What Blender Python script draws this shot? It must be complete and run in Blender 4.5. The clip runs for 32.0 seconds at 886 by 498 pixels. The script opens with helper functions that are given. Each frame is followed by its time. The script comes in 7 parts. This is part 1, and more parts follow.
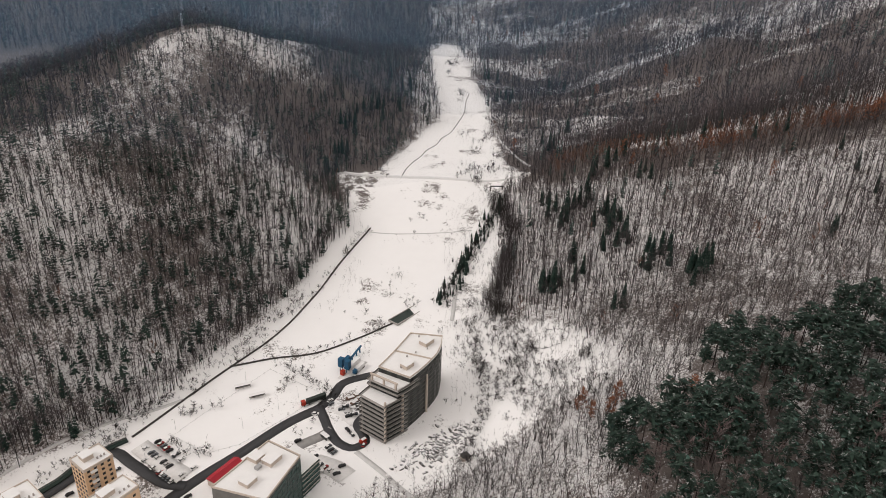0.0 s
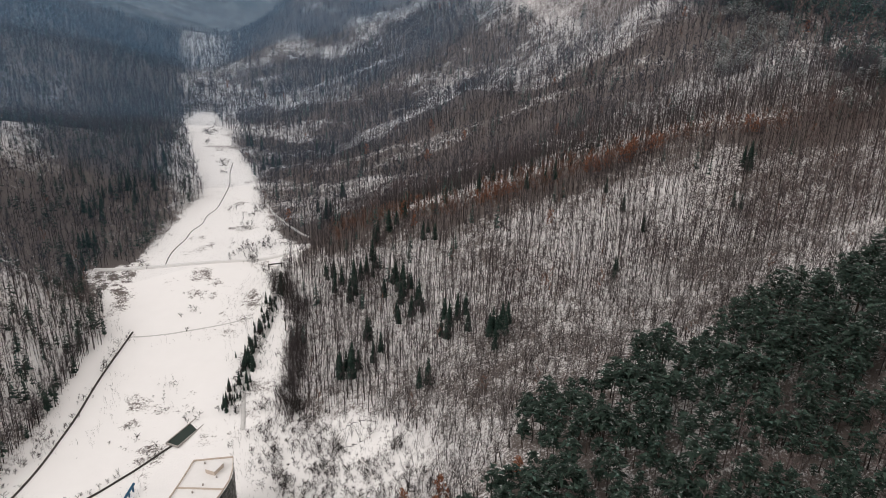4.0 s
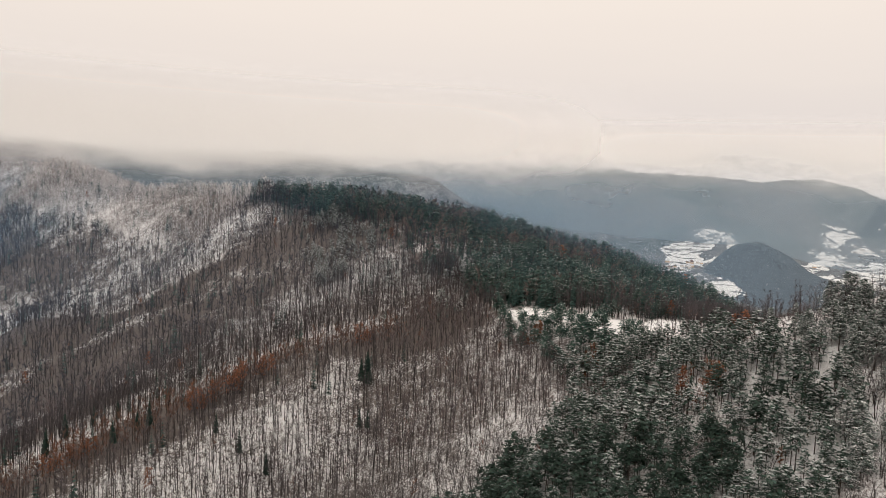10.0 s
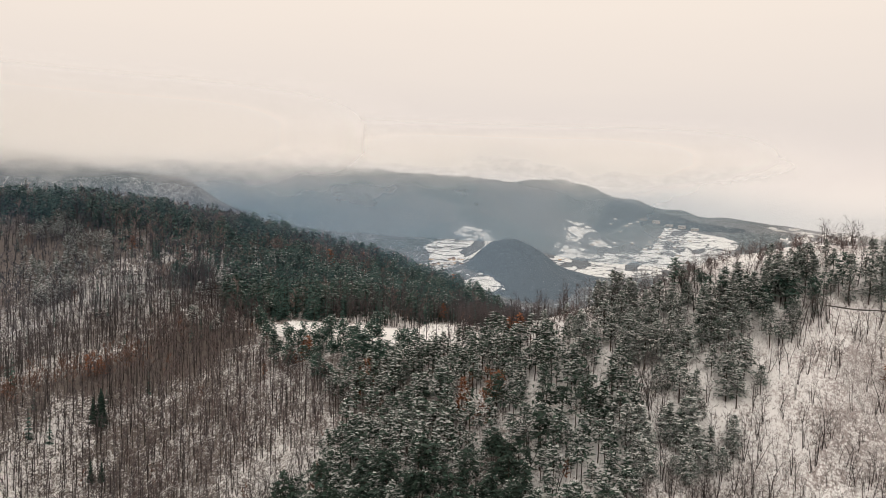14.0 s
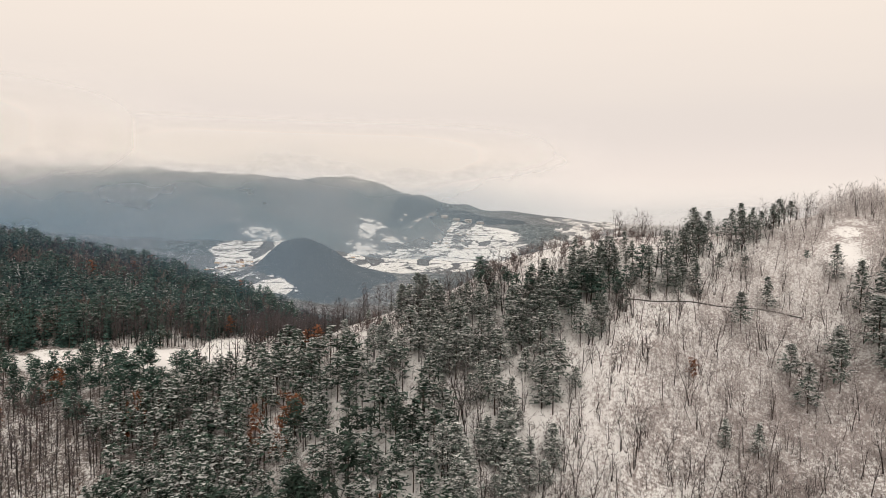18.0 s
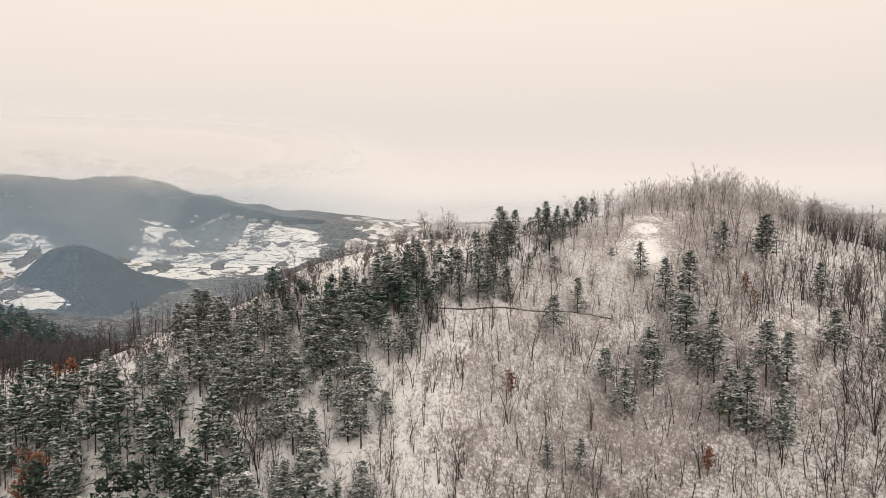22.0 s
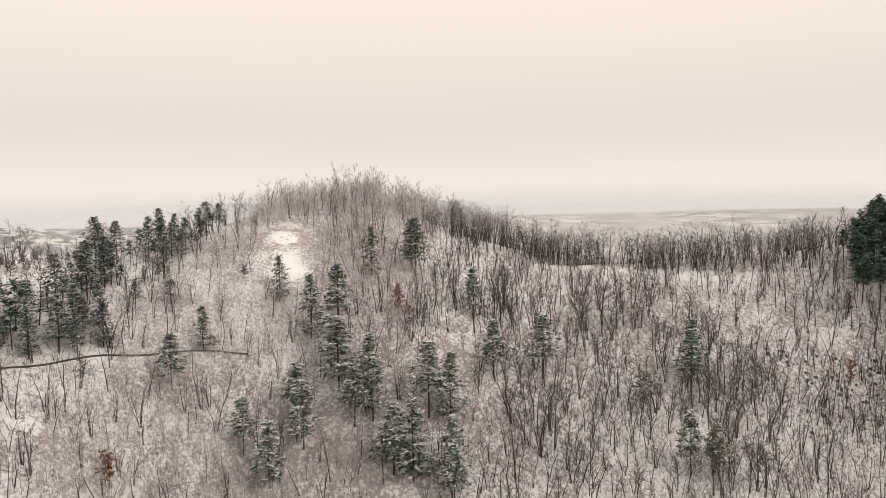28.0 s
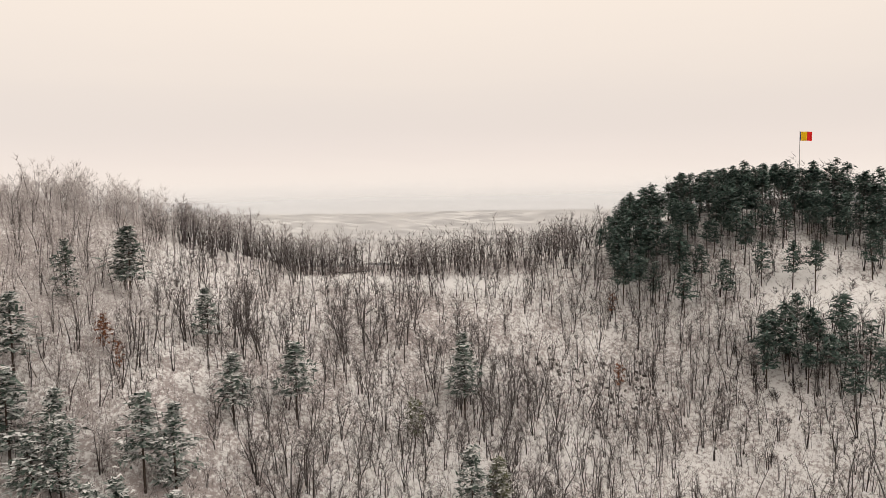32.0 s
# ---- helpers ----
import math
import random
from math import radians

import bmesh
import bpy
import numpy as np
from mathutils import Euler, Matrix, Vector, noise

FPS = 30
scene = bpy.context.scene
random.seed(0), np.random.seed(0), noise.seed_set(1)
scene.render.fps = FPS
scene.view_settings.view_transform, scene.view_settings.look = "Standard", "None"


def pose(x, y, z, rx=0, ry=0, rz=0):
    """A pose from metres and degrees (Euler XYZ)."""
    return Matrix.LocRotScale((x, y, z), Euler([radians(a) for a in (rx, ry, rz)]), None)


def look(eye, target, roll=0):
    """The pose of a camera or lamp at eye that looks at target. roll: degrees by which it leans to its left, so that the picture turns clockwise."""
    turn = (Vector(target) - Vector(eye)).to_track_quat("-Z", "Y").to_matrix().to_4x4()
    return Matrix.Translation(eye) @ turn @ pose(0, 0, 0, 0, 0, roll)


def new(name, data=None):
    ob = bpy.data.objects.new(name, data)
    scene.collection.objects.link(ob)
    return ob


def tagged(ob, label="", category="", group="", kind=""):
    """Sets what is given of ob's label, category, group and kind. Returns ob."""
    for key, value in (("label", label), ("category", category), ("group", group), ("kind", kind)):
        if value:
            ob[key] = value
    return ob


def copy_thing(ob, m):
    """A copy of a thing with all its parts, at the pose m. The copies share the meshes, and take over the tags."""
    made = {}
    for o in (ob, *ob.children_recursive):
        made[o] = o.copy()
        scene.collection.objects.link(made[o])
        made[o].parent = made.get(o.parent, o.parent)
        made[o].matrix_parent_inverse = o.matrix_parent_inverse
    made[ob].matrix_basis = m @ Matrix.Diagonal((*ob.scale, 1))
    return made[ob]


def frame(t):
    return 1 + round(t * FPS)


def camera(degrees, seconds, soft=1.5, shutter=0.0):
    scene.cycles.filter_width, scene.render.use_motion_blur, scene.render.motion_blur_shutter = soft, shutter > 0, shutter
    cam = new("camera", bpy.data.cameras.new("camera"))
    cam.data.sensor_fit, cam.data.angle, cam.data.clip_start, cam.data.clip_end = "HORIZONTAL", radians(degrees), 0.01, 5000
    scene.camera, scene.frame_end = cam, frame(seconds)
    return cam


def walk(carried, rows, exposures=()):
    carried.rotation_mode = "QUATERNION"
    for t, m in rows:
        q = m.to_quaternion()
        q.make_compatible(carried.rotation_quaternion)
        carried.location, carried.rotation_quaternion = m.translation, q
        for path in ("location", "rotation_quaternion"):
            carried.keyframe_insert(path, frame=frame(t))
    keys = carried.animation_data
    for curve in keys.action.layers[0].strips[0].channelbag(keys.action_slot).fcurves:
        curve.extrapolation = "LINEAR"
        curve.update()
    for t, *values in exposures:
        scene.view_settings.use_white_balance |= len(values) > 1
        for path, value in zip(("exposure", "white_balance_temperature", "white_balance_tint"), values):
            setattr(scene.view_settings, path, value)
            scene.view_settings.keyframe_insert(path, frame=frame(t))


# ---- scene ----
cam = camera(62.32, 32.0, soft=0.5)
# seconds, place (m), heading (degrees, clockwise from y), tilt, lean
FLIGHT = [
    (0.0, 0.00, -0.00, 280.00, -0.000, -26.257, 2.097),
    (0.5, -0.27, 5.59, 279.95, 2.288, -26.149, 2.096),
    (1.0, -0.42, 11.33, 279.98, 4.591, -26.012, 2.160),
    (1.5, -0.26, 17.01, 280.05, 6.860, -25.920, 2.125),
    (2.0, 0.24, 22.70, 280.15, 9.131, -25.486, 2.123),
    (2.5, 0.94, 28.43, 280.12, 11.372, -24.738, 2.072),
    (3.0, 1.92, 34.19, 280.08, 13.628, -23.827, 2.032),
    (3.5, 3.04, 39.94, 280.12, 15.889, -22.835, 2.003),
    (5.5, 9.85, 62.35, 281.35, 24.827, -17.265, 1.714),
    (6.0, 12.20, 68.23, 281.19, 27.093, -15.642, 1.709),
    (6.5, 14.78, 74.05, 281.04, 29.356, -13.974, 1.746),
    (7.0, 17.65, 79.64, 280.92, 31.744, -12.304, 1.737),
    (7.5, 20.73, 85.11, 280.83, 34.386, -11.128, 1.759),
    (8.0, 24.06, 90.53, 280.82, 37.245, -10.170, 1.887),
    (8.5, 27.63, 95.83, 280.94, 40.002, -8.569, 2.023),
    (9.0, 31.45, 100.89, 281.08, 42.717, -6.975, 2.253),
    (9.5, 35.51, 105.73, 281.15, 45.561, -5.646, 2.286),
    (10.0, 39.72, 110.28, 281.19, 48.489, -4.977, 2.226),
    (10.5, 44.12, 114.43, 281.29, 51.406, -4.672, 2.263),
    (11.0, 48.65, 118.14, 281.38, 53.954, -4.534, 2.213),
    (11.5, 53.33, 121.50, 281.47, 56.153, -4.476, 2.079),
    (12.0, 58.01, 124.67, 281.60, 58.287, -4.444, 1.947),
    (12.5, 62.82, 127.74, 281.78, 60.391, -4.406, 1.935),
    (13.0, 67.82, 130.70, 281.92, 62.487, -4.361, 1.885),
    (13.5, 72.99, 133.58, 282.01, 64.582, -4.340, 1.865),
    (14.0, 78.33, 136.34, 282.15, 66.677, -4.328, 1.847),
    (14.5, 83.72, 138.90, 282.28, 68.767, -4.304, 1.803),
    (16.5, 104.83, 146.77, 282.00, 77.007, -4.221, 1.121),
    (17.0, 109.44, 148.10, 282.19, 78.976, -4.204, 0.973),
    (17.5, 113.86, 149.27, 282.32, 80.904, -4.191, 0.873),
    (18.0, 118.27, 150.33, 282.42, 82.880, -4.178, 0.740),
    (18.5, 122.78, 151.19, 282.50, 84.830, -4.185, 0.612),
    (19.0, 127.57, 151.78, 282.67, 86.758, -4.167, 0.471),
    (19.5, 132.54, 152.13, 282.89, 88.663, -4.179, 0.377),
    (20.0, 137.69, 152.31, 283.09, 90.594, -4.187, 0.259),
    (20.5, 143.13, 152.23, 283.20, 92.584, -4.179, 0.218),
    (21.0, 148.65, 151.64, 283.37, 94.475, -4.175, 0.150),
    (21.5, 154.17, 150.64, 283.41, 96.374, -4.177, 0.103),
    (22.0, 159.56, 149.67, 283.59, 98.376, -4.204, 0.032),
    (22.5, 164.94, 148.70, 283.86, 100.419, -4.183, -0.043),
    (23.0, 170.26, 147.72, 284.08, 102.538, -4.191, -0.130),
    (23.5, 175.44, 146.56, 284.24, 104.775, -4.193, -0.185),
    (24.0, 180.35, 145.25, 284.28, 107.278, -4.195, -0.287),
    (24.5, 185.29, 143.65, 284.39, 109.769, -4.206, -0.349),
    (25.0, 190.24, 141.64, 284.60, 112.225, -4.207, -0.422),
    (25.5, 195.24, 139.40, 284.79, 114.550, -4.219, -0.497),
    (27.5, 214.53, 127.01, 284.74, 123.775, -4.306, -0.801),
    (28.0, 218.95, 123.37, 285.16, 126.113, -4.382, -0.859),
    (28.5, 223.34, 119.57, 285.62, 128.504, -4.554, -0.815),
    (29.0, 227.66, 115.60, 286.03, 130.891, -4.688, -0.797),
    (29.5, 231.82, 111.46, 286.38, 133.276, -4.820, -0.816),
    (30.0, 235.77, 107.26, 286.51, 135.628, -4.897, -0.835),
    (30.5, 239.60, 102.91, 286.34, 137.967, -4.885, -0.960),
    (31.0, 243.46, 98.62, 285.98, 140.354, -4.836, -1.040),
    (31.5, 247.32, 94.22, 285.54, 142.728, -4.789, -1.068),
    (32.0, 251.25, 89.62, 285.13, 145.143, -4.708, -1.162),
]
walk(cam, [(t, pose(x, y, z, 90 + tilt, 0, -head) @ pose(0, 0, 0, 0, 0, lean)) for t, x, y, z, head, tilt, lean in FLIGHT],
     exposures=[(0.0,0.15,6330,12),(6.0,0.21,6230,11),(9.0,0.29,6450,10),(13.0,0.28,6650,10),(20.0,0.31,6680,10),(32.0,0.33,6700,10)])

# ---- world ----
world = bpy.data.worlds.new("overcast_sky")
scene.world = world
world.use_nodes = True
wn, wl = world.node_tree.nodes, world.node_tree.links
wn.clear()
SUN_UP, SUN_ROUND = 36.0, 258.0     # degrees above the horizon, clockwise from y


def wnode(kind, **inputs):
    n = wn.new(kind)
    for k, v in inputs.items():
        n.inputs[k].default_value = v
    return n


sky = wn.new("ShaderNodeTexSky")
sky.sky_type, sky.sun_disc = "NISHITA", False
sky.sun_elevation, sky.sun_rotation = radians(SUN_UP), radians(SUN_ROUND)
sky_bg = wnode("ShaderNodeBackground", Strength=0.06)
wl.new(sky.outputs[0], sky_bg.inputs[0])
wco = wn.new("ShaderNodeTexCoord")
wsep = wn.new("ShaderNodeSeparateXYZ")
wl.new(wco.outputs["Generated"], wsep.inputs[0])
wmap = wnode("ShaderNodeMapping")
wmap.inputs["Scale"].default_value = (3.0, 3.0, 22.0)
wl.new(wco.outputs["Generated"], wmap.inputs[0])
wnoise = wnode("ShaderNodeTexNoise", Scale=1.0, Detail=5.0, Roughness=0.55)
wl.new(wmap.outputs[0], wnoise.inputs[0])
wadd = wn.new("ShaderNodeMath")
wadd.operation = "MULTIPLY_ADD"
wadd.inputs[1].default_value = 0.035
wl.new(wnoise.outputs[0], wadd.inputs[0])
wl.new(wsep.outputs[2], wadd.inputs[2])
wramp = wn.new("ShaderNodeValToRGB")
wl.new(wadd.outputs[0], wramp.inputs[0])
wramp.color_ramp.interpolation = "B_SPLINE"
stops = [(0.0, (0.70, 0.67, 0.65)), (0.012, (0.76, 0.71, 0.68)), (0.03, (0.88, 0.80, 0.745)), (0.055, (0.83, 0.74, 0.70)), (0.10, (0.75, 0.675, 0.64)), (0.16, (0.81, 0.725, 0.665)), (0.26, (0.91, 0.805, 0.715)), (0.42, (0.92, 0.83, 0.74)), (0.75, (0.91, 0.845, 0.775))]
while len(wramp.color_ramp.elements) < len(stops):
    wramp.color_ramp.elements.new(0.5)
for el, (at, c) in zip(wramp.color_ramp.elements, stops):
    el.position, el.color = at, (*c, 1)
cloud_bg = wnode("ShaderNodeBackground", Strength=0.88)
wl.new(wramp.outputs[0], cloud_bg.inputs[0])
wsum = wnode("ShaderNodeMixShader", Fac=0.93)
wl.new(sky_bg.outputs[0], wsum.inputs[1])
wl.new(cloud_bg.outputs[0], wsum.inputs[2])
wout = wn.new("ShaderNodeOutputWorld")
wl.new(wsum.outputs[0], wout.inputs[0])

sun = new("sun", bpy.data.lights.new("sun", "SUN"))
sun.data.energy, sun.data.angle, sun.data.color = 0.85, radians(25), (1.0, 0.94, 0.87)
sun.matrix_world = look((0, 0, 900), (-math.sin(radians(SUN_ROUND)) * 900, -math.cos(radians(SUN_ROUND)) * 900, 900 - 900 * math.tan(radians(SUN_UP))))


# ---- materials ----
class Mat:
    """A node material with a Principled surface and short ways to add nodes."""

    def __init__(self, name, rough=0.9, colour=(0.5, 0.5, 0.5), metal=0.0):
        self.mat = bpy.data.materials.new(name)
        self.mat.use_nodes = True
        self.t = self.mat.node_tree
        self.bsdf = self.t.nodes["Principled BSDF"]
        self.bsdf.inputs["Roughness"].default_value = rough
        self.bsdf.inputs["Metallic"].default_value = metal
        self.bsdf.inputs["Base Color"].default_value = (*colour, 1)
        self.bsdf.inputs["Specular IOR Level"].default_value = 0.25

    def add(self, kind, links=(), **values):
        n = self.t.nodes.new(kind)
        for k, v in values.items():
            if k in n.inputs:
                n.inputs[k].default_value = v
        for k, out in links:
            self.t.links.new(out, n.inputs[k])
        return n

    def pos(self):
        return self.add("ShaderNodeNewGeometry").outputs["Position"]

    def noise(self, scale, detail=4, rough=0.6, vec=None):
        return self.add("ShaderNodeTexNoise", [("Vector", vec or self.pos())], Scale=scale, Detail=detail, Roughness=rough).outputs["Fac"]

    def math(self, op, a, b=0.0, c=None):
        n = self.t.nodes.new("ShaderNodeMath")
        n.operation = op
        for i, v in enumerate((a, b) if c is None else (a, b, c)):
            if isinstance(v, (int, float)):
                n.inputs[i].default_value = v
            else:
                self.t.links.new(v, n.inputs[i])
        return n.outputs[0]

    def step(self, value, lo, hi):
        n = self.add("ShaderNodeMapRange", [("Value", value)])
        n.inputs[1].default_value, n.inputs[2].default_value = lo, hi
        n.interpolation_type = "SMOOTHSTEP"
        return n.outputs[0]

    def mix(self, fac, a, b):
        n = self.t.nodes.new("ShaderNodeMix")
        n.data_type = "RGBA"
        for i, v in ((0, fac), (6, a), (7, b)):
            if isinstance(v, (int, float)):
                n.inputs[i].default_value = v
            elif isinstance(v, tuple):
                n.inputs[i].default_value = (*v, 1)
            else:
                self.t.links.new(v, n.inputs[i])
        return n.outputs[2]

    def colour(self, out):
        self.t.links.new(out, self.bsdf.inputs["Base Color"])
        return self

    def bump(self, out, strength=0.4, distance=0.3):
        b = self.add("ShaderNodeBump", [("Height", out)], Strength=strength, Distance=distance)
        self.t.links.new(b.outputs[0], self.bsdf.inputs["Normal"])
        return self


def plain(name, colour, rough=0.8, metal=0.0, vary=0.18, scale=1.5):
    m = Mat(name, rough, colour, metal)
    dark = tuple(c * (1 - vary) for c in colour)
    light = tuple(min(1, c * (1 + vary)) for c in colour)
    m.colour(m.mix(m.noise(scale, 5, 0.65), dark, light))
    return m.mat


def hill_ground():
    """Snow: smooth on the open ground, thin between the trees where leaves, stones and twigs show through."""
    m = Mat("snowy_ground", 0.88)
    p = m.pos()
    xyz = m.add("ShaderNodeSeparateXYZ", [(0, p)])
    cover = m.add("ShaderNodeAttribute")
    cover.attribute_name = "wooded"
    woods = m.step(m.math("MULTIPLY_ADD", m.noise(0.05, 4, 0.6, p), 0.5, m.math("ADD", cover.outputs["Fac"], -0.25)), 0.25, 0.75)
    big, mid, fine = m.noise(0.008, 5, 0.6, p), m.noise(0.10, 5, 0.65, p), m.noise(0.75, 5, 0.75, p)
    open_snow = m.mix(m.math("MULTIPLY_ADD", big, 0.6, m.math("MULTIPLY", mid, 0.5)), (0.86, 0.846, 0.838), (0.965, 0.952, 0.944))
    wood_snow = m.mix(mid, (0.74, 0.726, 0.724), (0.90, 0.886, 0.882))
    high = m.math("MULTIPLY", m.step(xyz.outputs[2], 120.0, 205.0), m.step(xyz.outputs[1], 470.0, 300.0))
    litter = m.mix(high, m.mix(fine, (0.050, 0.042, 0.040), (0.22, 0.185, 0.168)), m.mix(fine, (0.19, 0.160, 0.156), (0.50, 0.445, 0.435)))
    show = m.math("MULTIPLY_ADD", big, 0.45, m.math("MULTIPLY_ADD", mid, 0.35, m.math("MULTIPLY", fine, 0.75)))
    leaves = m.add("ShaderNodeAttribute")
    leaves.attribute_name = "leaf_fall"
    show = m.math("ADD", leaves.outputs["Fac"], m.math("MULTIPLY_ADD", high, -0.012, m.math("MULTIPLY_ADD", woods, 0.222, m.math("ADD", show, -0.095))))
    grass = m.math("MULTIPLY", m.step(m.noise(0.028, 5, 0.7, p), 0.50, 0.64), m.math("SUBTRACT", 1.0, woods))
    show = m.math("MULTIPLY_ADD", grass, 0.21, show)
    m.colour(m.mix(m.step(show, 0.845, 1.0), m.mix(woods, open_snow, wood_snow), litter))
    return m.bump(m.math("ADD", mid, fine), 0.4, 0.5).mat


def bark(name, dark, light, frost=0.0):
    m = Mat(name, 0.9)
    g = m.add("ShaderNodeNewGeometry")
    base = m.mix(g.outputs["Random Per Island"], dark, light)
    if frost:
        up = m.add("ShaderNodeSeparateXYZ", [(0, g.outputs["Normal"])]).outputs[2]
        fac = m.math("MULTIPLY", m.step(m.math("ADD", m.math("ABSOLUTE", up), m.math("MULTIPLY", m.noise(0.6), 0.5)), 0.45, 1.0), frost)
        base = m.mix(fac, base, (0.82, 0.80, 0.79))
    return m.colour(base).mat


def needles(name, dark, light, snow):
    """Green needle clumps with snow lying on what faces up."""
    m = Mat(name, 0.75)
    g = m.add("ShaderNodeNewGeometry")
    base = m.mix(g.outputs["Random Per Island"], dark, light)
    up = m.add("ShaderNodeSeparateXYZ", [(0, g.outputs["True Normal"])]).outputs[2]
    n = m.math("ADD", m.math("ABSOLUTE", up), m.math("MULTIPLY_ADD", m.noise(0.5, 4, 0.7), 0.9, -0.45))
    fac = m.math("MULTIPLY", m.step(n, 1.0 - snow, 1.35 - snow), 0.92)
    return m.colour(m.mix(fac, base, (0.80, 0.80, 0.80))).mat


def far_fields(m, p):
    """Snowy fields on a broken hillside: strips that run downhill, hedges, lanes and copses."""
    shift = m.add("ShaderNodeTexNoise", [("Vector", p)], Scale=0.006, Detail=4.0)
    warp = m.add("ShaderNodeVectorMath", [(0, shift.outputs["Color"])])
    warp.operation = "SCALE"
    warp.inputs["Scale"].default_value = 120.0
    moved = m.add("ShaderNodeVectorMath", [(0, p), (1, warp.outputs[0])])
    moved.operation = "ADD"
    lie = m.add("ShaderNodeMapping", [(0, moved.outputs[0])])
    lie.inputs["Rotation"].default_value = (0, 0, 0.75)
    lie.inputs["Scale"].default_value = (0.55, 1.7, 0.4)
    cell = m.add("ShaderNodeTexVoronoi", [("Vector", lie.outputs[0])], Scale=0.0075)
    edge = m.add("ShaderNodeTexVoronoi", [("Vector", lie.outputs[0])], Scale=0.0075)
    edge.feature = "DISTANCE_TO_EDGE"
    tone = m.add("ShaderNodeSeparateColor", [(0, cell.outputs["Color"])]).outputs[0]
    mid, fine = m.noise(0.004, 5, 0.65, p), m.noise(0.045, 5, 0.75, p)
    snow = m.mix(fine, (0.80, 0.79, 0.78), (0.95, 0.94, 0.92))
    wood = m.mix(fine, (0.045, 0.05, 0.06), (0.24, 0.24, 0.25))
    pick = m.math("MULTIPLY_ADD", fine, 0.55, m.math("MULTIPLY_ADD", tone, 0.42, m.math("MULTIPLY", mid, 0.8)))
    c = m.mix(m.step(pick, 0.91, 0.97), snow, wood)
    hedge = m.math("MULTIPLY", m.step(edge.outputs[0], 0.06, 0.02), m.step(m.noise(0.011, 3, 0.6, p), 0.46, 0.54))
    z = m.add("ShaderNodeSeparateXYZ", [(0, p)]).outputs[2]
    bank = m.math("SINE", m.math("MULTIPLY_ADD", z, 0.55, m.math("MULTIPLY", m.noise(0.004, 4, 0.6, p), 26.0)))
    line = m.math("MULTIPLY", m.step(bank, 0.72, 0.92), m.step(m.noise(0.009, 4, 0.7, p), 0.44, 0.52))
    return m.mix(m.math("MAXIMUM", hedge, m.math("MULTIPLY", line, 0.85)), c, (0.09, 0.09, 0.10))


def far_forest():
    """Woods on the far hills, distance haze put into their blue-grey; snowy fields and dark knolls where the land is
    marked so.
    """
    m = Mat("haze_tinted_woods", 0.95)
    p = m.pos()
    run = m.add("ShaderNodeMapping", [(0, p)])
    run.inputs["Rotation"].default_value = (0, 0, 0.6)
    run.inputs["Scale"].default_value = (1.0, 1.5, 0.5)
    big, mid, fine = m.noise(0.0022, 4, 0.6, p), m.noise(0.020, 6, 0.7, run.outputs[0]), m.noise(0.11, 4, 0.8, p)
    # wood colours paled and blued to carry the haze of distance
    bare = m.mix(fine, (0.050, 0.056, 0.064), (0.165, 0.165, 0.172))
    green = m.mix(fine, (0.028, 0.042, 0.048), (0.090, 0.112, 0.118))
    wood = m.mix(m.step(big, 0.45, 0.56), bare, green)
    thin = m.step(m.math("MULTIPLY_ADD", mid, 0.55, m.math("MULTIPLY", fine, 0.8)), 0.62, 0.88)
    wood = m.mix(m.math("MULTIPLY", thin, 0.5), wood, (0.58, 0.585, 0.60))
    dark = m.add("ShaderNodeAttribute")
    dark.attribute_name = "evergreen"
    wob = m.math("MULTIPLY_ADD", m.noise(0.008, 5, 0.7, p), 1.0, -0.5)
    crown = m.add("ShaderNodeAttribute")
    crown.attribute_name = "crest_wood"
    # the knoll's dark evergreens, with blue haze mixed into their colour
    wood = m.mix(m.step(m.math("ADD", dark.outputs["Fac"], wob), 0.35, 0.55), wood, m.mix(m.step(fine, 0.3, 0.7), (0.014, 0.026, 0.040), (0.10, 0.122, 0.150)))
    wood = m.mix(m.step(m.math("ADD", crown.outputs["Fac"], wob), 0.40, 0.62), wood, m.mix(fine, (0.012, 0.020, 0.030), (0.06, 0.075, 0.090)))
    farm = m.add("ShaderNodeAttribute")
    farm.attribute_name = "farmland"
    wob = m.math("MULTIPLY_ADD", m.noise(0.012, 5, 0.7, p), 1.1, -0.55)
    open_land = m.math("MULTIPLY", m.step(m.math("ADD", farm.outputs["Fac"], wob), 0.38, 0.46), m.step(m.math("ADD", crown.outputs["Fac"], wob), 0.62, 0.45))
    return m.colour(m.mix(open_land, wood, far_fields(m, p))).mat


def plain_fields():
    """The lowland: long field strips, villages and woods under thin snow."""
    m = Mat("lowland_fields", 0.95)
    p = m.pos()
    stretch = m.add("ShaderNodeMapping", [(0, p)])
    stretch.inputs["Rotation"].default_value = (0, 0, 0.5)
    stretch.inputs["Scale"].default_value = (1.0, 2.2, 1.0)
    v = m.add("ShaderNodeTexVoronoi", [("Vector", stretch.outputs[0])], Scale=0.011)
    tone = m.add("ShaderNodeSeparateColor", [(0, v.outputs["Color"])]).outputs
    fine, mid = m.noise(0.02, 5, 0.75, p), m.noise(0.0026, 5, 0.65, p)
    field = m.mix(m.step(tone[0], 0.40, 0.60), (0.10, 0.105, 0.115), (0.80, 0.79, 0.78))
    town = m.mix(m.step(tone[1], 0.4, 0.6), (0.16, 0.17, 0.19), (0.50, 0.48, 0.46))
    c = m.mix(m.step(m.math("MULTIPLY_ADD", fine, 0.45, mid), 0.70, 0.80), field, town)
    return m.colour(m.mix(m.math("MULTIPLY", fine, 0.5), c, (0.42, 0.42, 0.43))).mat


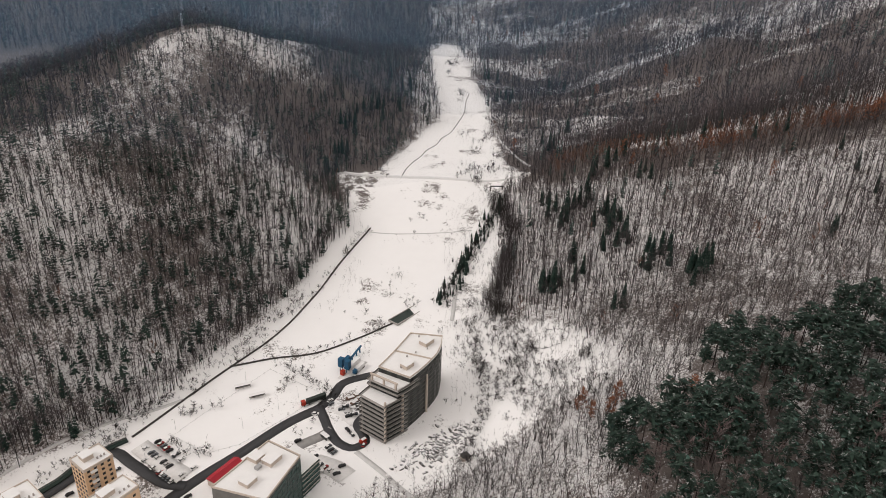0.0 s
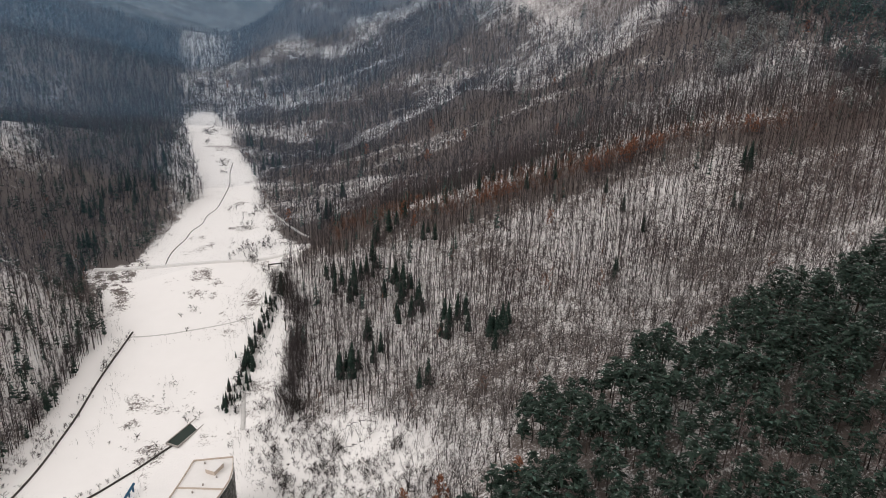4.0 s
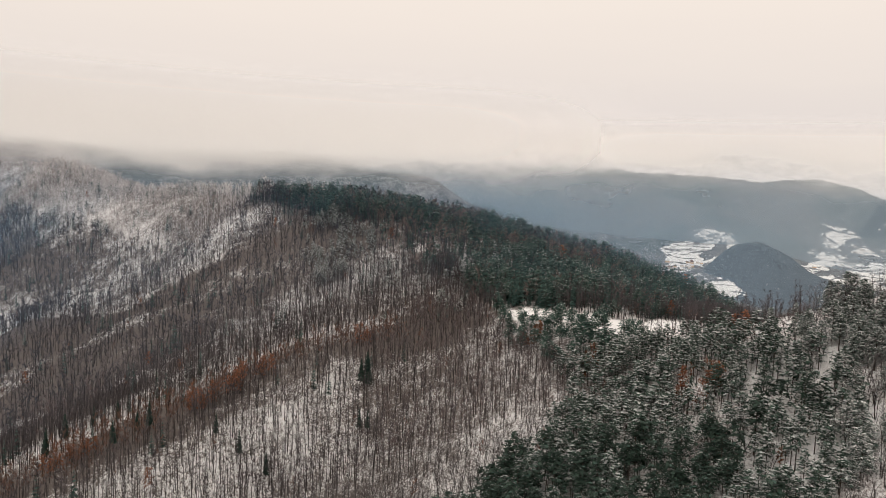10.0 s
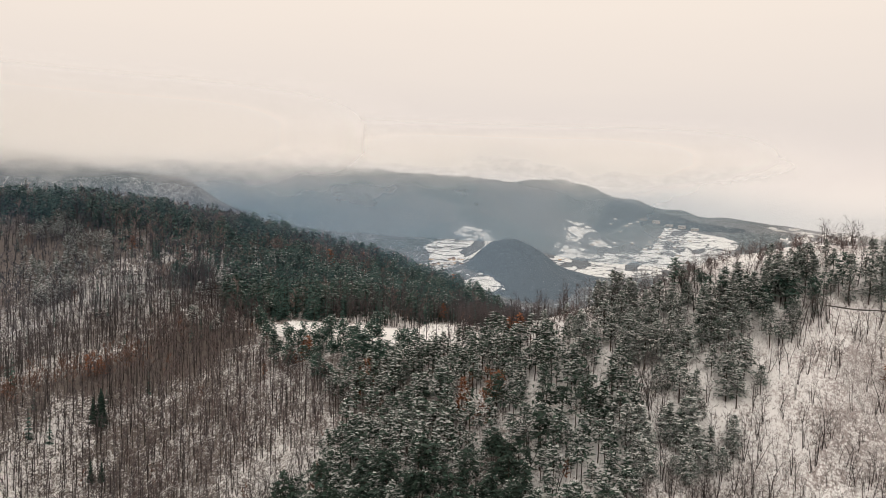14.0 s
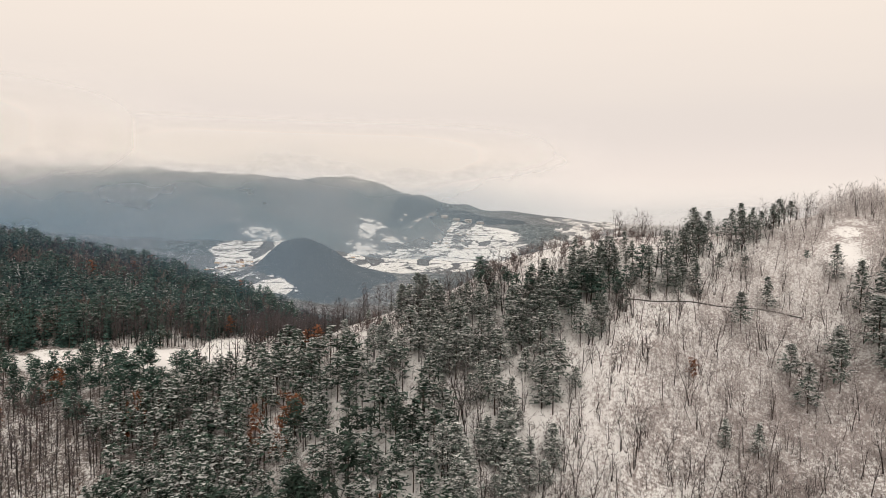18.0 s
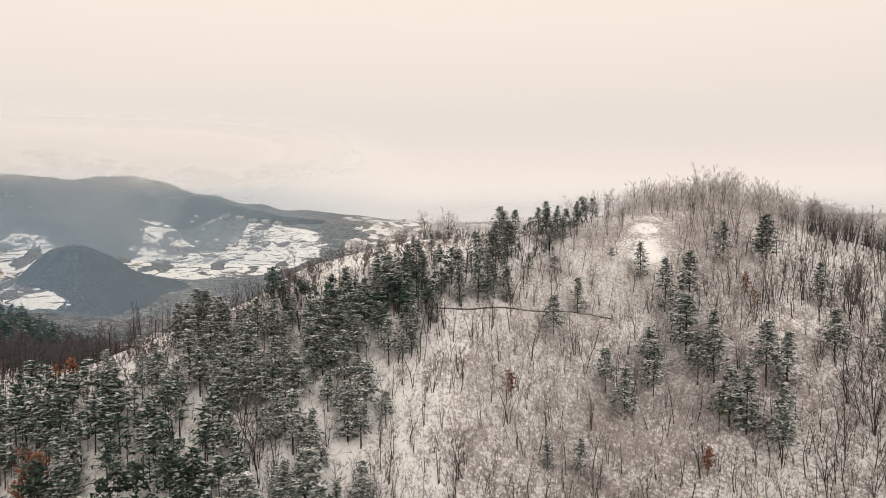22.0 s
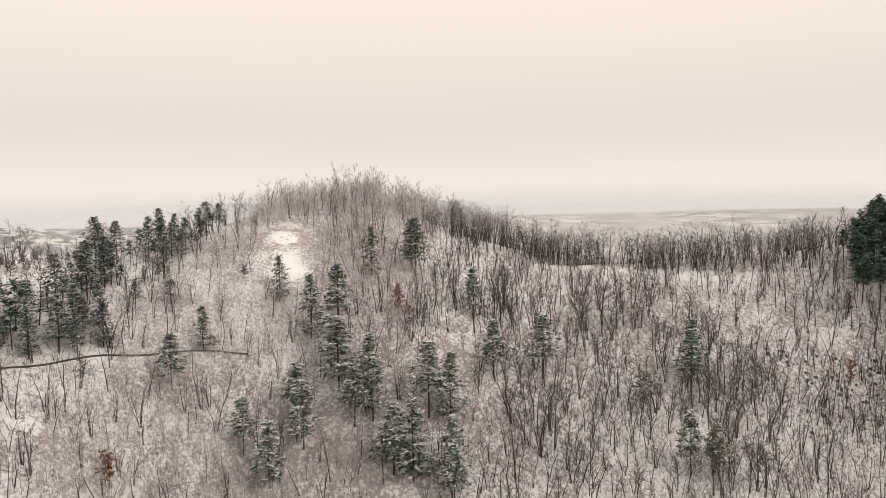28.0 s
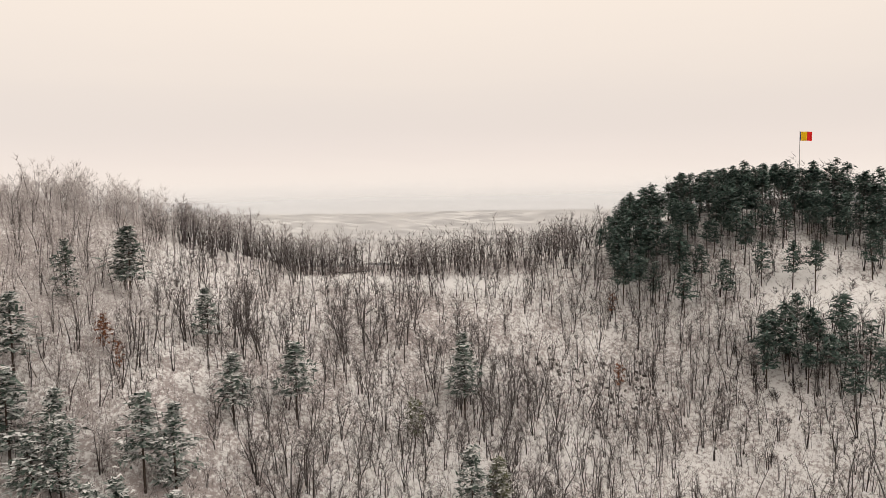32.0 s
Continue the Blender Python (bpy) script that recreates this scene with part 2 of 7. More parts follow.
HILLS, FAR_WOODS, LOWLAND = hill_ground(), far_forest(), plain_fields()
BARK = bark("grey_bark", (0.016, 0.014, 0.014), (0.060, 0.050, 0.047))
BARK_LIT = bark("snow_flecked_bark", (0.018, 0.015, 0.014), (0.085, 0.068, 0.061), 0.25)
# mauve beech twigs, the blue cast of shade and distance added to the colour
BARK_MAUVE = bark("blue_cast_beech_twigs", (0.030, 0.030, 0.038), (0.090, 0.085, 0.099))
BARK_FROST = bark("frosted_twigs", (0.27, 0.235, 0.232), (0.64, 0.59, 0.58), 0.72)
RIME_TWIGS = bark("rimed_grey_twigs", (0.12, 0.102, 0.10), (0.36, 0.315, 0.31), 0.4)
THICKET = bark("pale_rosy_twigs", (0.15, 0.118, 0.115), (0.42, 0.35, 0.342), 0.25)
OAK_LEAVES = bark("brown_oak_leaves", (0.11, 0.042, 0.022), (0.29, 0.120, 0.062))
OAK_DULL = bark("dull_oak_leaves", (0.085, 0.050, 0.040), (0.225, 0.125, 0.090))
PINE_BARK = bark("pine_bark", (0.028, 0.023, 0.021), (0.085, 0.062, 0.050))
# darker copy of the pine needles; the hollow's shade is put into the colour
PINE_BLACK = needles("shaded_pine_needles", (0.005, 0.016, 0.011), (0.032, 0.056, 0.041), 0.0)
PINE_DARK = needles("dark_pine_needles", (0.009, 0.026, 0.019), (0.058, 0.098, 0.074), 0.05)
PINE_GREEN = needles("deep_green_pine_needles", (0.013, 0.040, 0.032), (0.072, 0.130, 0.104), 0.0)
# deep green needles again, lightened as if more light fell on the flag hill
PINE_HILL = needles("lightened_pine_needles", (0.020, 0.046, 0.038), (0.100, 0.148, 0.126), 0.06)
BARK_GREY = bark("grey_brown_twigs", (0.040, 0.034, 0.037), (0.112, 0.095, 0.100))
BARK_BROWN = bark("brown_twigs", (0.060, 0.044, 0.043), (0.165, 0.118, 0.112), 0.1)
PINE_SNOW = needles("snowy_pine_needles", (0.028, 0.050, 0.041), (0.130, 0.168, 0.144), 0.15)
SPRUCE = needles("spruce_needles", (0.012, 0.036, 0.032), (0.066, 0.122, 0.104), -0.02)
RIDGE_TWIGS = bark("rosy_brown_twigs", (0.085, 0.060, 0.056), (0.23, 0.165, 0.150), 0.1)
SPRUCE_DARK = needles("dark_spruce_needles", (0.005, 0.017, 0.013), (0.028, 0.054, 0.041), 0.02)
DUST_SNOW = plain("dusted_snow", (0.58, 0.585, 0.58), 0.8, 0, 0.2, 0.8)
BOUGH_SNOW = plain("bough_snow", (0.74, 0.735, 0.73), 0.8, 0, 0.10, 0.8)
TWIGS = bark("grey_mauve_twigs", (0.042, 0.037, 0.038), (0.145, 0.126, 0.123), 0.15)
PINE_YELLOW = needles("yellowing_pine_needles", (0.045, 0.050, 0.026), (0.14, 0.145, 0.075), 0.15)

# ---- the lie of the land: ridge and valley lines ----
VALLEY = [(-330, 150, -18), (-190, 310, -6), (-60, 400, 0), (-10, 480, 6), (-10, 560, 13), (-5, 660, 30), (0, 760, 31), (22, 860, 33), (15, 950, 38), (2, 1040, 44), (-3, 1120, 50), (-5, 1200, 56), (15, 1480, 74), (75, 1770, 104), (140, 2050, 118), (190, 2350, 140)]
VALLEY_WEST = [(-420, 130, -16), (-235, 270, -6), (-186, 322, -3), (-143, 387, 0), (-122, 420, 2), (-102, 474, 6), (-90, 514, 10), (-72, 572, 16), (-97, 655, 30), (-97, 664, 31), (-60, 674, 31), (-38, 745, 32), (0, 850, 34), (-10, 945, 40), (-20, 1030, 46), (-22, 1120, 53), (-15, 1200, 58), (8, 1480, 76)]
VALLEY_EAST = [(-60, 240, 0), (10, 330, 3), (30, 420, 9), (34, 500, 12), (44, 581, 17), (50, 640, 26), (79, 672, 31), (54, 706, 32), (42, 800, 33), (44, 870, 35), (41, 930, 38), (28, 1010, 43), (16, 1111, 50), (6, 1200, 58), (22, 1480, 76)]
WEST_SLOPE = [(-480, 260, 60), (-330, 370, 74), (-250, 495, 88), (-200, 450, 40), (-165, 570, 50), (-165, 680, 62), (-120, 800, 62), (-70, 900, 52)]
WEST_RIDGE = [(-800, 300, 50), (-600, 470, 72), (-480, 560, 90), (-392, 633, 107), (-325, 688, 121), (-288, 718, 134), (-264, 738, 148), (-240, 790, 140), (-225, 860, 122), (-150, 950, 92), (-50, 1010, 55)]
WEST_BACK = [(-900, 900, 120), (-640, 1020, 130), (-450, 1110, 135), (-220, 1250, 130), (-60, 1400, 95)]
WEST_HOLLOW = [(-620, 780, 60), (-480, 850, 66), (-360, 930, 72), (-250, 1040, 70), (-120, 1130, 62)]
FAR_SPUR = [(549, 1520, 292), (457, 1626, 268), (390, 1640, 245), (330, 1640, 228), (270, 1655, 222), (232, 1653, 214), (193, 1608, 186), (152, 1542, 146), (60, 1470, 96)]
FAR_CONE = [(430, 1990, 300), (350, 1975, 285), (296, 1947, 262), (262, 1915, 222), (220, 1870, 160)]
FAR_GULLY = [(470, 1450, 232), (380, 1440, 176), (290, 1420, 128), (160, 1390, 88)]
WEST_FAR = [(-1100, 1500, 330), (-600, 1900, 360), (-260, 2130, 335), (-113, 2165, 298), (-45, 2167, 272), (59, 2118, 204), (127, 2015, 118)]
NORTH_SPUR = [(240, 2558, 167), (300, 2600, 225), (376, 2643, 289), (520, 2700, 350)]
EAST_FOOT = [(60, 250, 20), (90, 340, 28), (100, 400, 32), (125, 450, 40), (140, 540, 50), (130, 640, 58)]
RED_RIDGE = [(95, 655, 42), (140, 625, 68), (200, 582, 91), (290, 560, 124), (389, 538, 158), (460, 495, 174), (520, 430, 179)]
EAST_SLOPE = [(115, 269, 56), (166, 410, 58), (246, 430, 80), (285, 488, 102), (350, 448, 113), (375, 480, 134)]
GULLY = [(110, 770, 42), (190, 740, 62), (280, 700, 95), (370, 660, 132), (440, 620, 158)]
LONG_FLANK = [(100, 900, 44), (152, 964, 45), (250, 890, 95), (320, 892, 138), (350, 810, 132), (356, 1000, 125), (450, 930, 190)]
LONG_RIDGE = [(614, 560, 194), (590, 700, 234), (566, 869, 256), (520, 980, 253), (499, 1056, 247), (490, 1250, 254), (500, 1500, 286), (560, 1800, 330)]
DARK_RIDGE = [(566, 869, 256), (720, 880, 247), (885, 860, 214), (985, 770, 187), (990, 650, 178), (920, 500, 165), (823, 401, 150)]
MEADOW = [(508, 425, 178), (522, 380, 178), (532, 326, 180), (575, 370, 178), (640, 400, 174)]
SOUTH_SPUR = [(577, -71, 283), (560, 0, 270), (530, 70, 254), (490, 135, 240), (492, 195, 224), (506, 255, 204), (505, 300, 177)]
SHOULDER_LINE = [(512, 160, 243), (524, 140, 252), (542, 105, 259)]
PINE_SLOPE = [(180, 240, 72), (246, 294, 97), (345, 317, 119), (423, 285, 153), (470, 290, 178), (400, 250, 158), (409, 198, 176), (377, 182, 168)]
BOWL_HIGH = [(440, 150, 202), (454, 116, 229), (455, 99, 224), (465, -41, 245), (471, 55, 222), (490, 30, 236), (483, -53, 246), (430, -37, 221), (455, -110, 226)]
BOWL_LOW = [(398, 136, 166), (419, 130, 200), (421, 85, 196), (400, 23, 178), (417, 7, 204), (400, -53, 207), (350, -64, 192), (320, -126, 190), (354, -166, 212)]
BOWL_FLOOR = [(250, 200, 86), (290, 110, 110), (300, 20, 140), (280, -60, 160), (235, -140, 178), (140, 150, 45), (60, 90, 20), (0, 0, 20), (60, -120, 90), (-150, 0, 0)]
SADDLE = [(577, -71, 283), (540, -110, 268), (505, -150, 249), (470, -175, 243), (430, -195, 243), (395, -215, 247)]
FLAG_HILL = [(420, -260, 250), (373, -245, 260), (345, -262, 275), (318, -305, 281), (260, -330, 270), (150, -330, 255), (0, -320, 230), (-200, -300, 180)]
FLAG_FACE = [(350, -195, 229), (333, -214, 243), (300, -215, 240), (250, -230, 232), (180, -220, 200)]
LONG_BACK = [(700, 1000, 205), (660, 1130, 208), (690, 1280, 212), (760, 1420, 230)]
EAST_FALL = [(700, 330, 160), (690, 120, 190), (760, -60, 200), (640, -240, 195), (500, -330, 195), (400, -420, 190), (200, -480, 170)]
OUTER_VALE = [(850, 280, 110), (1100, 380, 60), (1500, 500, 25), (1900, 640, 12), (2250, 1180, 20), (2750, 740, 8), (2640, 1060, 20), (1100, 50, 70), (1000, -300, 60), (700, -600, 50), (200, -800, 60)]
MIST_HILL = [(729, 1814, 338), (913, 1670, 341), (1031, 1562, 351), (1095, 1561, 359), (1137, 1517, 349), (1187, 1464, 322), (1255, 1377, 306), (1296, 1323, 305), (1336, 1265, 275), (1390, 1186, 219), (1450, 1026, 120)]
MIST_FOOT = [(907, 1354, 193), (998, 1315, 191), (1100, 1195, 168), (1169, 1099, 151), (1284, 1857, 90), (1394, 1740, 90), (1525, 1571, 90), (1638, 1407, 90)]
FAR_HILL = [(2500, 3000, 385), (3000, 2700, 380), (3500, 2050, 372), (3800, 1550, 352), (3980, 1000, 335), (4050, 700, 180)]
FAR_FOOT = [(2700, 1700, 110), (2893, 1037, 70), (3200, 900, 50)]
KNOLL = [(2164, 984, 30), (2179, 948, 86), (2198, 896, 134), (2218, 836, 145), (2237, 775, 129), (2255, 713, 90), (2271, 650, 39)]
TERRACE = [(3000, 760, 15), (3500, 750, 85), (3780, 941, 150), (3900, 560, 128), (3900, 250, 100), (3500, 300, 60), (3000, 450, 5)]
NORTH_RANGE = [(-1500, 2400, 340), (-600, 2800, 350), (100, 3000, 345), (480, 3200, 260), (900, 2900, 380), (-2500, 1000, 300)]
PLAIN = [(2000, -200, 10), (3000, -300, 15), (4200, -400, 70), (4900, -300, 120), (1800, -1200, 15), (3000, -2200, 25), (4200, -2600, 120), (2600, -4000, 120), (900, -1500, 20), (1000, -3000, 40), (1000, -4800, 120), (4900, -4800, 200)]
BEHIND = [(-1500, 0, 60), (-1500, -1500, 150), (0, -1500, 80), (-4900, -4900, 200), (-4900, 4900, 400), (4900, 4900, 420), (0, 4900, 420), (-4900, 0, 250), (4900, 2200, 300)]
LINES = [VALLEY, VALLEY_WEST, VALLEY_EAST, WEST_SLOPE, WEST_RIDGE, WEST_BACK, WEST_HOLLOW, WEST_FAR, FAR_SPUR, FAR_CONE, NORTH_SPUR, FAR_GULLY, EAST_FOOT, RED_RIDGE, EAST_SLOPE, GULLY, LONG_FLANK, LONG_RIDGE, DARK_RIDGE, MEADOW, SOUTH_SPUR, SHOULDER_LINE, PINE_SLOPE, SADDLE, FLAG_HILL, FLAG_FACE, MIST_HILL, FAR_HILL, KNOLL, NORTH_RANGE]
DOTS = [LONG_BACK, MIST_FOOT, BOWL_HIGH, BOWL_LOW, BOWL_FLOOR, EAST_FALL, OUTER_VALE, FAR_FOOT, TERRACE, PLAIN, BEHIND]


def stations():
    pts = []
    for line in LINES:
        for (ax, ay, az), (bx, by, bz) in zip(line, line[1:]):
            far = math.hypot(ax, ay - 300) > 1500
            n = max(1, int(math.hypot(bx - ax, by - ay) / (250 if far else 45)))
            pts += [(ax + (bx - ax) * i / n, ay + (by - ay) * i / n, az + (bz - az) * i / n) for i in range(n)]
        pts.append(line[-1])
    for line in DOTS:
        pts += line
    seen, out = set(), []
    for p in pts:
        key = (round(p[0] / 12), round(p[1] / 12))
        if key not in seen:
            seen.add(key)
            out.append(p)
    return np.array(out, float)


CTRL = stations()


def spread(a, b):
    d = np.sqrt(((a[:, None, :] - b[None, :, :]) ** 2).sum(2))
    return np.sqrt(d * d + 25.0 ** 2)


def solve_land():
    n = len(CTRL)
    A = np.zeros((n + 3, n + 3))
    A[:n, :n] = -spread(CTRL[:, :2], CTRL[:, :2]) + np.eye(n) * 6.0
    A[:n, n] = A[n, :n] = 1
    A[:n, n + 1:] = CTRL[:, :2] / 1000
    A[n + 1:, :n] = CTRL[:, :2].T / 1000
    return np.linalg.solve(A, np.concatenate([CTRL[:, 2], np.zeros(3)]))


LAND = solve_land()


def ripple(x, y, size, seed):
    """Smooth value noise on a lattice, -1 to 1."""
    rs = np.random.RandomState(seed)
    table = rs.rand(256, 256) * 2 - 1
    u, v = np.asarray(x) / size, np.asarray(y) / size
    i, j = np.floor(u).astype(int), np.floor(v).astype(int)
    f, g = u - i, v - j
    f, g = f * f * (3 - 2 * f), g * g * (3 - 2 * g)
    t = lambda a, b: table[a % 256, b % 256]
    return (t(i, j) * (1 - f) + t(i + 1, j) * f) * (1 - g) + (t(i, j + 1) * (1 - f) + t(i + 1, j + 1) * f) * g


def wild(x, y):
    """0 on the made ground of the valley floor, 1 on the hills."""
    x, y = np.asarray(x, float), np.asarray(y, float)
    west = np.interp(y, [p[1] for p in VALLEY_WEST], [p[0] for p in VALLEY_WEST])
    east = np.interp(y, [p[1] for p in VALLEY_EAST], [p[0] for p in VALLEY_EAST])
    out = np.maximum(west - x, x - east)
    out = np.where(y > 1185 + 0.5 * x, 60, np.where(y < 100, 60, out))
    return np.clip(0.3 + 0.24 * np.clip((y - 1120) / 80, 0, 1) + out / 25.0, 0, 1)


def height(x, y):
    x, y = np.atleast_1d(np.asarray(x, float)), np.atleast_1d(np.asarray(y, float))
    q = np.stack([x, y], 1)
    out = np.empty(len(q))
    n = len(CTRL)
    for k in range(0, len(q), 20000):
        c = q[k:k + 20000]
        out[k:k + 20000] = -spread(c, CTRL[:, :2]) @ LAND[:n] + LAND[n] + c @ LAND[n + 1:] / 1000
    w = wild(x, y)
    far = np.clip((np.hypot(x - 250, y - 350) - 950) / 500, 0, 1) * np.clip((out - 70) / 120, 0, 1) * np.clip((y - 250) / 250, 0, 1)
    out = out + far * (20 * ripple(x, y, 330, 41) + 20 * ripple(x, y, 150, 42))
    return out + w * (4.0 * ripple(x, y, 75, 1) + 1.6 * ripple(x, y, 24, 2) + 0.5 * ripple(x, y, 9, 3)) + (1 - w) * 0.25 * ripple(x, y, 20, 4)


def spaced(lo, c0, c1, hi, step, middle=(0, 0)):
    core = np.arange(c0, c1 + step, step)
    left, right, s = [], [], step
    p = c0
    while p > lo:
        s = min(s * 1.12, 75)
        p -= s
        left.append(p)
    p, s = core[-1], step
    while p < hi:
        s = min(s * 1.12, 26 if middle[0] < p < middle[1] else 75)
        p += s
        right.append(p)
    return np.concatenate([left[::-1], core, right])


GX, GY = spaced(-4900, -330, 760, 4900, 7.0, (1500, 4100)), spaced(-4900, -340, 960, 4900, 7.0, (960, 2300))
XX, YY = np.meshgrid(GX, GY)
ZZ = height(XX.ravel(), YY.ravel()).reshape(XX.shape)


def at(x, y):
    """Height of the ground sheet at places x, y."""
    x, y = np.asarray(x, float), np.asarray(y, float)
    i = np.clip(np.searchsorted(GX, x) - 1, 0, len(GX) - 2)
    j = np.clip(np.searchsorted(GY, y) - 1, 0, len(GY) - 2)
    f, g = (x - GX[i]) / (GX[i + 1] - GX[i]), (y - GY[j]) / (GY[j + 1] - GY[j])
    return (ZZ[j, i] * (1 - f) + ZZ[j, i + 1] * f) * (1 - g) + (ZZ[j + 1, i] * (1 - f) + ZZ[j + 1, i + 1] * f) * g


def raw_mesh(name, verts, tris, mats, index=None, smooth=False):
    me = bpy.data.meshes.new(name)
    verts, tris = np.asarray(verts, np.float32), np.asarray(tris, np.int32)
    k = tris.shape[1]
    me.vertices.add(len(verts))
    me.vertices.foreach_set("co", verts.ravel())
    me.loops.add(tris.size)
    me.loops.foreach_set("vertex_index", tris.ravel())
    me.polygons.add(len(tris))
    me.polygons.foreach_set("loop_start", np.arange(0, tris.size, k, dtype=np.int32))
    for m in mats:
        me.materials.append(m)
    if index is not None:
        me.polygons.foreach_set("material_index", np.asarray(index, np.int32))
    if smooth:
        me.polygons.foreach_set("use_smooth", np.ones(len(tris), bool))
    me.update(calc_edges=True)
    return me


def inside(x, y, poly):
    x, y = np.asarray(x, float), np.asarray(y, float)
    r = np.zeros(x.shape, bool)
    for (ax, ay), (bx, by) in zip(poly, poly[1:] + poly[:1]):
        if ay != by:
            r ^= ((ay > y) != (by > y)) & (x < (bx - ax) * (y - ay) / (by - ay) + ax)
    return r


# open ground where no wood stands
MEADOW_AREA = [(496, 440), (508, 462), (530, 455), (544, 425), (556, 404), (585, 388), (645, 380), (640, 362), (575, 340), (530, 330), (514, 352), (506, 395)]
SPUR_CREST = [(492, 96), (498, 150), (498, 205), (504, 262), (545, 262), (560, 150), (566, 60), (520, 66)]
MEADOW_RIM = [(452, 368), (462, 412), (478, 452), (498, 460), (510, 400), (520, 346), (496, 330)]
SHOULDER = [(503, 152), (510, 110), (540, 98), (556, 118), (530, 160)]
FLAG_SLOPE = [(318, -222), (300, -236), (272, -238), (256, -226), (272, -212), (302, -210)]
SCRUB = [(-70, 262), (0, 285), (30, 302), (50, 320), (78, 335), (100, 345), (104, 378), (80, 412), (48, 428), (33, 455), (40, 504), (46, 581), (50, 640), (30, 640), (0, 600), (0, 400)]
# stands of evergreens
PINE_STAND = [(92, 290), (150, 335), (250, 332), (350, 340), (420, 340), (455, 372), (490, 392), (516, 350), (512, 268), (470, 232), (400, 172), (330, 190), (220, 170), (90, 190)]
SNOWY_STAND = [(400, 232), (455, 262), (512, 262), (500, 200), (498, 140), (530, 75), (565, 5), (545, -8), (512, 52), (478, 112), (440, 128), (392, 150), (375, 190)]
DARK_WOOD = [(530, 478), (552, 442), (590, 408), (655, 392), (740, 380), (840, 375), (950, 480), (1030, 640), (1000, 800), (885, 890), (700, 905), (575, 905), (545, 850), (590, 700), (560, 580), (520, 520)]
FLAG_TOP = [(236, -262), (262, -248), (300, -250), (318, -238), (340, -222), (356, -206), (372, -207), (383, -222), (386, -258), (360, -300), (315, -328), (262, -305)]
FROST_AREA = [(400, 112), (455, 95), (510, 55), (548, 0), (600, -40), (610, -110), (560, -130), (500, -70), (450, -45), (410, 0), (385, 60)]
GLADES = [(492, -150, 6), (478, -158, 6), (464, -167, 6), (450, -174, 6), (436, -181, 6), (422, -187, 6), (408, -194, 5), (500, -5, 9), (508, 0, 8), (493, -10, 6), (521, -12, 13), (533, -17, 12), (508, -8, 9), (535, -42, 5), (431, 13, 5), (435, 28, 5), (453, 100, 4), (-4, 1425, 15), (-8, 1400, 12), (4, 1450, 12), (62, 1640, 8), (437, 160, 7), (417, 148, 7), (510, 228, 9), (488, 236, 7), (440, 8, 6), (432, -8, 6), (500, 236, 9), (506, 248, 9), (478, 78, 6), (70, 397, 16), (90, 352, 14)]


HOLLOW = [(-620, -450), (-620, 290), (-260, 290), (-60, 228), (90, 205), (200, 185), (300, 170), (368, 150), (370, 0), (312, -50), (238, -140), (232, -450)]
LOWER_WOOD = [(40, 230), (200, 195), (340, 190), (310, 268), (150, 290), (95, 285)]
BROWN_WOOD = [(340, 385), (430, 340), (500, 328), (500, 430), (525, 505), (440, 545), (375, 475)]


def bands(x, y):
    """Spurs and gullies that run down the long flank."""
    return ripple(x - 0.45 * y, 3.4 * (y + 0.45 * x) + 40 * ripple(x, y, 40, 48), 120, 44) + 0.6 * ripple(x - 0.45 * y, 2.2 * (y + 0.45 * x), 45, 45)


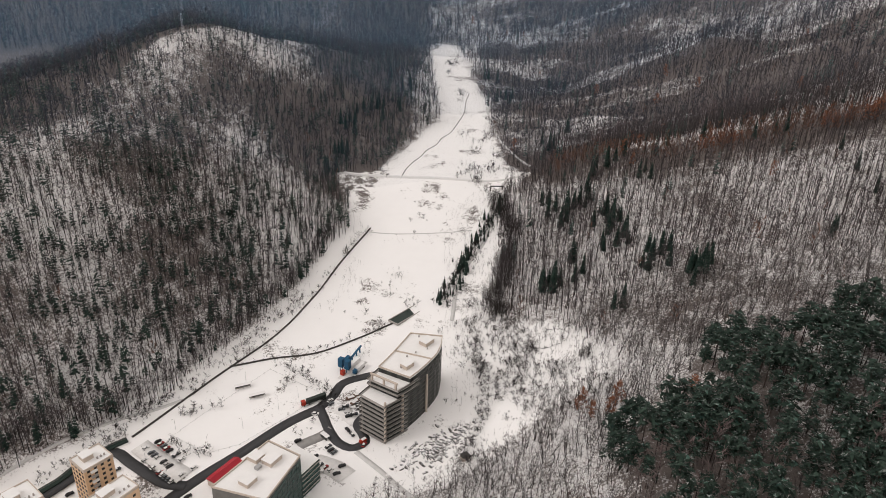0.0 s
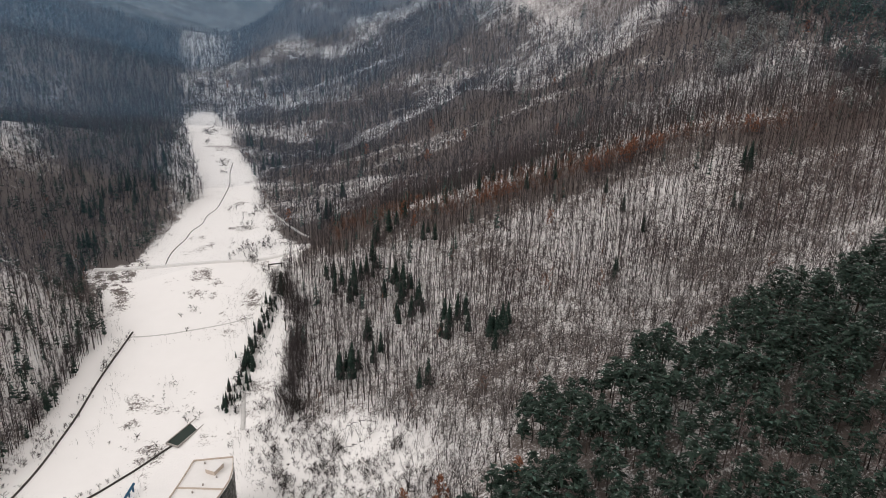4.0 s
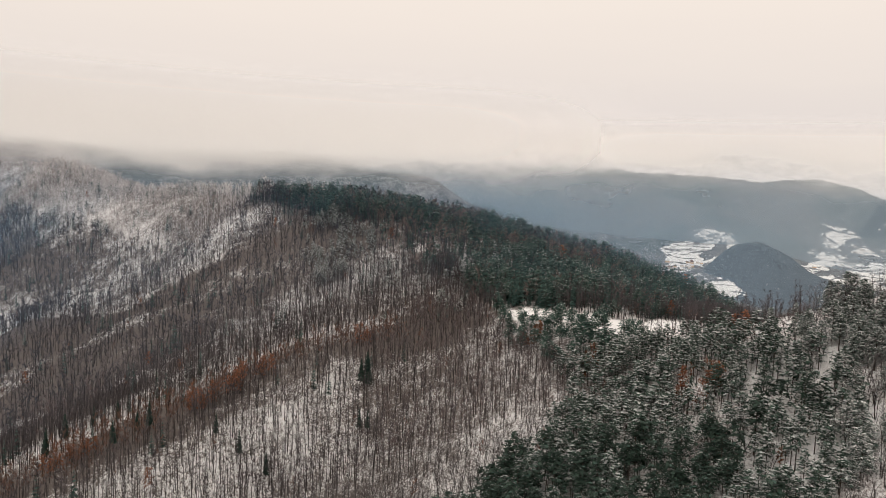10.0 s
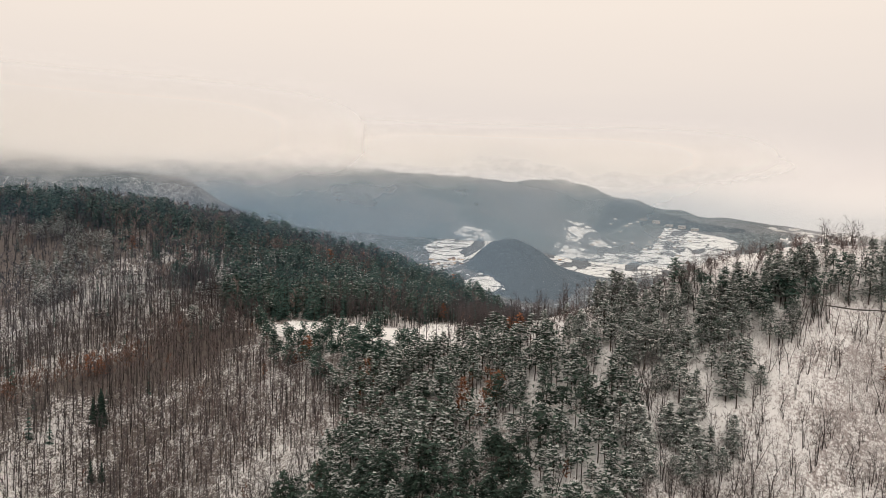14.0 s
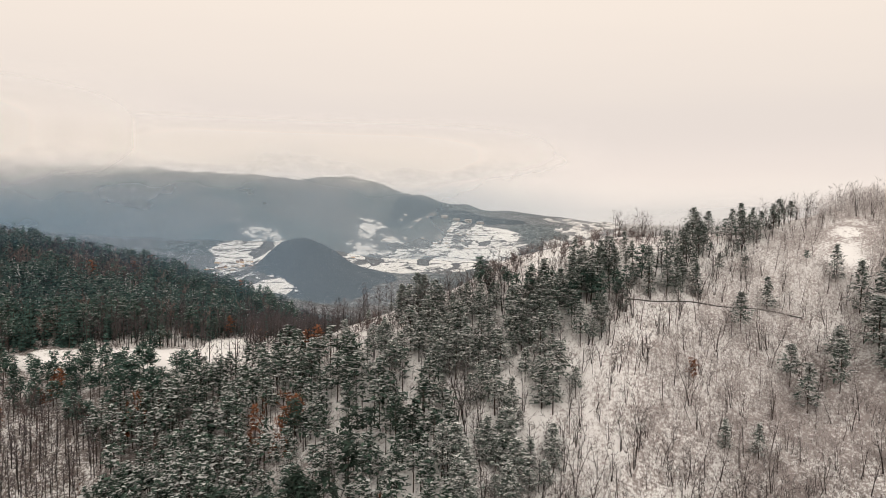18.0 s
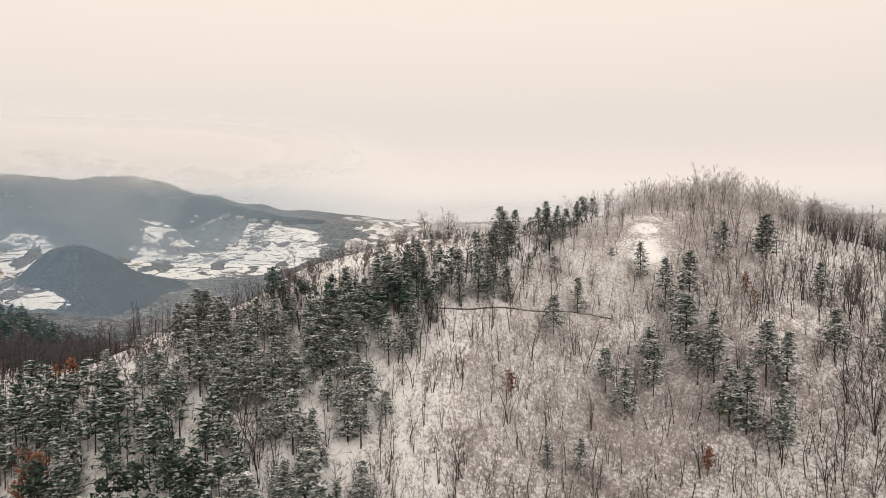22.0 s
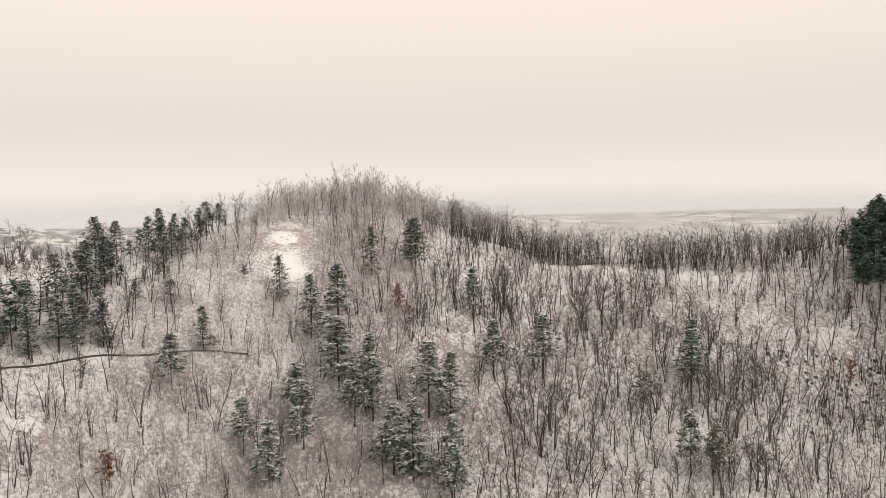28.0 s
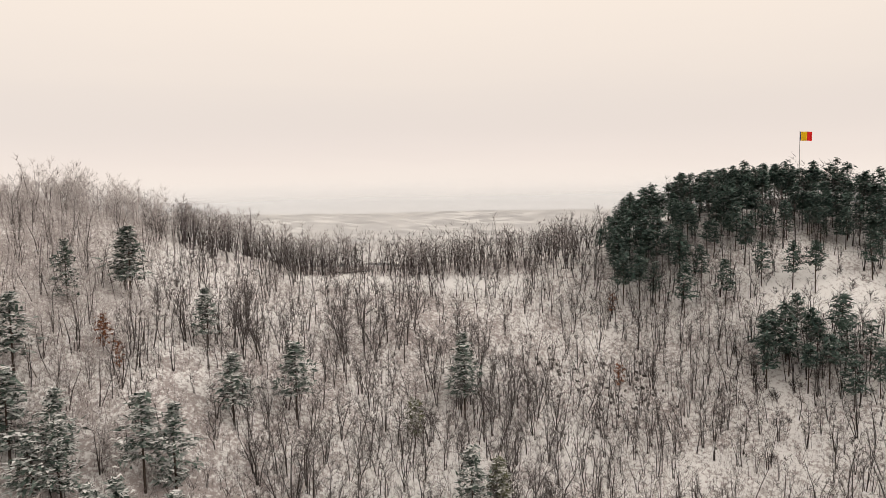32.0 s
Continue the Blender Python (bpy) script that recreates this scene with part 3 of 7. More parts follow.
def leaf_fall(x, y):
    """How much fallen leaf shows through the snow: more in the close beech woods, less on bare spurs."""
    x, y = np.asarray(x, float), np.asarray(y, float)
    flank = np.clip((y - 640) / 60, 0, 1) * np.clip((x - 30) / 60, 0, 1)
    brow = np.clip((y - 880) / 120, 0, 1) * np.clip((x - 340) / 120, 0, 1)
    out = flank * (0.135 + 0.12 * np.clip((560 - x) / 220, 0.3, 1) * np.clip(bands(x, y) * 1.6, -0.9, 1)) * (1 - 0.6 * brow)
    back = y - np.interp(x, [p[0] for p in WEST_RIDGE], [p[1] for p in WEST_RIDGE])
    west = np.clip((-30 - x) / 40, 0, 1)
    out += west * 0.19 * np.clip((back + 5) / 20, 0, 1) * np.clip(np.maximum((150 - back) / 40, 1.0 + 0.5 * ripple(x, y, 110, 58)), 0.8, 1.2)
    out += west * 0.16 * np.clip((back + 45 + 20 * ripple(x, y, 40, 55)) / 25, 0, 1) * np.clip((-285 - x) / 30, 0, 1)
    out -= west * 0.03 * np.clip((back + 150) / 60, 0, 1) * np.clip((2 - back) / 20, 0, 1) * np.clip(1.6 - np.abs(x + 225) / 70, 0, 1)
    out += west * 0.17 * np.clip((y - 600) / 80, 0, 1) * np.clip((x + 195) / 60, 0, 1)
    out += west * 0.14 * np.clip((-285 - x) / 50, 0, 1)
    out += west * (0.015 + 0.09 * ripple(x, y, 90, 46))
    out += 0.14 * np.clip(1.5 - np.abs(y - np.interp(x, [95, 200, 290, 389, 460], [655, 582, 560, 538, 495])) / 28, 0, 1) * ((x > 95) & (x < 500))
    out += 0.02 * inside(x + 25 * ripple(x, y, 20, 47), y + 20 * ripple(x, y, 25, 49), BROWN_WOOD)
    out += 0.05 * inside(x, y, PINE_STAND) * np.clip((360 - x) / 60, 0, 1)
    out += 0.035 * inside(x + 30 * ripple(x, y, 35, 53), y + 30 * ripple(x, y, 30, 54), [(400, 570), (520, 490), (600, 560), (590, 720), (530, 820), (410, 740)])
    out += 0.02 * inside(x + 12 * ripple(x, y, 14, 56), y + 12 * ripple(x, y, 14, 57), FROST_AREA) * np.clip((520 - x) / 30, 0, 1)
    out -= 0.16 * np.clip(1.5 - np.abs(y - np.interp(x, [405, 436, 464, 492], [-195, -181, -167, -150])) / 6, 0, 1) * ((x > 400) & (x < 500))
    out += 0.05 * inside(x + 12 * ripple(x, y, 20, 51), y + 8 * ripple(x, y, 14, 52), LOWER_WOOD)
    out -= 0.05 * inside(x, y, SNOWY_STAND)
    out -= 0.32 * np.clip(1.5 - np.hypot((x + 530) / 90, (y - 1005) / 50), 0, 1)
    return out


FOOT_FIELDS = [(2180, 1120), (2617, 1220), (2600, 1110), (2320, 1005), (2110, 955), (2000, 880), (1985, 785), (1890, 750), (1810, 795), (1880, 885), (1990, 980)]


def make_ground():
    ny, nx = XX.shape
    verts = np.stack([XX.ravel(), YY.ravel(), ZZ.ravel()], 1)
    i = np.arange(nx - 1)[None, :] + nx * np.arange(ny - 1)[:, None]
    quads = np.stack([i, i + 1, i + nx + 1, i + nx], 2).reshape(-1, 4)
    cx, cy = verts[quads].mean(1)[:, 0], verts[quads].mean(1)[:, 1]
    cz = verts[quads].mean(1)[:, 2]
    index = np.ones(len(cx), int)
    wob = 140 * ripple(cx, cy, 260, 9)
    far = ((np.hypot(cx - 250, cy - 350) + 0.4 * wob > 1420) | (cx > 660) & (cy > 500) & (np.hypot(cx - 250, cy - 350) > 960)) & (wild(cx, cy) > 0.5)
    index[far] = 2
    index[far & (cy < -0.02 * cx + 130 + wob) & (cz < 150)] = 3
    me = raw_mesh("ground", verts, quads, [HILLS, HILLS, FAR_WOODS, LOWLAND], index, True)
    mask = wild(verts[:, 0], verts[:, 1])
    for area, left in ((SCRUB, 0.25), (MEADOW_AREA, 0.45), (SHOULDER, 0.45), (FLAG_SLOPE, 0.6)):
        mask[inside(verts[:, 0], verts[:, 1], area)] *= left
    for gx, gy, r in GLADES:
        mask[np.hypot(verts[:, 0] - gx, verts[:, 1] - gy) < r] *= 0.7
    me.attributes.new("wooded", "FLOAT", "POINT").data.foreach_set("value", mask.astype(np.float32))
    for name, area in (("farmland", [(2500, 1200), (2700, 1340), (2950, 1350), (3150, 1300), (3000, 1150), (2800, 1060), (2700, 900), (3330, 930), (3640, 1010), (3800, 915), (3480, 815), (3300, 705), (3360, 575), (3880, 580), (4040, 500), (3900, 250), (3450, 170), (3000, 320), (2650, 560), (2450, 720), (2450, 1000)]), ("evergreen", [(2030, 1010), (2250, 1060), (2480, 900), (2470, 640), (2280, 560), (1950, 600), (1840, 700), (1930, 860)]), ("crest_wood", [(3600, 930), (4150, 850), (4400, 350), (4300, 150), (4080, 330), (3950, 650)])):
        me.attributes.new(name, "FLOAT", "POINT").data.foreach_set("value", np.mean([inside(verts[:, 0] + 40 * i, verts[:, 1] + 40 * j, area) | (name == "farmland") & inside(verts[:, 0] + 25 * i, verts[:, 1] + 25 * j, FOOT_FIELDS) for i in (-1, 0, 1) for j in (-1, 0, 1)], axis=0).astype(np.float32))
    me.attributes.new("leaf_fall", "FLOAT", "POINT").data.foreach_set("value", leaf_fall(verts[:, 0], verts[:, 1]).astype(np.float32))
    return tagged(new("ground", me), "snow-covered valley floor and wooded hillsides", "ground", kind="structure")


ground = make_ground()


# ---- trees ----
def joined(parts):
    """One (vertices, triangles) pair out of many."""
    v, f, k = [], [], 0
    for pv, pf in parts:
        v.append(np.asarray(pv, float))
        f.append(np.asarray(pf, int) + k)
        k += len(pv)
    return np.concatenate(v), np.concatenate(f)


def tube(points, radii, sides):
    """A tapered tube; the last ring closes to its point."""
    v, f = [], []
    for (x, y, z), r in zip(points[:-1], radii):
        v += [(x + r * math.cos(6.2832 * k / sides), y + r * math.sin(6.2832 * k / sides), z) for k in range(sides)]
    v.append(points[-1])
    n = len(points) - 1
    for i in range(n - 1):
        for k in range(sides):
            a, b = i * sides + k, i * sides + (k + 1) % sides
            f += [(a, b, b + sides), (a, b + sides, a + sides)]
    base = (n - 1) * sides
    f += [(base + k, base + (k + 1) % sides, n * sides) for k in range(sides)]
    return np.array(v, float), np.array(f)


def spike(a, b, r):
    """A thin three-sided branch from a to its tip b."""
    a, b = np.asarray(a, float), np.asarray(b, float)
    d = b - a
    u = np.cross(d, (0.3, 0.2, 1.0))
    u /= np.linalg.norm(u) + 1e-9
    w = np.cross(d, u)
    w /= np.linalg.norm(w) + 1e-9
    v = [a + r * (math.cos(q) * u + math.sin(q) * w) for q in (0, 2.094, 4.189)] + [b]
    return np.array(v), np.array([(0, 1, 3), (1, 2, 3), (2, 0, 3)])


def sliver(a, b, r, rs):
    a, b = np.asarray(a, float), np.asarray(b, float)
    u = np.cross(b - a, rs.randn(3))
    u *= r / (np.linalg.norm(u) + 1e-9)
    return np.array([a - u, a + u, b]), np.array([(0, 1, 2)])


def bare_tree(seed, h, limbs, twigs, thick, first=0.35, reach=0.26, sides=4, twig_r=0.045, twig_l=1.7, bend=0.035, fine=True):
    """A leafless tree: (trunk), (crown of limbs and twigs)."""
    rs = np.random.RandomState(seed)
    n = 4 if sides > 3 else 3 if fine else 2
    pts, lean = [], rs.randn(2) * bend * h
    for i in range(n + 1):
        u = i / n
        pts.append(tuple(lean * u * u + rs.randn(2) * 0.35 * bend * h * (i > 0)) + (u * h - 0.4 * (i == 0),))
    trunk = tube(pts, [thick * (1 - 0.82 * i / n) for i in range(n)], sides)
    P = np.array(pts)
    out = []
    for k in range(limbs):
        u = first + (0.95 - first) * (k + rs.rand()) / limbs
        i = min(int(u * n), n - 1)
        a = P[i] + (P[i + 1] - P[i]) * (u * n - i)
        az, el = rs.rand() * 6.2832, radians(28 + 42 * rs.rand())
        l = h * reach * (0.55 + 0.6 * rs.rand()) * (1.15 - 0.6 * u)
        d = np.array([math.cos(az) * math.cos(el), math.sin(az) * math.cos(el), math.sin(el)])
        b = a + d * l
        out.append(spike(a, b, thick * 0.38 * (1.1 - 0.7 * u)) if fine else sliver(a, b, thick * 0.42, rs))
        for j in range(twigs):
            s = a + (b - a) * (0.25 + 0.7 * rs.rand())
            t = d + rs.randn(3) * 0.55 + np.array([0, 0, 0.25])
            t /= np.linalg.norm(t)
            out.append(sliver(s, s + t * twig_l * (0.6 + 0.8 * rs.rand()), twig_r, rs))
    return trunk, joined(out)


def pine_tree(seed, h, clumps, sprays, size, low=0.42, wide=0.17):
    """A pine: bare stem below, a broken crown of flat needle clumps above."""
    rs = np.random.RandomState(seed)
    trunk = tube([(0, 0, -0.4), (rs.randn() * 0.15, rs.randn() * 0.15, h * 0.5), (rs.randn() * 0.2, rs.randn() * 0.2, h * 0.93)], [0.20, 0.13], 4)
    out = []
    for k in range(clumps):
        u = low + (1.0 - low) * (k + 0.6 * rs.rand()) / clumps
        q = (u - low) / (1 - low)
        r = h * wide * (1.08 - q) ** 0.55 * (0.35 + 0.85 * rs.rand()) * (0.75 + 0.25 * min(1, 6 * q))
        az = k * 2.4 + rs.rand()
        c = np.array([math.cos(az) * r, math.sin(az) * r, h * u])
        out.append(spike((0, 0, h * u - 0.5), c, 0.05))
        for j in range(sprays):
            p = c + rs.randn(3) * np.array([0.75, 0.75, 0.26]) * size
            a = rs.rand() * 6.2832
            tilt = rs.randn() * 0.40 - 0.12
            s = size * (0.6 + 0.6 * rs.rand())
            e1 = np.array([math.cos(a), math.sin(a), tilt]) * s
            e2 = np.array([-math.sin(a), math.cos(a), rs.randn() * 0.42]) * s * 0.42
            out.append((np.array([p - e1 * 0.6 - e2, p - e1 * 0.6 + e2, p + e1]), np.array([(0, 1, 2)])))
    return trunk, joined(out)


def spruce_tree(seed, h, layers, boughs, low=0.1):
    """A spruce: whorls of drooping boughs, wide below and narrow above."""
    rs = np.random.RandomState(seed)
    trunk = tube([(0, 0, -0.4), (0, 0, h * 0.5), (0, 0, h)], [0.2, 0.12], 4)
    out = []
    for k in range(layers):
        u = low + (0.97 - low) * k / (layers - 1)
        r = h * 0.165 * (1 - u) ** 0.75 + 0.3
        for j in range(boughs):
            az = 6.2832 * (j + rs.rand() * 0.8) / boughs + k
            l = r * (0.65 + 0.55 * rs.rand())
            d, t = np.array([math.cos(az), math.sin(az), 0]), np.array([-math.sin(az), math.cos(az), 0])
            z = np.array([0, 0, h * u + 0.3 * rs.randn()])
            w = l * 0.44 + 0.15
            a, b, c, e = z + np.array([0, 0, 0.25]), z + d * l * 0.6 + t * w, z + d * l * 0.6 - t * w, z + d * l + np.array([0, 0, -0.28 * l])
            b, c = b - np.array([0, 0, 0.18 * l]), c - np.array([0, 0, 0.18 * l])
            out.append((np.array([a, b, e, c]), np.array([(0, 2, 1), (0, 3, 2)])))
    return trunk, joined(out)


def laden_pine(seed, h, tiers, boughs, low=0.2, wide=0.2, snow=0.8, taper=0.62, ragged=0.5, sprays=3):
    """A conifer of drooping boughs, each a fan of needle sprays with snow lying on them: (trunk), (green sprays), (snow)."""
    rs = np.random.RandomState(seed)
    up = np.array([0, 0, 1.0])
    trunk = tube([(0, 0, -0.4), (rs.randn() * 0.15, rs.randn() * 0.15, h * 0.5), (0, 0, h)], [0.24, 0.14], 4)
    green, white = [], []
    for k in range(tiers):
        q = k / (tiers - 1)
        r = h * wide * (1.04 - q) ** taper * (0.72 + 0.28 * min(1, q * 5))
        for j in range(boughs if q < 0.8 else max(4, boughs - 2)):
            if rs.rand() < 0.08:
                continue
            az = 6.2832 * (j + 0.8 * rs.rand()) / boughs + k * 1.3
            l = r * (1.12 - ragged * rs.rand())
            root = up * (h * (low + (0.98 - low) * q) + 0.065 * h * rs.randn() * (1 - q))
            sag = 0.10 + 0.30 * rs.rand()
            for i in range(sprays):
                fan = az + (i - (sprays - 1) / 2) * (1.2 / sprays + 0.2 * rs.rand())
                d, t = np.array([math.cos(fan), math.sin(fan), 0.0]), np.array([-math.sin(fan), math.cos(fan), 0.0])
                ll = l * (1.0 if i == sprays // 2 else 0.62 + 0.3 * rs.rand())
                base = root + d * ll * (0.12 if i == sprays // 2 else 0.32) + up * 0.25 * rs.randn()
                w = ll * (0.28 / sprays + 0.06) + 0.17
                mid = base + d * ll * 0.5 - up * ll * sag * 0.35
                tip = base + d * ll * 0.9 - up * ll * sag
                m1, m2 = mid - t * w - up * w * (0.6 * rs.rand()), mid + t * w - up * w * (0.6 * rs.rand())
                green.append((np.array([base, m1, tip, m2]), np.array([(0, 1, 2), (0, 2, 3)])))
                if rs.rand() < snow * (0.6 + 0.7 * q):
                    c, f, lift = mid + (tip - mid) * rs.uniform(-0.2, 0.5), 0.3 + 0.5 * rs.rand(), up * 0.08
                    white.append((np.array([c + (m1 - c) * f + lift, c + (tip - c) * 0.8 + lift, c + (m2 - c) * f + lift]), np.array([(0, 1, 2)])))
    green.append(spike(up * h * 0.9, up * h * 1.0, 0.16))
    return trunk, joined(green), joined(white)


def bushy_pine(seed, h, clumps, sprays, low=0.25, wide=0.2, snow=3, taper=0.7, size=0.62):
    """A full conifer: short boughs that end in close clumps of needle tufts, snow on the clumps: (trunk and boughs), (tufts), (snow)."""
    rs = np.random.RandomState(seed)
    stem = [tube([(0, 0, -0.4), (rs.randn() * 0.2, rs.randn() * 0.2, h * 0.5), (0, 0, h * 0.97)], [0.22, 0.13], 4)]
    green, white = [], []
    for k in range(clumps):
        q = (k + 0.5 * rs.rand()) / clumps
        r = h * wide * (1.03 - q) ** taper * (0.55 + 0.45 * min(1, q * 6)) * (0.45 + 0.6 * rs.rand())
        az, z = k * 2.4 + 0.5 * rs.randn(), h * (low + (0.97 - low) * q)
        c = np.array([math.cos(az) * r, math.sin(az) * r, z - 0.18 * r])
        stem.append(sliver(np.array([0, 0, z + 0.2]), c, 0.07, rs))
        wide_c = 0.45 + 0.42 * r
        for j in range(sprays):
            off = rs.randn(3) * np.array([wide_c * 0.55, wide_c * 0.55, 0.24])
            p, a = c + off, rs.rand() * 6.2832
            out = np.array([math.cos(a), math.sin(a), rs.randn() * 0.35 - 0.1])
            e1 = (out + 0.8 * np.array([math.cos(az), math.sin(az), -0.1])) * size * (0.55 + 0.6 * rs.rand())
            e2 = np.array([-e1[1], e1[0], rs.randn() * 0.3]) * 0.34
            green.append((np.array([p - e1 * 0.5 - e2, p - e1 * 0.5 + e2, p + e1]), np.array([(0, 1, 2)])))
        for j in range(rs.poisson(snow)):
            p, a = c + rs.randn(3) * np.array([wide_c * 0.5, wide_c * 0.5, 0.05]) + np.array([0, 0, 0.28]), rs.rand() * 6.2832
            e1, e2 = np.array([math.cos(a), math.sin(a), -0.1]) * 0.9 * size, np.array([-math.sin(a), math.cos(a), 0.0]) * 0.45 * size
            white.append((np.array([p - e1 - e2, p - e1 * 0.6 + e2, p + e1]), np.array([(0, 1, 2)])))
    return joined(stem), joined(green), joined(white)


def crooked_tree(seed, h, stems, limbs, twigs, thick, twig_r=0.03, twig_l=1.8, spread=0.16, segments=4, low=0.3):
    """A leafless tree of one to three crooked stems: (stems and limbs), (twigs)."""
    rs = np.random.RandomState(seed)
    wood_parts, fine = [], []
    turn = rs.rand() * 6.2832
    for s in range(stems):
        az = turn + 6.2832 * s / stems + rs.randn() * 0.4
        lean = np.array([math.cos(az), math.sin(az)]) * spread * (0.35 if s == 0 and stems > 1 else 0.6 + 0.7 * rs.rand())
        top = h * (1.0 if s == 0 else 0.7 + 0.28 * rs.rand())
        pts, p, slope = [], np.array([0.22 * math.cos(az), 0.22 * math.sin(az)]), lean.copy()
        for i in range(segments + 1):
            pts.append((p[0], p[1], top * i / segments - 0.5 * (i == 0)))
            slope = slope * 0.8 + rs.randn(2) * 0.13
            p = p + slope * top / segments
        r0 = thick * (1.0 if s == 0 else 0.75)
        wood_parts.append(tube(pts, [r0 * (1 - 0.85 * i / segments) for i in range(segments)], 3))
        P = np.array(pts)
        for k in range(limbs):
            u = low + (0.97 - low) * (k + rs.rand()) / limbs
            i = min(int(u * segments), segments - 1)
            a = P[i] + (P[i + 1] - P[i]) * (u * segments - i)
            q, el = rs.rand() * 6.2832, radians(22 + 44 * rs.rand())
            l = h * 0.34 * (0.5 + 0.7 * rs.rand()) * (1.2 - 0.75 * u)
            d = np.array([math.cos(q) * math.cos(el), math.sin(q) * math.cos(el), math.sin(el)])
            b = a + d * l
            wood_parts.append(sliver(a, b, r0 * 0.36 * (1.1 - 0.6 * u), rs))
            for j in range(twigs):
                c = a + (b - a) * (0.3 + 0.7 * rs.rand())
                t = d + rs.randn(3) * 0.6 + np.array([0, 0, 0.3])
                fine.append(sliver(c, c + t / np.linalg.norm(t) * twig_l * (0.5 + 0.9 * rs.rand()), twig_r, rs))
    return joined(wood_parts), joined(fine)


def leafy_tree(seed, h, clumps, sprays, size):
    """An oak that keeps its withered leaves."""
    trunk, crown = pine_tree(seed, h, clumps, sprays, size, 0.28, 0.20)
    return trunk, crown


BARE_NEAR = [crooked_tree(i, 11.0 + i % 6, 1 + (i * 7) % 3, 9, 15, 0.20, 0.032, 2.0) for i in range(14)]
BARE_TALL = [bare_tree(20 + i, 16.0 + i % 4, 8, 4, 0.24, 0.36, 0.17, 3, 0.105, 2.2, 0.035, False) for i in range(8)]
BROWN_TALL = [bare_tree(30 + i, 15.0 + i % 4, 10, 8, 0.20, 0.30, 0.22, 3, 0.085, 2.2, 0.035, False) for i in range(6)]
BARE_WIDE = [crooked_tree(40 + i, 11.0 + i % 5, 1 + i % 3, 6, 5, 0.18, 0.058, 2.2, 0.16, 3) for i in range(12)]
SKYLINE = [crooked_tree(260 + i, 13.0 + i % 4, 2, 9, 14, 0.2, 0.034, 1.7, 0.10, 3, 0.38) for i in range(6)]
BARE_FAR = [bare_tree(60 + i, 15.0, 4, 4, 0.25, 0.28, 0.28, 3, 0.22, 3.0, 0.035, False) for i in range(6)]
BRUSH = [crooked_tree(280 + i, 3.6 + 0.5 * i, 2, 4, 3, 0.05, 0.046, 1.4, 0.4, 2, 0.12) for i in range(5)]
SAPLING = [bare_tree(70 + i, 5.5, 3, 3, 0.07, 0.2, 0.4, 3, 0.05, 1.4, 0.06, False) for i in range(6)]
FROST_BUSH = [crooked_tree(80 + i, 8.0 + i % 3, 2, 5, 8, 0.10, 0.05, 1.7, 0.2, 2, 0.12) for i in range(6)]
BUSH = [bare_tree(90 + i, 2.6 + 0.4 * i, 9, 9, 0.08, 0.02, 0.85, 3, 0.06, 1.2, 0.10, False) for i in range(5)]
LADEN = [bushy_pine(110 + i, 14.0, 42, 15, 0.12 + 0.06 * i, 0.21 + 0.012 * i, 5.0, 0.72, 0.66) for i in range(5)]
LADEN_MID = [bushy_pine(115 + i, 14.0, 20, 8, 0.16 + 0.07 * i, 0.21, 6.5, 0.62, 0.95) for i in range(5)]
DUSTED = [bushy_pine(125 + i, 15.0, 18, 8, 0.36 + 0.05 * i, 0.20, 2.8, 0.45, 1.0) for i in range(5)]
RIM_PINES = [bushy_pine(130 + i, 15.0, 26, 13, 0.42 + 0.05 * i, 0.23, 0.9, 0.42, 0.85) for i in range(4)]
PINES_NEAR = [bushy_pine(100 + i, 15.0, 34, 17, 0.30 + 0.06 * i, 0.19, 0.5, 0.48, 0.7) for i in range(5)]
STAND_PINES = [bushy_pine(145 + i, 16.0, 16, 8, 0.40 + 0.06 * i, 0.19, 0.5, 0.45, 1.1) for i in range(5)]
WEST_PINES = [laden_pine(140 + i, 14.0, 7, 5, 0.26 + 0.07 * i, 0.23, 0.25, 0.5, 0.6, 1) for i in range(4)] + [spruce_tree(150 + i, 14.0, 7, 6, 0.22) for i in range(2)]
SPRUCES = [spruce_tree(160 + i, 16.0, 15, 10, 0.2 + 0.05 * i) for i in range(4)]
ROW_SPRUCES = [spruce_tree(164 + i, 14.0, 12, 9, 0.05) for i in range(3)]
SPRUCES_FAR = [spruce_tree(170 + i, 15.0, 8, 5) for i in range(4)]
OAK_HAZE = [bare_tree(190 + i, 13.0, 6, 8, 0.18, 0.25, 0.30, 3, 0.125, 2.1, 0.035, False) for i in range(5)]
OAKS = [leafy_tree(180 + i, 12.5, 16, 14, 0.75) for i in range(4)]


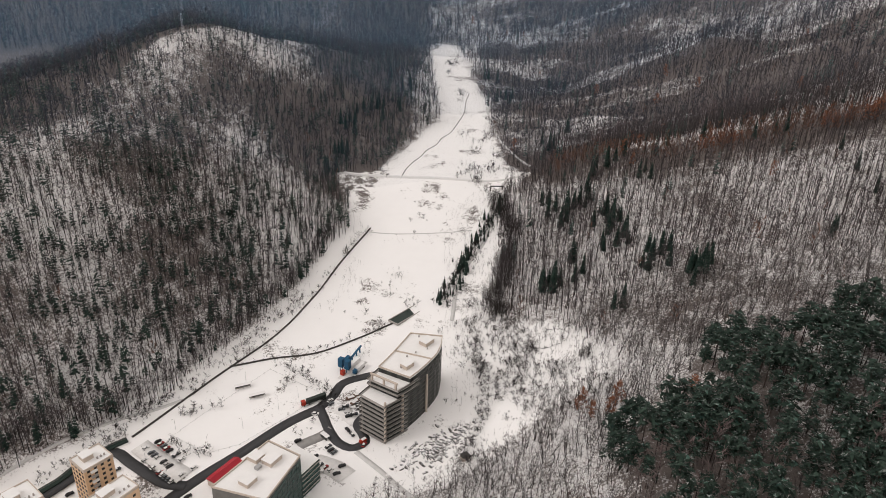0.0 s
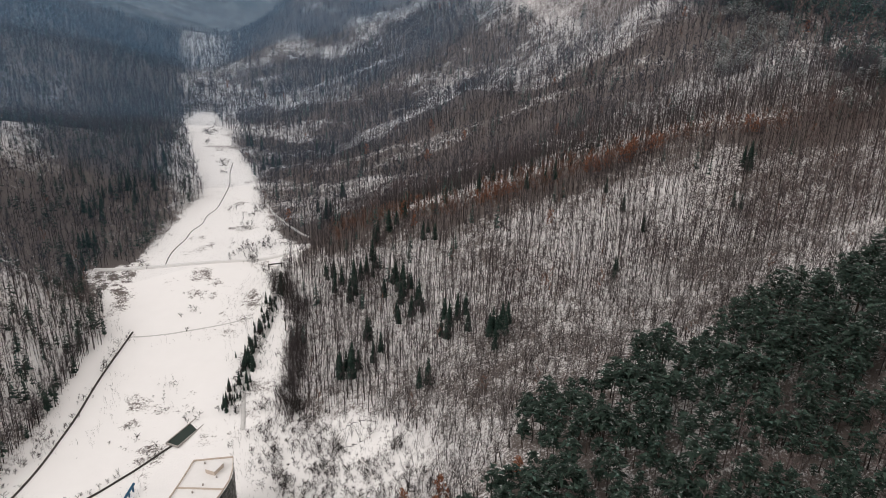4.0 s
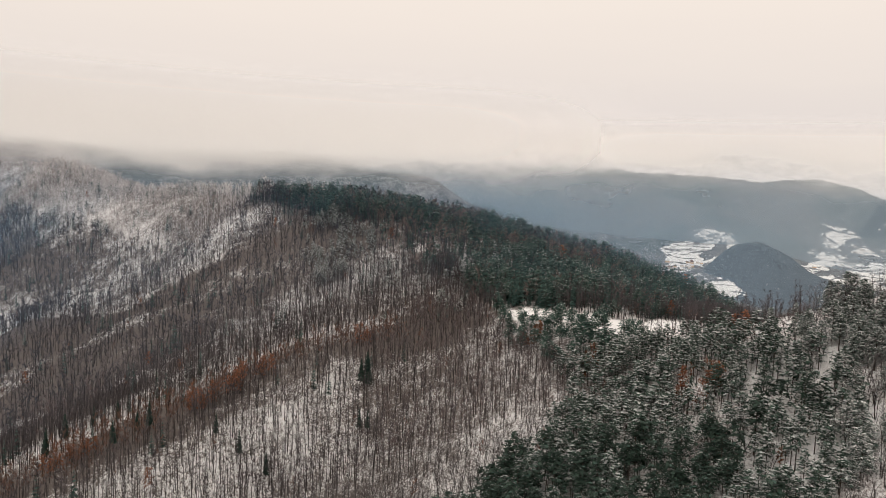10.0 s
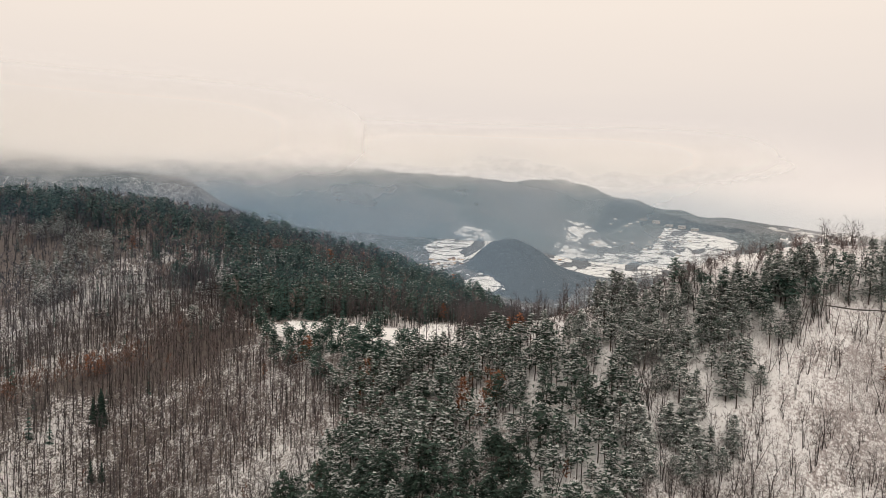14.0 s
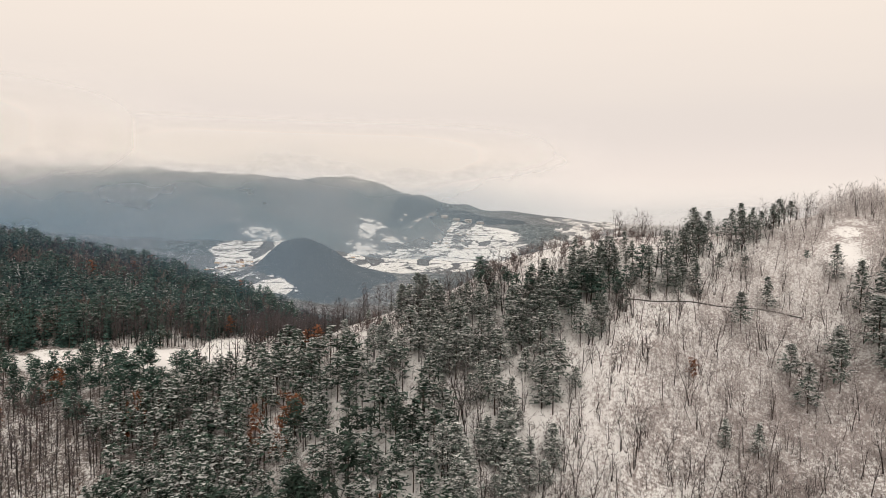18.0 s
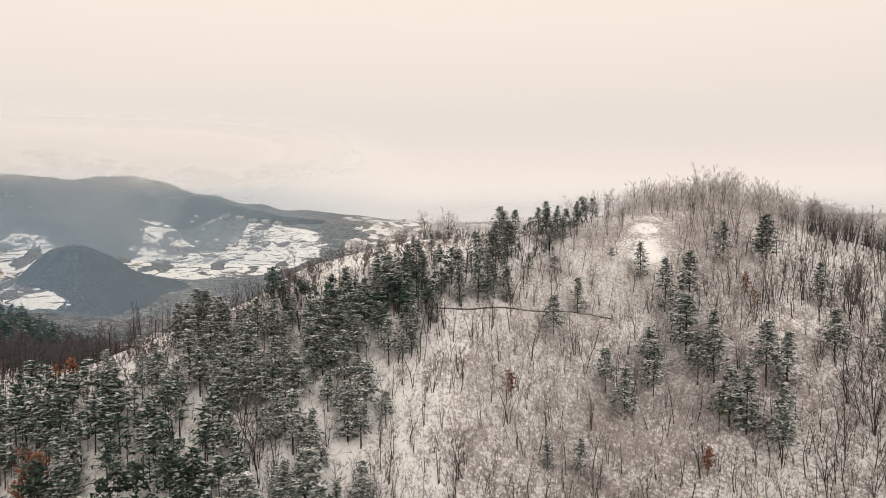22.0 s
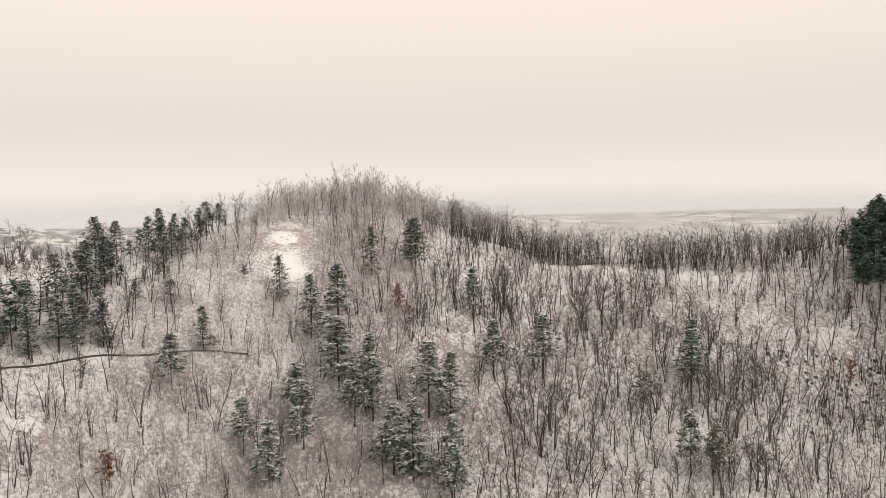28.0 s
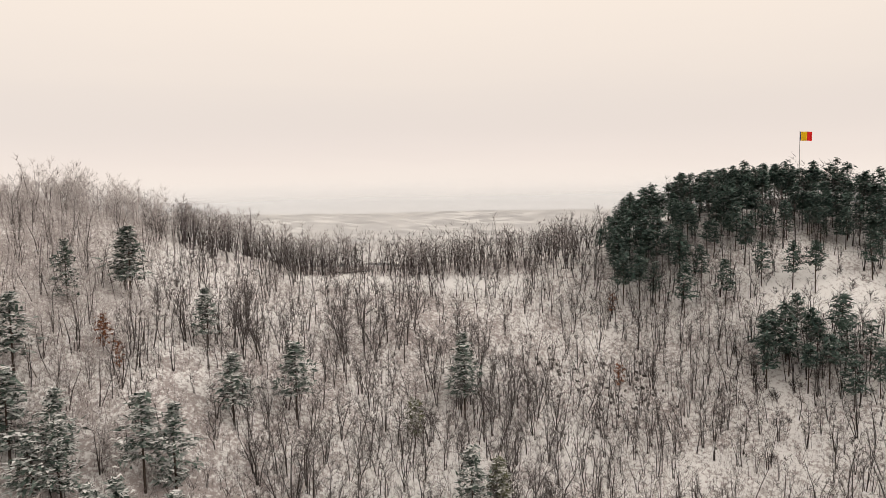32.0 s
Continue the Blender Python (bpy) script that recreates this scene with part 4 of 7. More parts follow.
def wood(name, kinds, x, y, scale, mats, label, seed):
    """One object of many trees of the given kinds, standing on the ground at x, y."""
    rs = np.random.RandomState(seed)
    if not len(x):
        return None
    z = at(x, y)
    which, turn = rs.randint(0, len(kinds), len(x)), rs.rand(len(x)) * 6.2832
    vs, fs, ms, k0 = [], [], [], 0
    for w, pieces in enumerate(kinds):
        sel = np.where(which == w)[0]
        if not len(sel):
            continue
        tv, tf = joined(pieces)
        mi = np.concatenate([np.full(len(p[1]), i) for i, p in enumerate(pieces)])
        c, s, sc = np.cos(turn[sel])[:, None], np.sin(turn[sel])[:, None], scale[sel][:, None]
        px = (tv[None, :, 0] * c - tv[None, :, 1] * s) * sc + x[sel][:, None]
        py = (tv[None, :, 0] * s + tv[None, :, 1] * c) * sc + y[sel][:, None]
        pz = tv[None, :, 2] * sc + z[sel][:, None]
        vs.append(np.stack([px, py, pz], 2).reshape(-1, 3))
        fs.append((tf[None] + (np.arange(len(sel)) * len(tv))[:, None, None] + k0).reshape(-1, 3))
        ms.append(np.tile(mi, len(sel)))
        k0 += len(tv) * len(sel)
    me = raw_mesh(name, np.concatenate(vs), np.concatenate(fs), mats, np.concatenate(ms))
    return tagged(new(name, me), label, "trees", kind="stuff")


def sown(step, x0, x1, y0, y1, seed):
    rs = np.random.RandomState(seed)
    gx, gy = np.meshgrid(np.arange(x0, x1, step), np.arange(y0, y1, step))
    gx, gy = gx.ravel() + rs.uniform(-0.6, 0.6, gx.size) * step, gy.ravel() + rs.uniform(-0.6, 0.6, gy.size) * step
    return gx, gy, rs


def facing(x, y, slack=-0.10):
    """True where the hillside looks towards the open middle of the place."""
    e = 12.0
    z = at(x, y)
    gx, gy = (at(x + e, y) - at(x - e, y)) / (2 * e), (at(x, y + e) - at(x, y - e)) / (2 * e)
    dx, dy, dz = 150 - x, 60 - y, 300 - z
    return (-gx * dx - gy * dy + dz) / np.sqrt(dx * dx + dy * dy + dz * dz) / np.sqrt(1 + gx * gx + gy * gy) > slack


def open_ground(x, y):
    wx, wy = x + 5 * ripple(x, y, 14, 21), y + 5 * ripple(x, y, 14, 22)
    o = (wild(wx, wy) < 0.55) | inside(wx, wy, MEADOW_AREA) | inside(wx, wy, SHOULDER) | inside(wx, wy, FLAG_SLOPE) | inside(wx, wy, SCRUB)
    for gx, gy, r in GLADES:
        o |= np.hypot(wx - gx, wy - gy) < r
    return o


def part(name, bm, material, parent, label=""):
    """Link a bmesh, or a finished mesh, as one part under a thing or a part."""
    if isinstance(bm, bpy.types.Mesh):
        me = bm
    else:
        me = bpy.data.meshes.new(name)
        bm.to_mesh(me)
        bm.free()
        me.materials.append(material)
    ob = new(name, me)
    ob.parent = parent
    return tagged(ob, label) if label else ob


class Grove:
    """Single trees as things of their own: a trunk and a crown on shared meshes."""

    def __init__(self, name, kinds, bark_mat, crown_mat, label, group):
        self.name, self.label, self.group, self.n = name, label, group, 0
        self.meshes = []
        for trunk, *crown in kinds:
            index = np.concatenate([np.full(len(p[1]), i) for i, p in enumerate(crown)])
            self.meshes.append((("trunk", raw_mesh("trunk", *trunk, [bark_mat])), ("crown", raw_mesh("crown", *joined(crown), [crown_mat, BOUGH_SNOW][:len(crown)], index))))

    def tree(self, x, y, scale=1.0, turn=None):
        rs = np.random.RandomState(int(abs(x) * 31 + abs(y) * 17) % 99991)
        ob = new(self.name)
        ob.empty_display_size = 0.5
        ob.location = (x, y, float(at(x, y)) - 0.05)
        ob.rotation_euler = (0, 0, rs.rand() * 6.28)
        ob.scale = (scale * (0.9 + 0.2 * rs.rand()),) * 2 + (scale,)
        for n, me in self.meshes[rs.randint(len(self.meshes))]:
            part(n, me, None, ob)
        self.n += 1
        return tagged(ob, self.label, "tree", self.group)


def foot_near(x, y):
    """True among the snow-dusted pines at the foot of the dark ridge."""
    return np.min([np.hypot(x - a, y - b) for a, b in ((500, 660), (520, 679), (544, 668), (556, 700), (560, 740))], axis=0) < 20 + 8 * ripple(x, y, 16, 6)


def plant():
    spots = {}
    x, y, rs = sown(4.3, -760, 1060, -420, 1780, 11)
    far = np.hypot(x - 200, y - 100)
    keep = ~open_ground(x, y) & (np.hypot(x - 250, y - 350) < 1440) & ((x > -420) | (y < 1250) & (at(x, y) > 80)) & ((y < 1000) | (x < 640))
    keep &= facing(x, y) | (rs.rand(len(x)) < 0.07 + 0.25 * (y > 950))
    keep &= ~inside(x, y, HOLLOW) | (rs.rand(len(x)) < 0.12)
    bowl = (x > 280) & (y < 130) & ~inside(x, y, FLAG_TOP) & ~inside(x, y, SNOWY_STAND)
    keep &= ~bowl | (rs.rand(len(x)) < np.where(y < -110, 0.68, np.where(inside(x, y, FROST_AREA), 0.85, 0.5)) + 0.4 * ripple(x, y, 24, 33))
    leafy = leaf_fall(x, y)
    rim = inside(x, y, MEADOW_RIM)
    keep &= ~inside(x, y, SPUR_CREST) | (rs.rand(len(x)) < 0.65)
    keep &= ~rim | (rs.rand(len(x)) < 0.55)
    keep &= ~((x > 518) & (x < 720) & (y > 150) & (y < 338)) | (rs.rand(len(x)) < 0.22)
    keep &= ~(inside(x, y, DARK_WOOD) & (y < 530) & (x < 800)) | (rs.rand(len(x)) < 0.6)
    keep &= (far < 620) | (rs.rand(len(x)) < np.clip(0.50 + 0.7 * leafy, 0.3, 0.8) * np.where(y > 1250, 0.7, 1.0))
    keep &= ~(inside(x, y, PINE_STAND) | inside(x, y, SNOWY_STAND)) | (rs.rand(len(x)) < 0.58)
    x, y, far, leafy, rim = x[keep], y[keep], far[keep], leafy[keep], rim[keep]
    r = rs.rand(len(x))
    wx, wy = x + 16 * ripple(x, y, 30, 31), y + 16 * ripple(x, y, 30, 32)
    patch, clump = ripple(x, y, 60, 5), ripple(x, y, 16, 6)
    size = 1.0 + 0.22 * rs.randn(len(x)).clip(-1.7, 1.8)
    size[inside(x, y, SPUR_CREST)] *= 0.58
    size[(x > 505) & (y < 62) & (y > -20)] *= 0.82
    size *= 1.0 + 0.42 * inside(x, y, DARK_WOOD) + 0.2 * (inside(x, y, PINE_STAND) | inside(x, y, SNOWY_STAND)) * (size > 0.7)
    pine = inside(wx, wy, PINE_STAND)
    snowy = inside(wx, wy, SNOWY_STAND) & ~pine
    dark = inside(wx + 30 * patch, wy + 25 * clump, DARK_WOOD)
    top = inside(x, y, FLAG_TOP)
    brow_wood = dark & (at(x, y) > 186) & (patch + 0.5 * clump > 0.12)
    frost = inside(wx, wy, FROST_AREA) & ~snowy
    crest = np.abs(y - np.interp(x, [95, 200, 290, 389, 460], [655, 582, 560, 538, 495])) 
    red = (np.hypot(x - 440, y - 268) < 13) | (np.hypot(x - 85, y - 312) < 14) & (r < 0.2) | (r > 0.9985) & (y > 300) & (x > 0)
    for cx, cy, cr in [(160, 612, 7), (215, 580, 9), (232, 576, 6), (300, 557, 11), (322, 552, 9), (345, 546, 6), (414, 520, 7), (474, 405, 8), (455, 348, 6), (500, 268, 6), (122, 300, 6)]:
        red |= (np.hypot(x - cx, y - cy) < cr) & (r < 0.8)
    dull = ((crest < 18 + 10 * patch) & (x > 100) & (x < 440) & (r < 0.85) | (r > 0.955) & (r < 0.965) & (y > 300) | dark & (r > np.where(brow_wood, 0.50, 0.86))) & ~red
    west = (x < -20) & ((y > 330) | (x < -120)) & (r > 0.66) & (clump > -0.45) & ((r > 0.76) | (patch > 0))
    spruce = ((dark & (r >= 0.22) & (r < np.where(brow_wood, 0.40, 0.86))) | west | ((r > 0.975) & (far > 430) & ~frost & ~top & (y > 250))) & ~red & ~dull & ~(foot_near(x, y))
    gap = (y < 262) & (x < 330) & (r > 0.60)
    pines = (pine & (r < 0.92 + 0.15 * clump) & ~gap | top & (r < 0.74 + 0.2 * clump) | dark & (r < np.where(brow_wood, 0.08, 0.22)) & ~foot_near(x, y) | rim) & ~red
    brow = (y > 880) & (x > 330) & (at(x, y) > 190)
    snowpine = (foot_near(x, y) & (r < 0.6) | snowy & (r < 0.62 + 0.35 * clump - 0.22 * (y < 100)) | brow & (r < 0.08) | (x > 495) & (x < 585) & (y > 490) & (y < 730) & ~dark & (r < 0.22) & (clump > -0.1)) & ~red & ~dull
    bare = ~(spruce | pines | snowpine | red | dull | rim)
    thin = frost | ((far < 330) & (rs.rand(len(x)) < 0.22 + 0.3 * (clump > 0.2)))
    # the trees round the near bowl stand singly
    d = np.hypot(x - 400, y + 90) + 1000 * inside(x, y, HOLLOW)
    single = np.zeros(len(x), bool)
    for mask, count in ((bare & ~frost, 300), (pines, 260), (snowpine, 200)):
        idx = np.where(mask)[0]
        idx = idx[np.argsort(d[idx] if mask is not pines else np.hypot(x[idx] - 330, y[idx] + 230))][:count]
        single[idx] = True
    for key, mask in (("bare", bare & ~frost), ("pine", pines), ("snowy", snowpine)):
        spots[key] = [(float(a), float(b), float(c)) for a, b, c in zip(x[mask & single], y[mask & single], size[mask & single])]
    W = lambda name, kinds, m, mats, label, seed: wood(name, kinds, x[m & ~single], y[m & ~single], size[m & ~single], mats, label, seed)
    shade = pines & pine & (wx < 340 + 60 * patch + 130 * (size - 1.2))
    W("meadow_pines", RIM_PINES, pines & rim, [PINE_BARK, PINE_GREEN, BOUGH_SNOW], "broad dark green pines along the edge of the snowy meadow", 29)
    pines &= ~rim
    W("green_pine_wood", DUSTED, pines & dark, [PINE_BARK, PINE_GREEN, PINE_SNOW], "deep green pines along the wooded ridge", 23)
    W("shaded_pine_wood", STAND_PINES, shade, [PINE_BARK, PINE_BLACK, PINE_GREEN], "dense pine wood in the hollow, needles darkened as if shaded", 21)
    W("pine_wood", DUSTED, pines & ~shade & ~dark, [PINE_BARK, PINE_DARK, DUST_SNOW], "dense dark green pine wood dusted with snow", 1)
    W("snowy_pine_wood", LADEN_MID, snowpine, [PINE_BARK, PINE_SNOW, BOUGH_SNOW], "snow-laden pines scattered over the hillside", 2)
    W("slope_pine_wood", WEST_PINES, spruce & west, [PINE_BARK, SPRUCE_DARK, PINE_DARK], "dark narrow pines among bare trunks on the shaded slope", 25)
    W("spruce_wood", SPRUCES_FAR, spruce & ~west, [PINE_BARK, SPRUCE], "dark spruces standing among leafless trees", 3)
    W("frosted_trees", BARE_WIDE, frost & bare & (r > 0.68), [BARK_LIT, RIME_TWIGS], "dark-stemmed leafless trees with rimed twigs", 31)
    W("frosted_thicket", FROST_BUSH, frost & bare & (r <= 0.68), [BARK_FROST, BARK_FROST], "frosted leafless thicket white with rime", 4)
    W("oak_wood", OAKS + OAK_HAZE[:2], red, [BARK, OAK_LEAVES], "russet oaks still holding brown leaves", 5)
    W("brown_oak_wood", OAK_HAZE, dull & ~dark, [BARK, OAK_DULL], "dull brown oaks along the crest of the ridge", 15)
    W("ridge_brown_wood", OAK_HAZE, dull & dark, [BARK, RIDGE_TWIGS], "rosy brown leafless trees among the pines", 33)
    low = (far < 330) | (y < 235) & (x > 200)
    low &= ~(inside(x, y, LOWER_WOOD) & (clump > 0))
    W("open_bare_wood", BARE_WIDE, bare & ~frost & low, [BARK, TWIGS], "leafless grey-brown trees on snowy ground", 6)
    warm = bare & ~frost & (~low | inside(x, y, LOWER_WOOD)) & (far < 620) & (inside(x + 45 * patch, y + 35 * clump, BROWN_WOOD) & (r < 0.24) | (leafy > 0.12) & (clump > 0.2) | inside(x, y, LOWER_WOOD) & (clump > 0))
    W("young_beech_wood", BROWN_TALL, warm, [BARK, BARK_BROWN], "close red-brown young beeches and oaks", 16)
    W("tall_bare_wood", BARE_TALL, bare & ~frost & ~low & ~warm & (far < 620), [BARK, BARK_GREY], "tall slender leafless beeches on a snowy slope", 7)
    rime = (y > 860) & (x > 330) & (at(x, y) > 205 + 20 * patch)
    W("rime_wood", BARE_FAR, bare & ~low & rime, [BARK_FROST, BARK_FROST], "rimed leafless wood along the misty brow", 18)
    brown = (far >= 620) & (leafy > 0.16)
    W("brown_beech_wood", BARE_FAR, bare & ~low & ~rime & brown, [BARK, BARK_GREY], "close brown beech woods in the gullies", 19)
    W("distant_bare_wood", BARE_FAR, bare & ~frost & ~low & ~rime & ~brown & (far >= 620), [BARK, BARK_MAUVE], "leafless mauve-grey woods on the farther slopes", 8)
    # a close row of trees along the skyline
    rs5 = np.random.RandomState(61)
    for k, ((ax, ay, az), (bx, by, bz)) in enumerate(zip(SADDLE, SADDLE[1:])):
        n = int(math.hypot(bx - ax, by - ay) / (1.1 if k < 2 else 1.9))
        u = rs5.rand(n)
        x5, y5 = ax + (bx - ax) * u + rs5.randn(n) * 5, ay + (by - ay) * u + rs5.randn(n) * 5
        if k >= 1:
            x5, y5 = x5 + 3, y5 - 4
        wood("skyline_wood", SKYLINE, x5, y5, (0.95 if k < 1 else 1.1 if k < 3 else 0.9) + 0.4 * rs5.rand(n), [BARK_FROST, BARK_FROST] if k < 1 else [BARK_GREY, RIME_TWIGS], "close leafless trees along the saddle, rimed near the hilltop", 24 + 40 * k)
    # rimed trees on the peak
    x7, y7 = 572 + 13 * rs5.randn(110), -62 + 24 * rs5.randn(110)
    wood("peak_wood", SKYLINE, x7, y7, 0.62 + 0.3 * rs5.rand(110), [BARK_FROST, BARK_FROST], "rimed leafless trees on the hilltop", 27)
    # undergrowth
    x, y, rs = sown(5.6, -330, 640, -330, 760, 12)
    far = np.hypot(x - 200, y - 100)
    m = ~open_ground(x, y) & facing(x, y) & (far < 500) & (ripple(x, y, 22, 8) > -0.35) & ~inside(x, y, HOLLOW)
    f = inside(x, y, FROST_AREA)
    sz = 0.6 + 0.6 * rs.rand(len(x))
    wood("undergrowth", SAPLING, x[m & ~f], y[m & ~f], sz[m & ~f], [BARK, BARK], "bare saplings and brushwood under the trees", 9)
    x2, y2, rs = sown(2.3, 385, 590, -130, 130, 13)
    m = inside(x2, y2, FROST_AREA) & ~open_ground(x2, y2)
    low_brush = m & (x2 < 470 + 12 * ripple(x2, y2, 18, 59))
    wood("hillside_brush", BRUSH, x2[low_brush], y2[low_brush], 0.5 + 0.8 * rs.rand(int(low_brush.sum())), [BARK_LIT, RIME_TWIGS], "grey-brown brushwood flecked with rime", 32)
    m &= ~low_brush
    wood("rime_brush", BRUSH, x2[m], y2[m], 0.5 + 0.7 * rs.rand(int(m.sum())), [BARK_FROST, BARK_FROST], "rime-covered brushwood on the upper slope", 10)
    x4, y4, rs = sown(2.7, 285, 510, -215, 240, 18)
    m = ~open_ground(x4, y4) & ~inside(x4, y4, FROST_AREA) & ~inside(x4, y4, FLAG_TOP) & (ripple(x4, y4, 15, 19) > -0.45) & ~inside(x4, y4, HOLLOW) & ~inside(x4, y4, PINE_STAND)
    wood("bowl_brush", BRUSH, x4[m], y4[m], 0.4 + 0.8 * rs.rand(int(m.sum())), [BARK_LIT, THICKET], "tangled bare brushwood dusted with snow", 20)
    # thickets on the valley floor, along the ditches and beside the dam
    x6, y6, rs6 = [], [], np.random.RandomState(62)
    scrub_low = [(25, 400, 14, 60), (45, 360, 12, 70), (60, 335, 12, 70), (20, 300, 12, 50), (75, 350, 10, 50), (88, 330, 9, 40), (40, 430, 10, 50), (95, 395, 9, 40), (50, 400, 9, 40), (30, 275, 10, 40), (44, 424, 8, 30), (50, 389, 8, 36), (52, 366, 8, 36), (27, 386, 6, 22), (43, 365, 8, 30), (86, 341, 8, 26), (21, 456, 5, 20), (18, 431, 5, 18), (60, 390, 4, 14), (89, 372, 4, 16), (73, 360, 5, 18), (31, 418, 6, 16), (45, 389, 7, 22), (40, 443, 6, 18), (21, 393, 5, 8)]
    scrub_high = [(55, 347, 7, 16), (68, 329, 7, 18), (31, 310, 8, 14), (9, 282, 9, 16), (-14, 280, 7, 8), (-31, 279, 6, 8), (66, 372, 6, 16), (84, 366, 8, 20), (20, 350, 7, 8), (36, 365, 6, 14), (50, 420, 6, 18), (60, 350, 14, 18), (0, 420, 6, 5), (6, 460, 4, 12)]
    valley_clumps = [(12, 480, 6, 24), (26, 530, 6, 24), (40, 575, 6, 24), (42, 470, 5, 20), (46, 520, 5, 22), (50, 560, 5, 20), (54, 600, 6, 24), (60, 640, 7, 24), (70, 690, 8, 26), (52, 720, 6, 14), (30, 690, 6, 14), (45, 692, 5, 12), (24, 668, 8, 10), (32, 765, 5, 12), (46, 790, 5, 14), (50, 850, 6, 16), (18, 960, 4, 10), (10, 1095, 6, 16), (14, 1120, 5, 10), (-20, 590, 9, 7), (-1, 1082, 4, 22), (-2, 1040, 4, 16), (15, 920, 3, 12), (30, 742, 5, 14), (22, 678, 9, 24), (44, 687, 6, 26), (31, 662, 5, 20), (44, 634, 5, 20), (18, 793, 4, 10), (44, 780, 5, 20), (-62, 667, 8, 16)]
    upper_clumps = [(-95, 372, 4, 6), (-80, 372, 5, 8), (-70, 352, 2, 3), (-78, 330, 4, 8), (-46, 436, 4, 8), (-20, 470, 5, 10), (-60, 455, 8, 8), (-40, 500, 9, 8)]
    slope_clumps = [(284, -224, 9, 16), (268, -230, 8, 14), (302, -226, 8, 12), (262, -214, 10, 18), (300, -176, 14, 26), (318, -172, 12, 20), (330, -205, 10, 16), (300, -212, 10, 12), (345, -150, 12, 14), (285, -168, 12, 20), (372, -190, 12, 20)]
    for cx, cy, cr, n in scrub_low + scrub_high + valley_clumps + upper_clumps + slope_clumps:
        x6 += list(cx + rs6.randn(n) * cr * 0.7)
        y6 += list(cy + rs6.randn(n) * cr)
    for line, n in (([(0, 466), (14, 505), (27, 545), (40, 585), (52, 622)], 240), ([(-190, 318), (-160, 352), (-128, 408), (-100, 470)], 150), ([(-60, 360), (-72, 372), (-88, 384), (-104, 394)], 60), ([(12, 300), (30, 345), (28, 390), (22, 440)], 150), ([(-170, 326), (-134, 385), (-114, 418), (-93, 474), (-82, 514), (-63, 572)], 90), ([(-134, 388), (-110, 399), (-81, 407), (-60, 421), (-33, 442)], 26), ([(-152, 323), (-143, 318), (-131, 311), (-124, 315)], 34), ([(-151, 340), (-143, 343), (-136, 346), (-126, 352)], 22), ([(-206, 288), (-197, 300), (-190, 308), (-183, 316), (-174, 324)], 60), ([(-228, 288), (-206, 312), (-194, 323), (-181, 333), (-167, 342)], 46)):
        u = np.sort(rs6.rand(n)) * (len(line) - 1)
        x6 += list(np.interp(u, range(len(line)), [p[0] for p in line]) + rs6.randn(n) * 2.0 - 1.5)
        y6 += list(np.interp(u, range(len(line)), [p[1] for p in line]) + rs6.randn(n) * 2.0)
    wood("thicket", BUSH, np.array(x6), np.array(y6), 0.35 + 0.95 * rs6.rand(len(x6)) ** 1.7, [BARK, BARK], "dark leafless thickets on the snowy valley floor", 26)
    edge = [(44, 622), (48, 590), (56, 562), (50, 528), (46, 505), (40, 479), (33, 457), (37, 437)]
    u9 = np.sort(rs6.rand(700)) * (len(edge) - 1)
    x9 = np.interp(u9, range(len(edge)), [p[0] for p in edge]) + 3 + 4 * rs6.randn(700)
    y9 = np.interp(u9, range(len(edge)), [p[1] for p in edge]) + 4 * rs6.randn(700)
    wood("edge_wood", BARE_WIDE, x9, y9, 0.45 + 0.5 * rs6.rand(700), [BARK, BARK], "dark close trees along the edge of the snowy valley", 34)
    x9, y9 = 22 + 84 * rs6.rand(420), 325 + 118 * rs6.rand(420)
    m9 = inside(x9, y9, SCRUB) & (ripple(x9, y9, 13, 64) > -0.1) & ~((x9 < 50) & (y9 < 372)) & (np.hypot(x9 - 72, y9 - 380) > 13)
    wood("scrub_trees", BARE_WIDE, x9[m9], y9[m9], 0.3 + 0.4 * rs6.rand(int(m9.sum())), [BARK, BARK], "small dark leafless trees on the rough snowy bank", 36)
    west_edge = [(-232, 300), (-206, 318), (-182, 334), (-163, 352), (-146, 388), (-130, 425), (-112, 470), (-98, 510), (-88, 548)]
    u9 = np.sort(rs6.rand(420)) * (len(west_edge) - 1)
    back = 9 * rs6.rand(420) ** 1.2
    x9 = np.interp(u9, range(len(west_edge)), [p[0] for p in west_edge]) - 0.86 * back
    y9 = np.interp(u9, range(len(west_edge)), [p[1] for p in west_edge]) + 0.5 * back
    wood("west_edge_wood", BARE_TALL, x9, y9, 0.55 + 0.4 * rs6.rand(420), [BARK, BARK_GREY], "slender bare trees at the foot of the slope", 35)
    y8 = 85 + 175 * rs6.rand(220)
    x8 = np.interp(y8, [85, 150, 200, 260], [530, 516, 500, 508]) + 9 * rs6.randn(220)
    wood("shoulder_thicket", BUSH, x8, y8, 0.6 + 1.1 * rs6.rand(220), [BARK, BARK_BROWN], "red-brown thickets on the snowy shoulder", 30)
    # scrub on the open ground beside the valley floor
    x3, y3, rs = sown(3.4, -160, 130, 250, 1300, 14)
    w = wild(x3, y3)
    tuft = ripple(x3, y3, 18, 15) + 0.6 * ripple(x3, y3, 6, 16)
    m = inside(x3, y3, SCRUB) & (tuft > -0.35)
    m |= (w > 0.12) & (w < 0.75) & (tuft > 0.1) & (y3 > 330)
    m |= (y3 > 690) & (x3 > 10) & (tuft > 0.42)
    m |= (y3 > 395) & (y3 < 560) & (tuft > 0.55) & (w < 0.3)
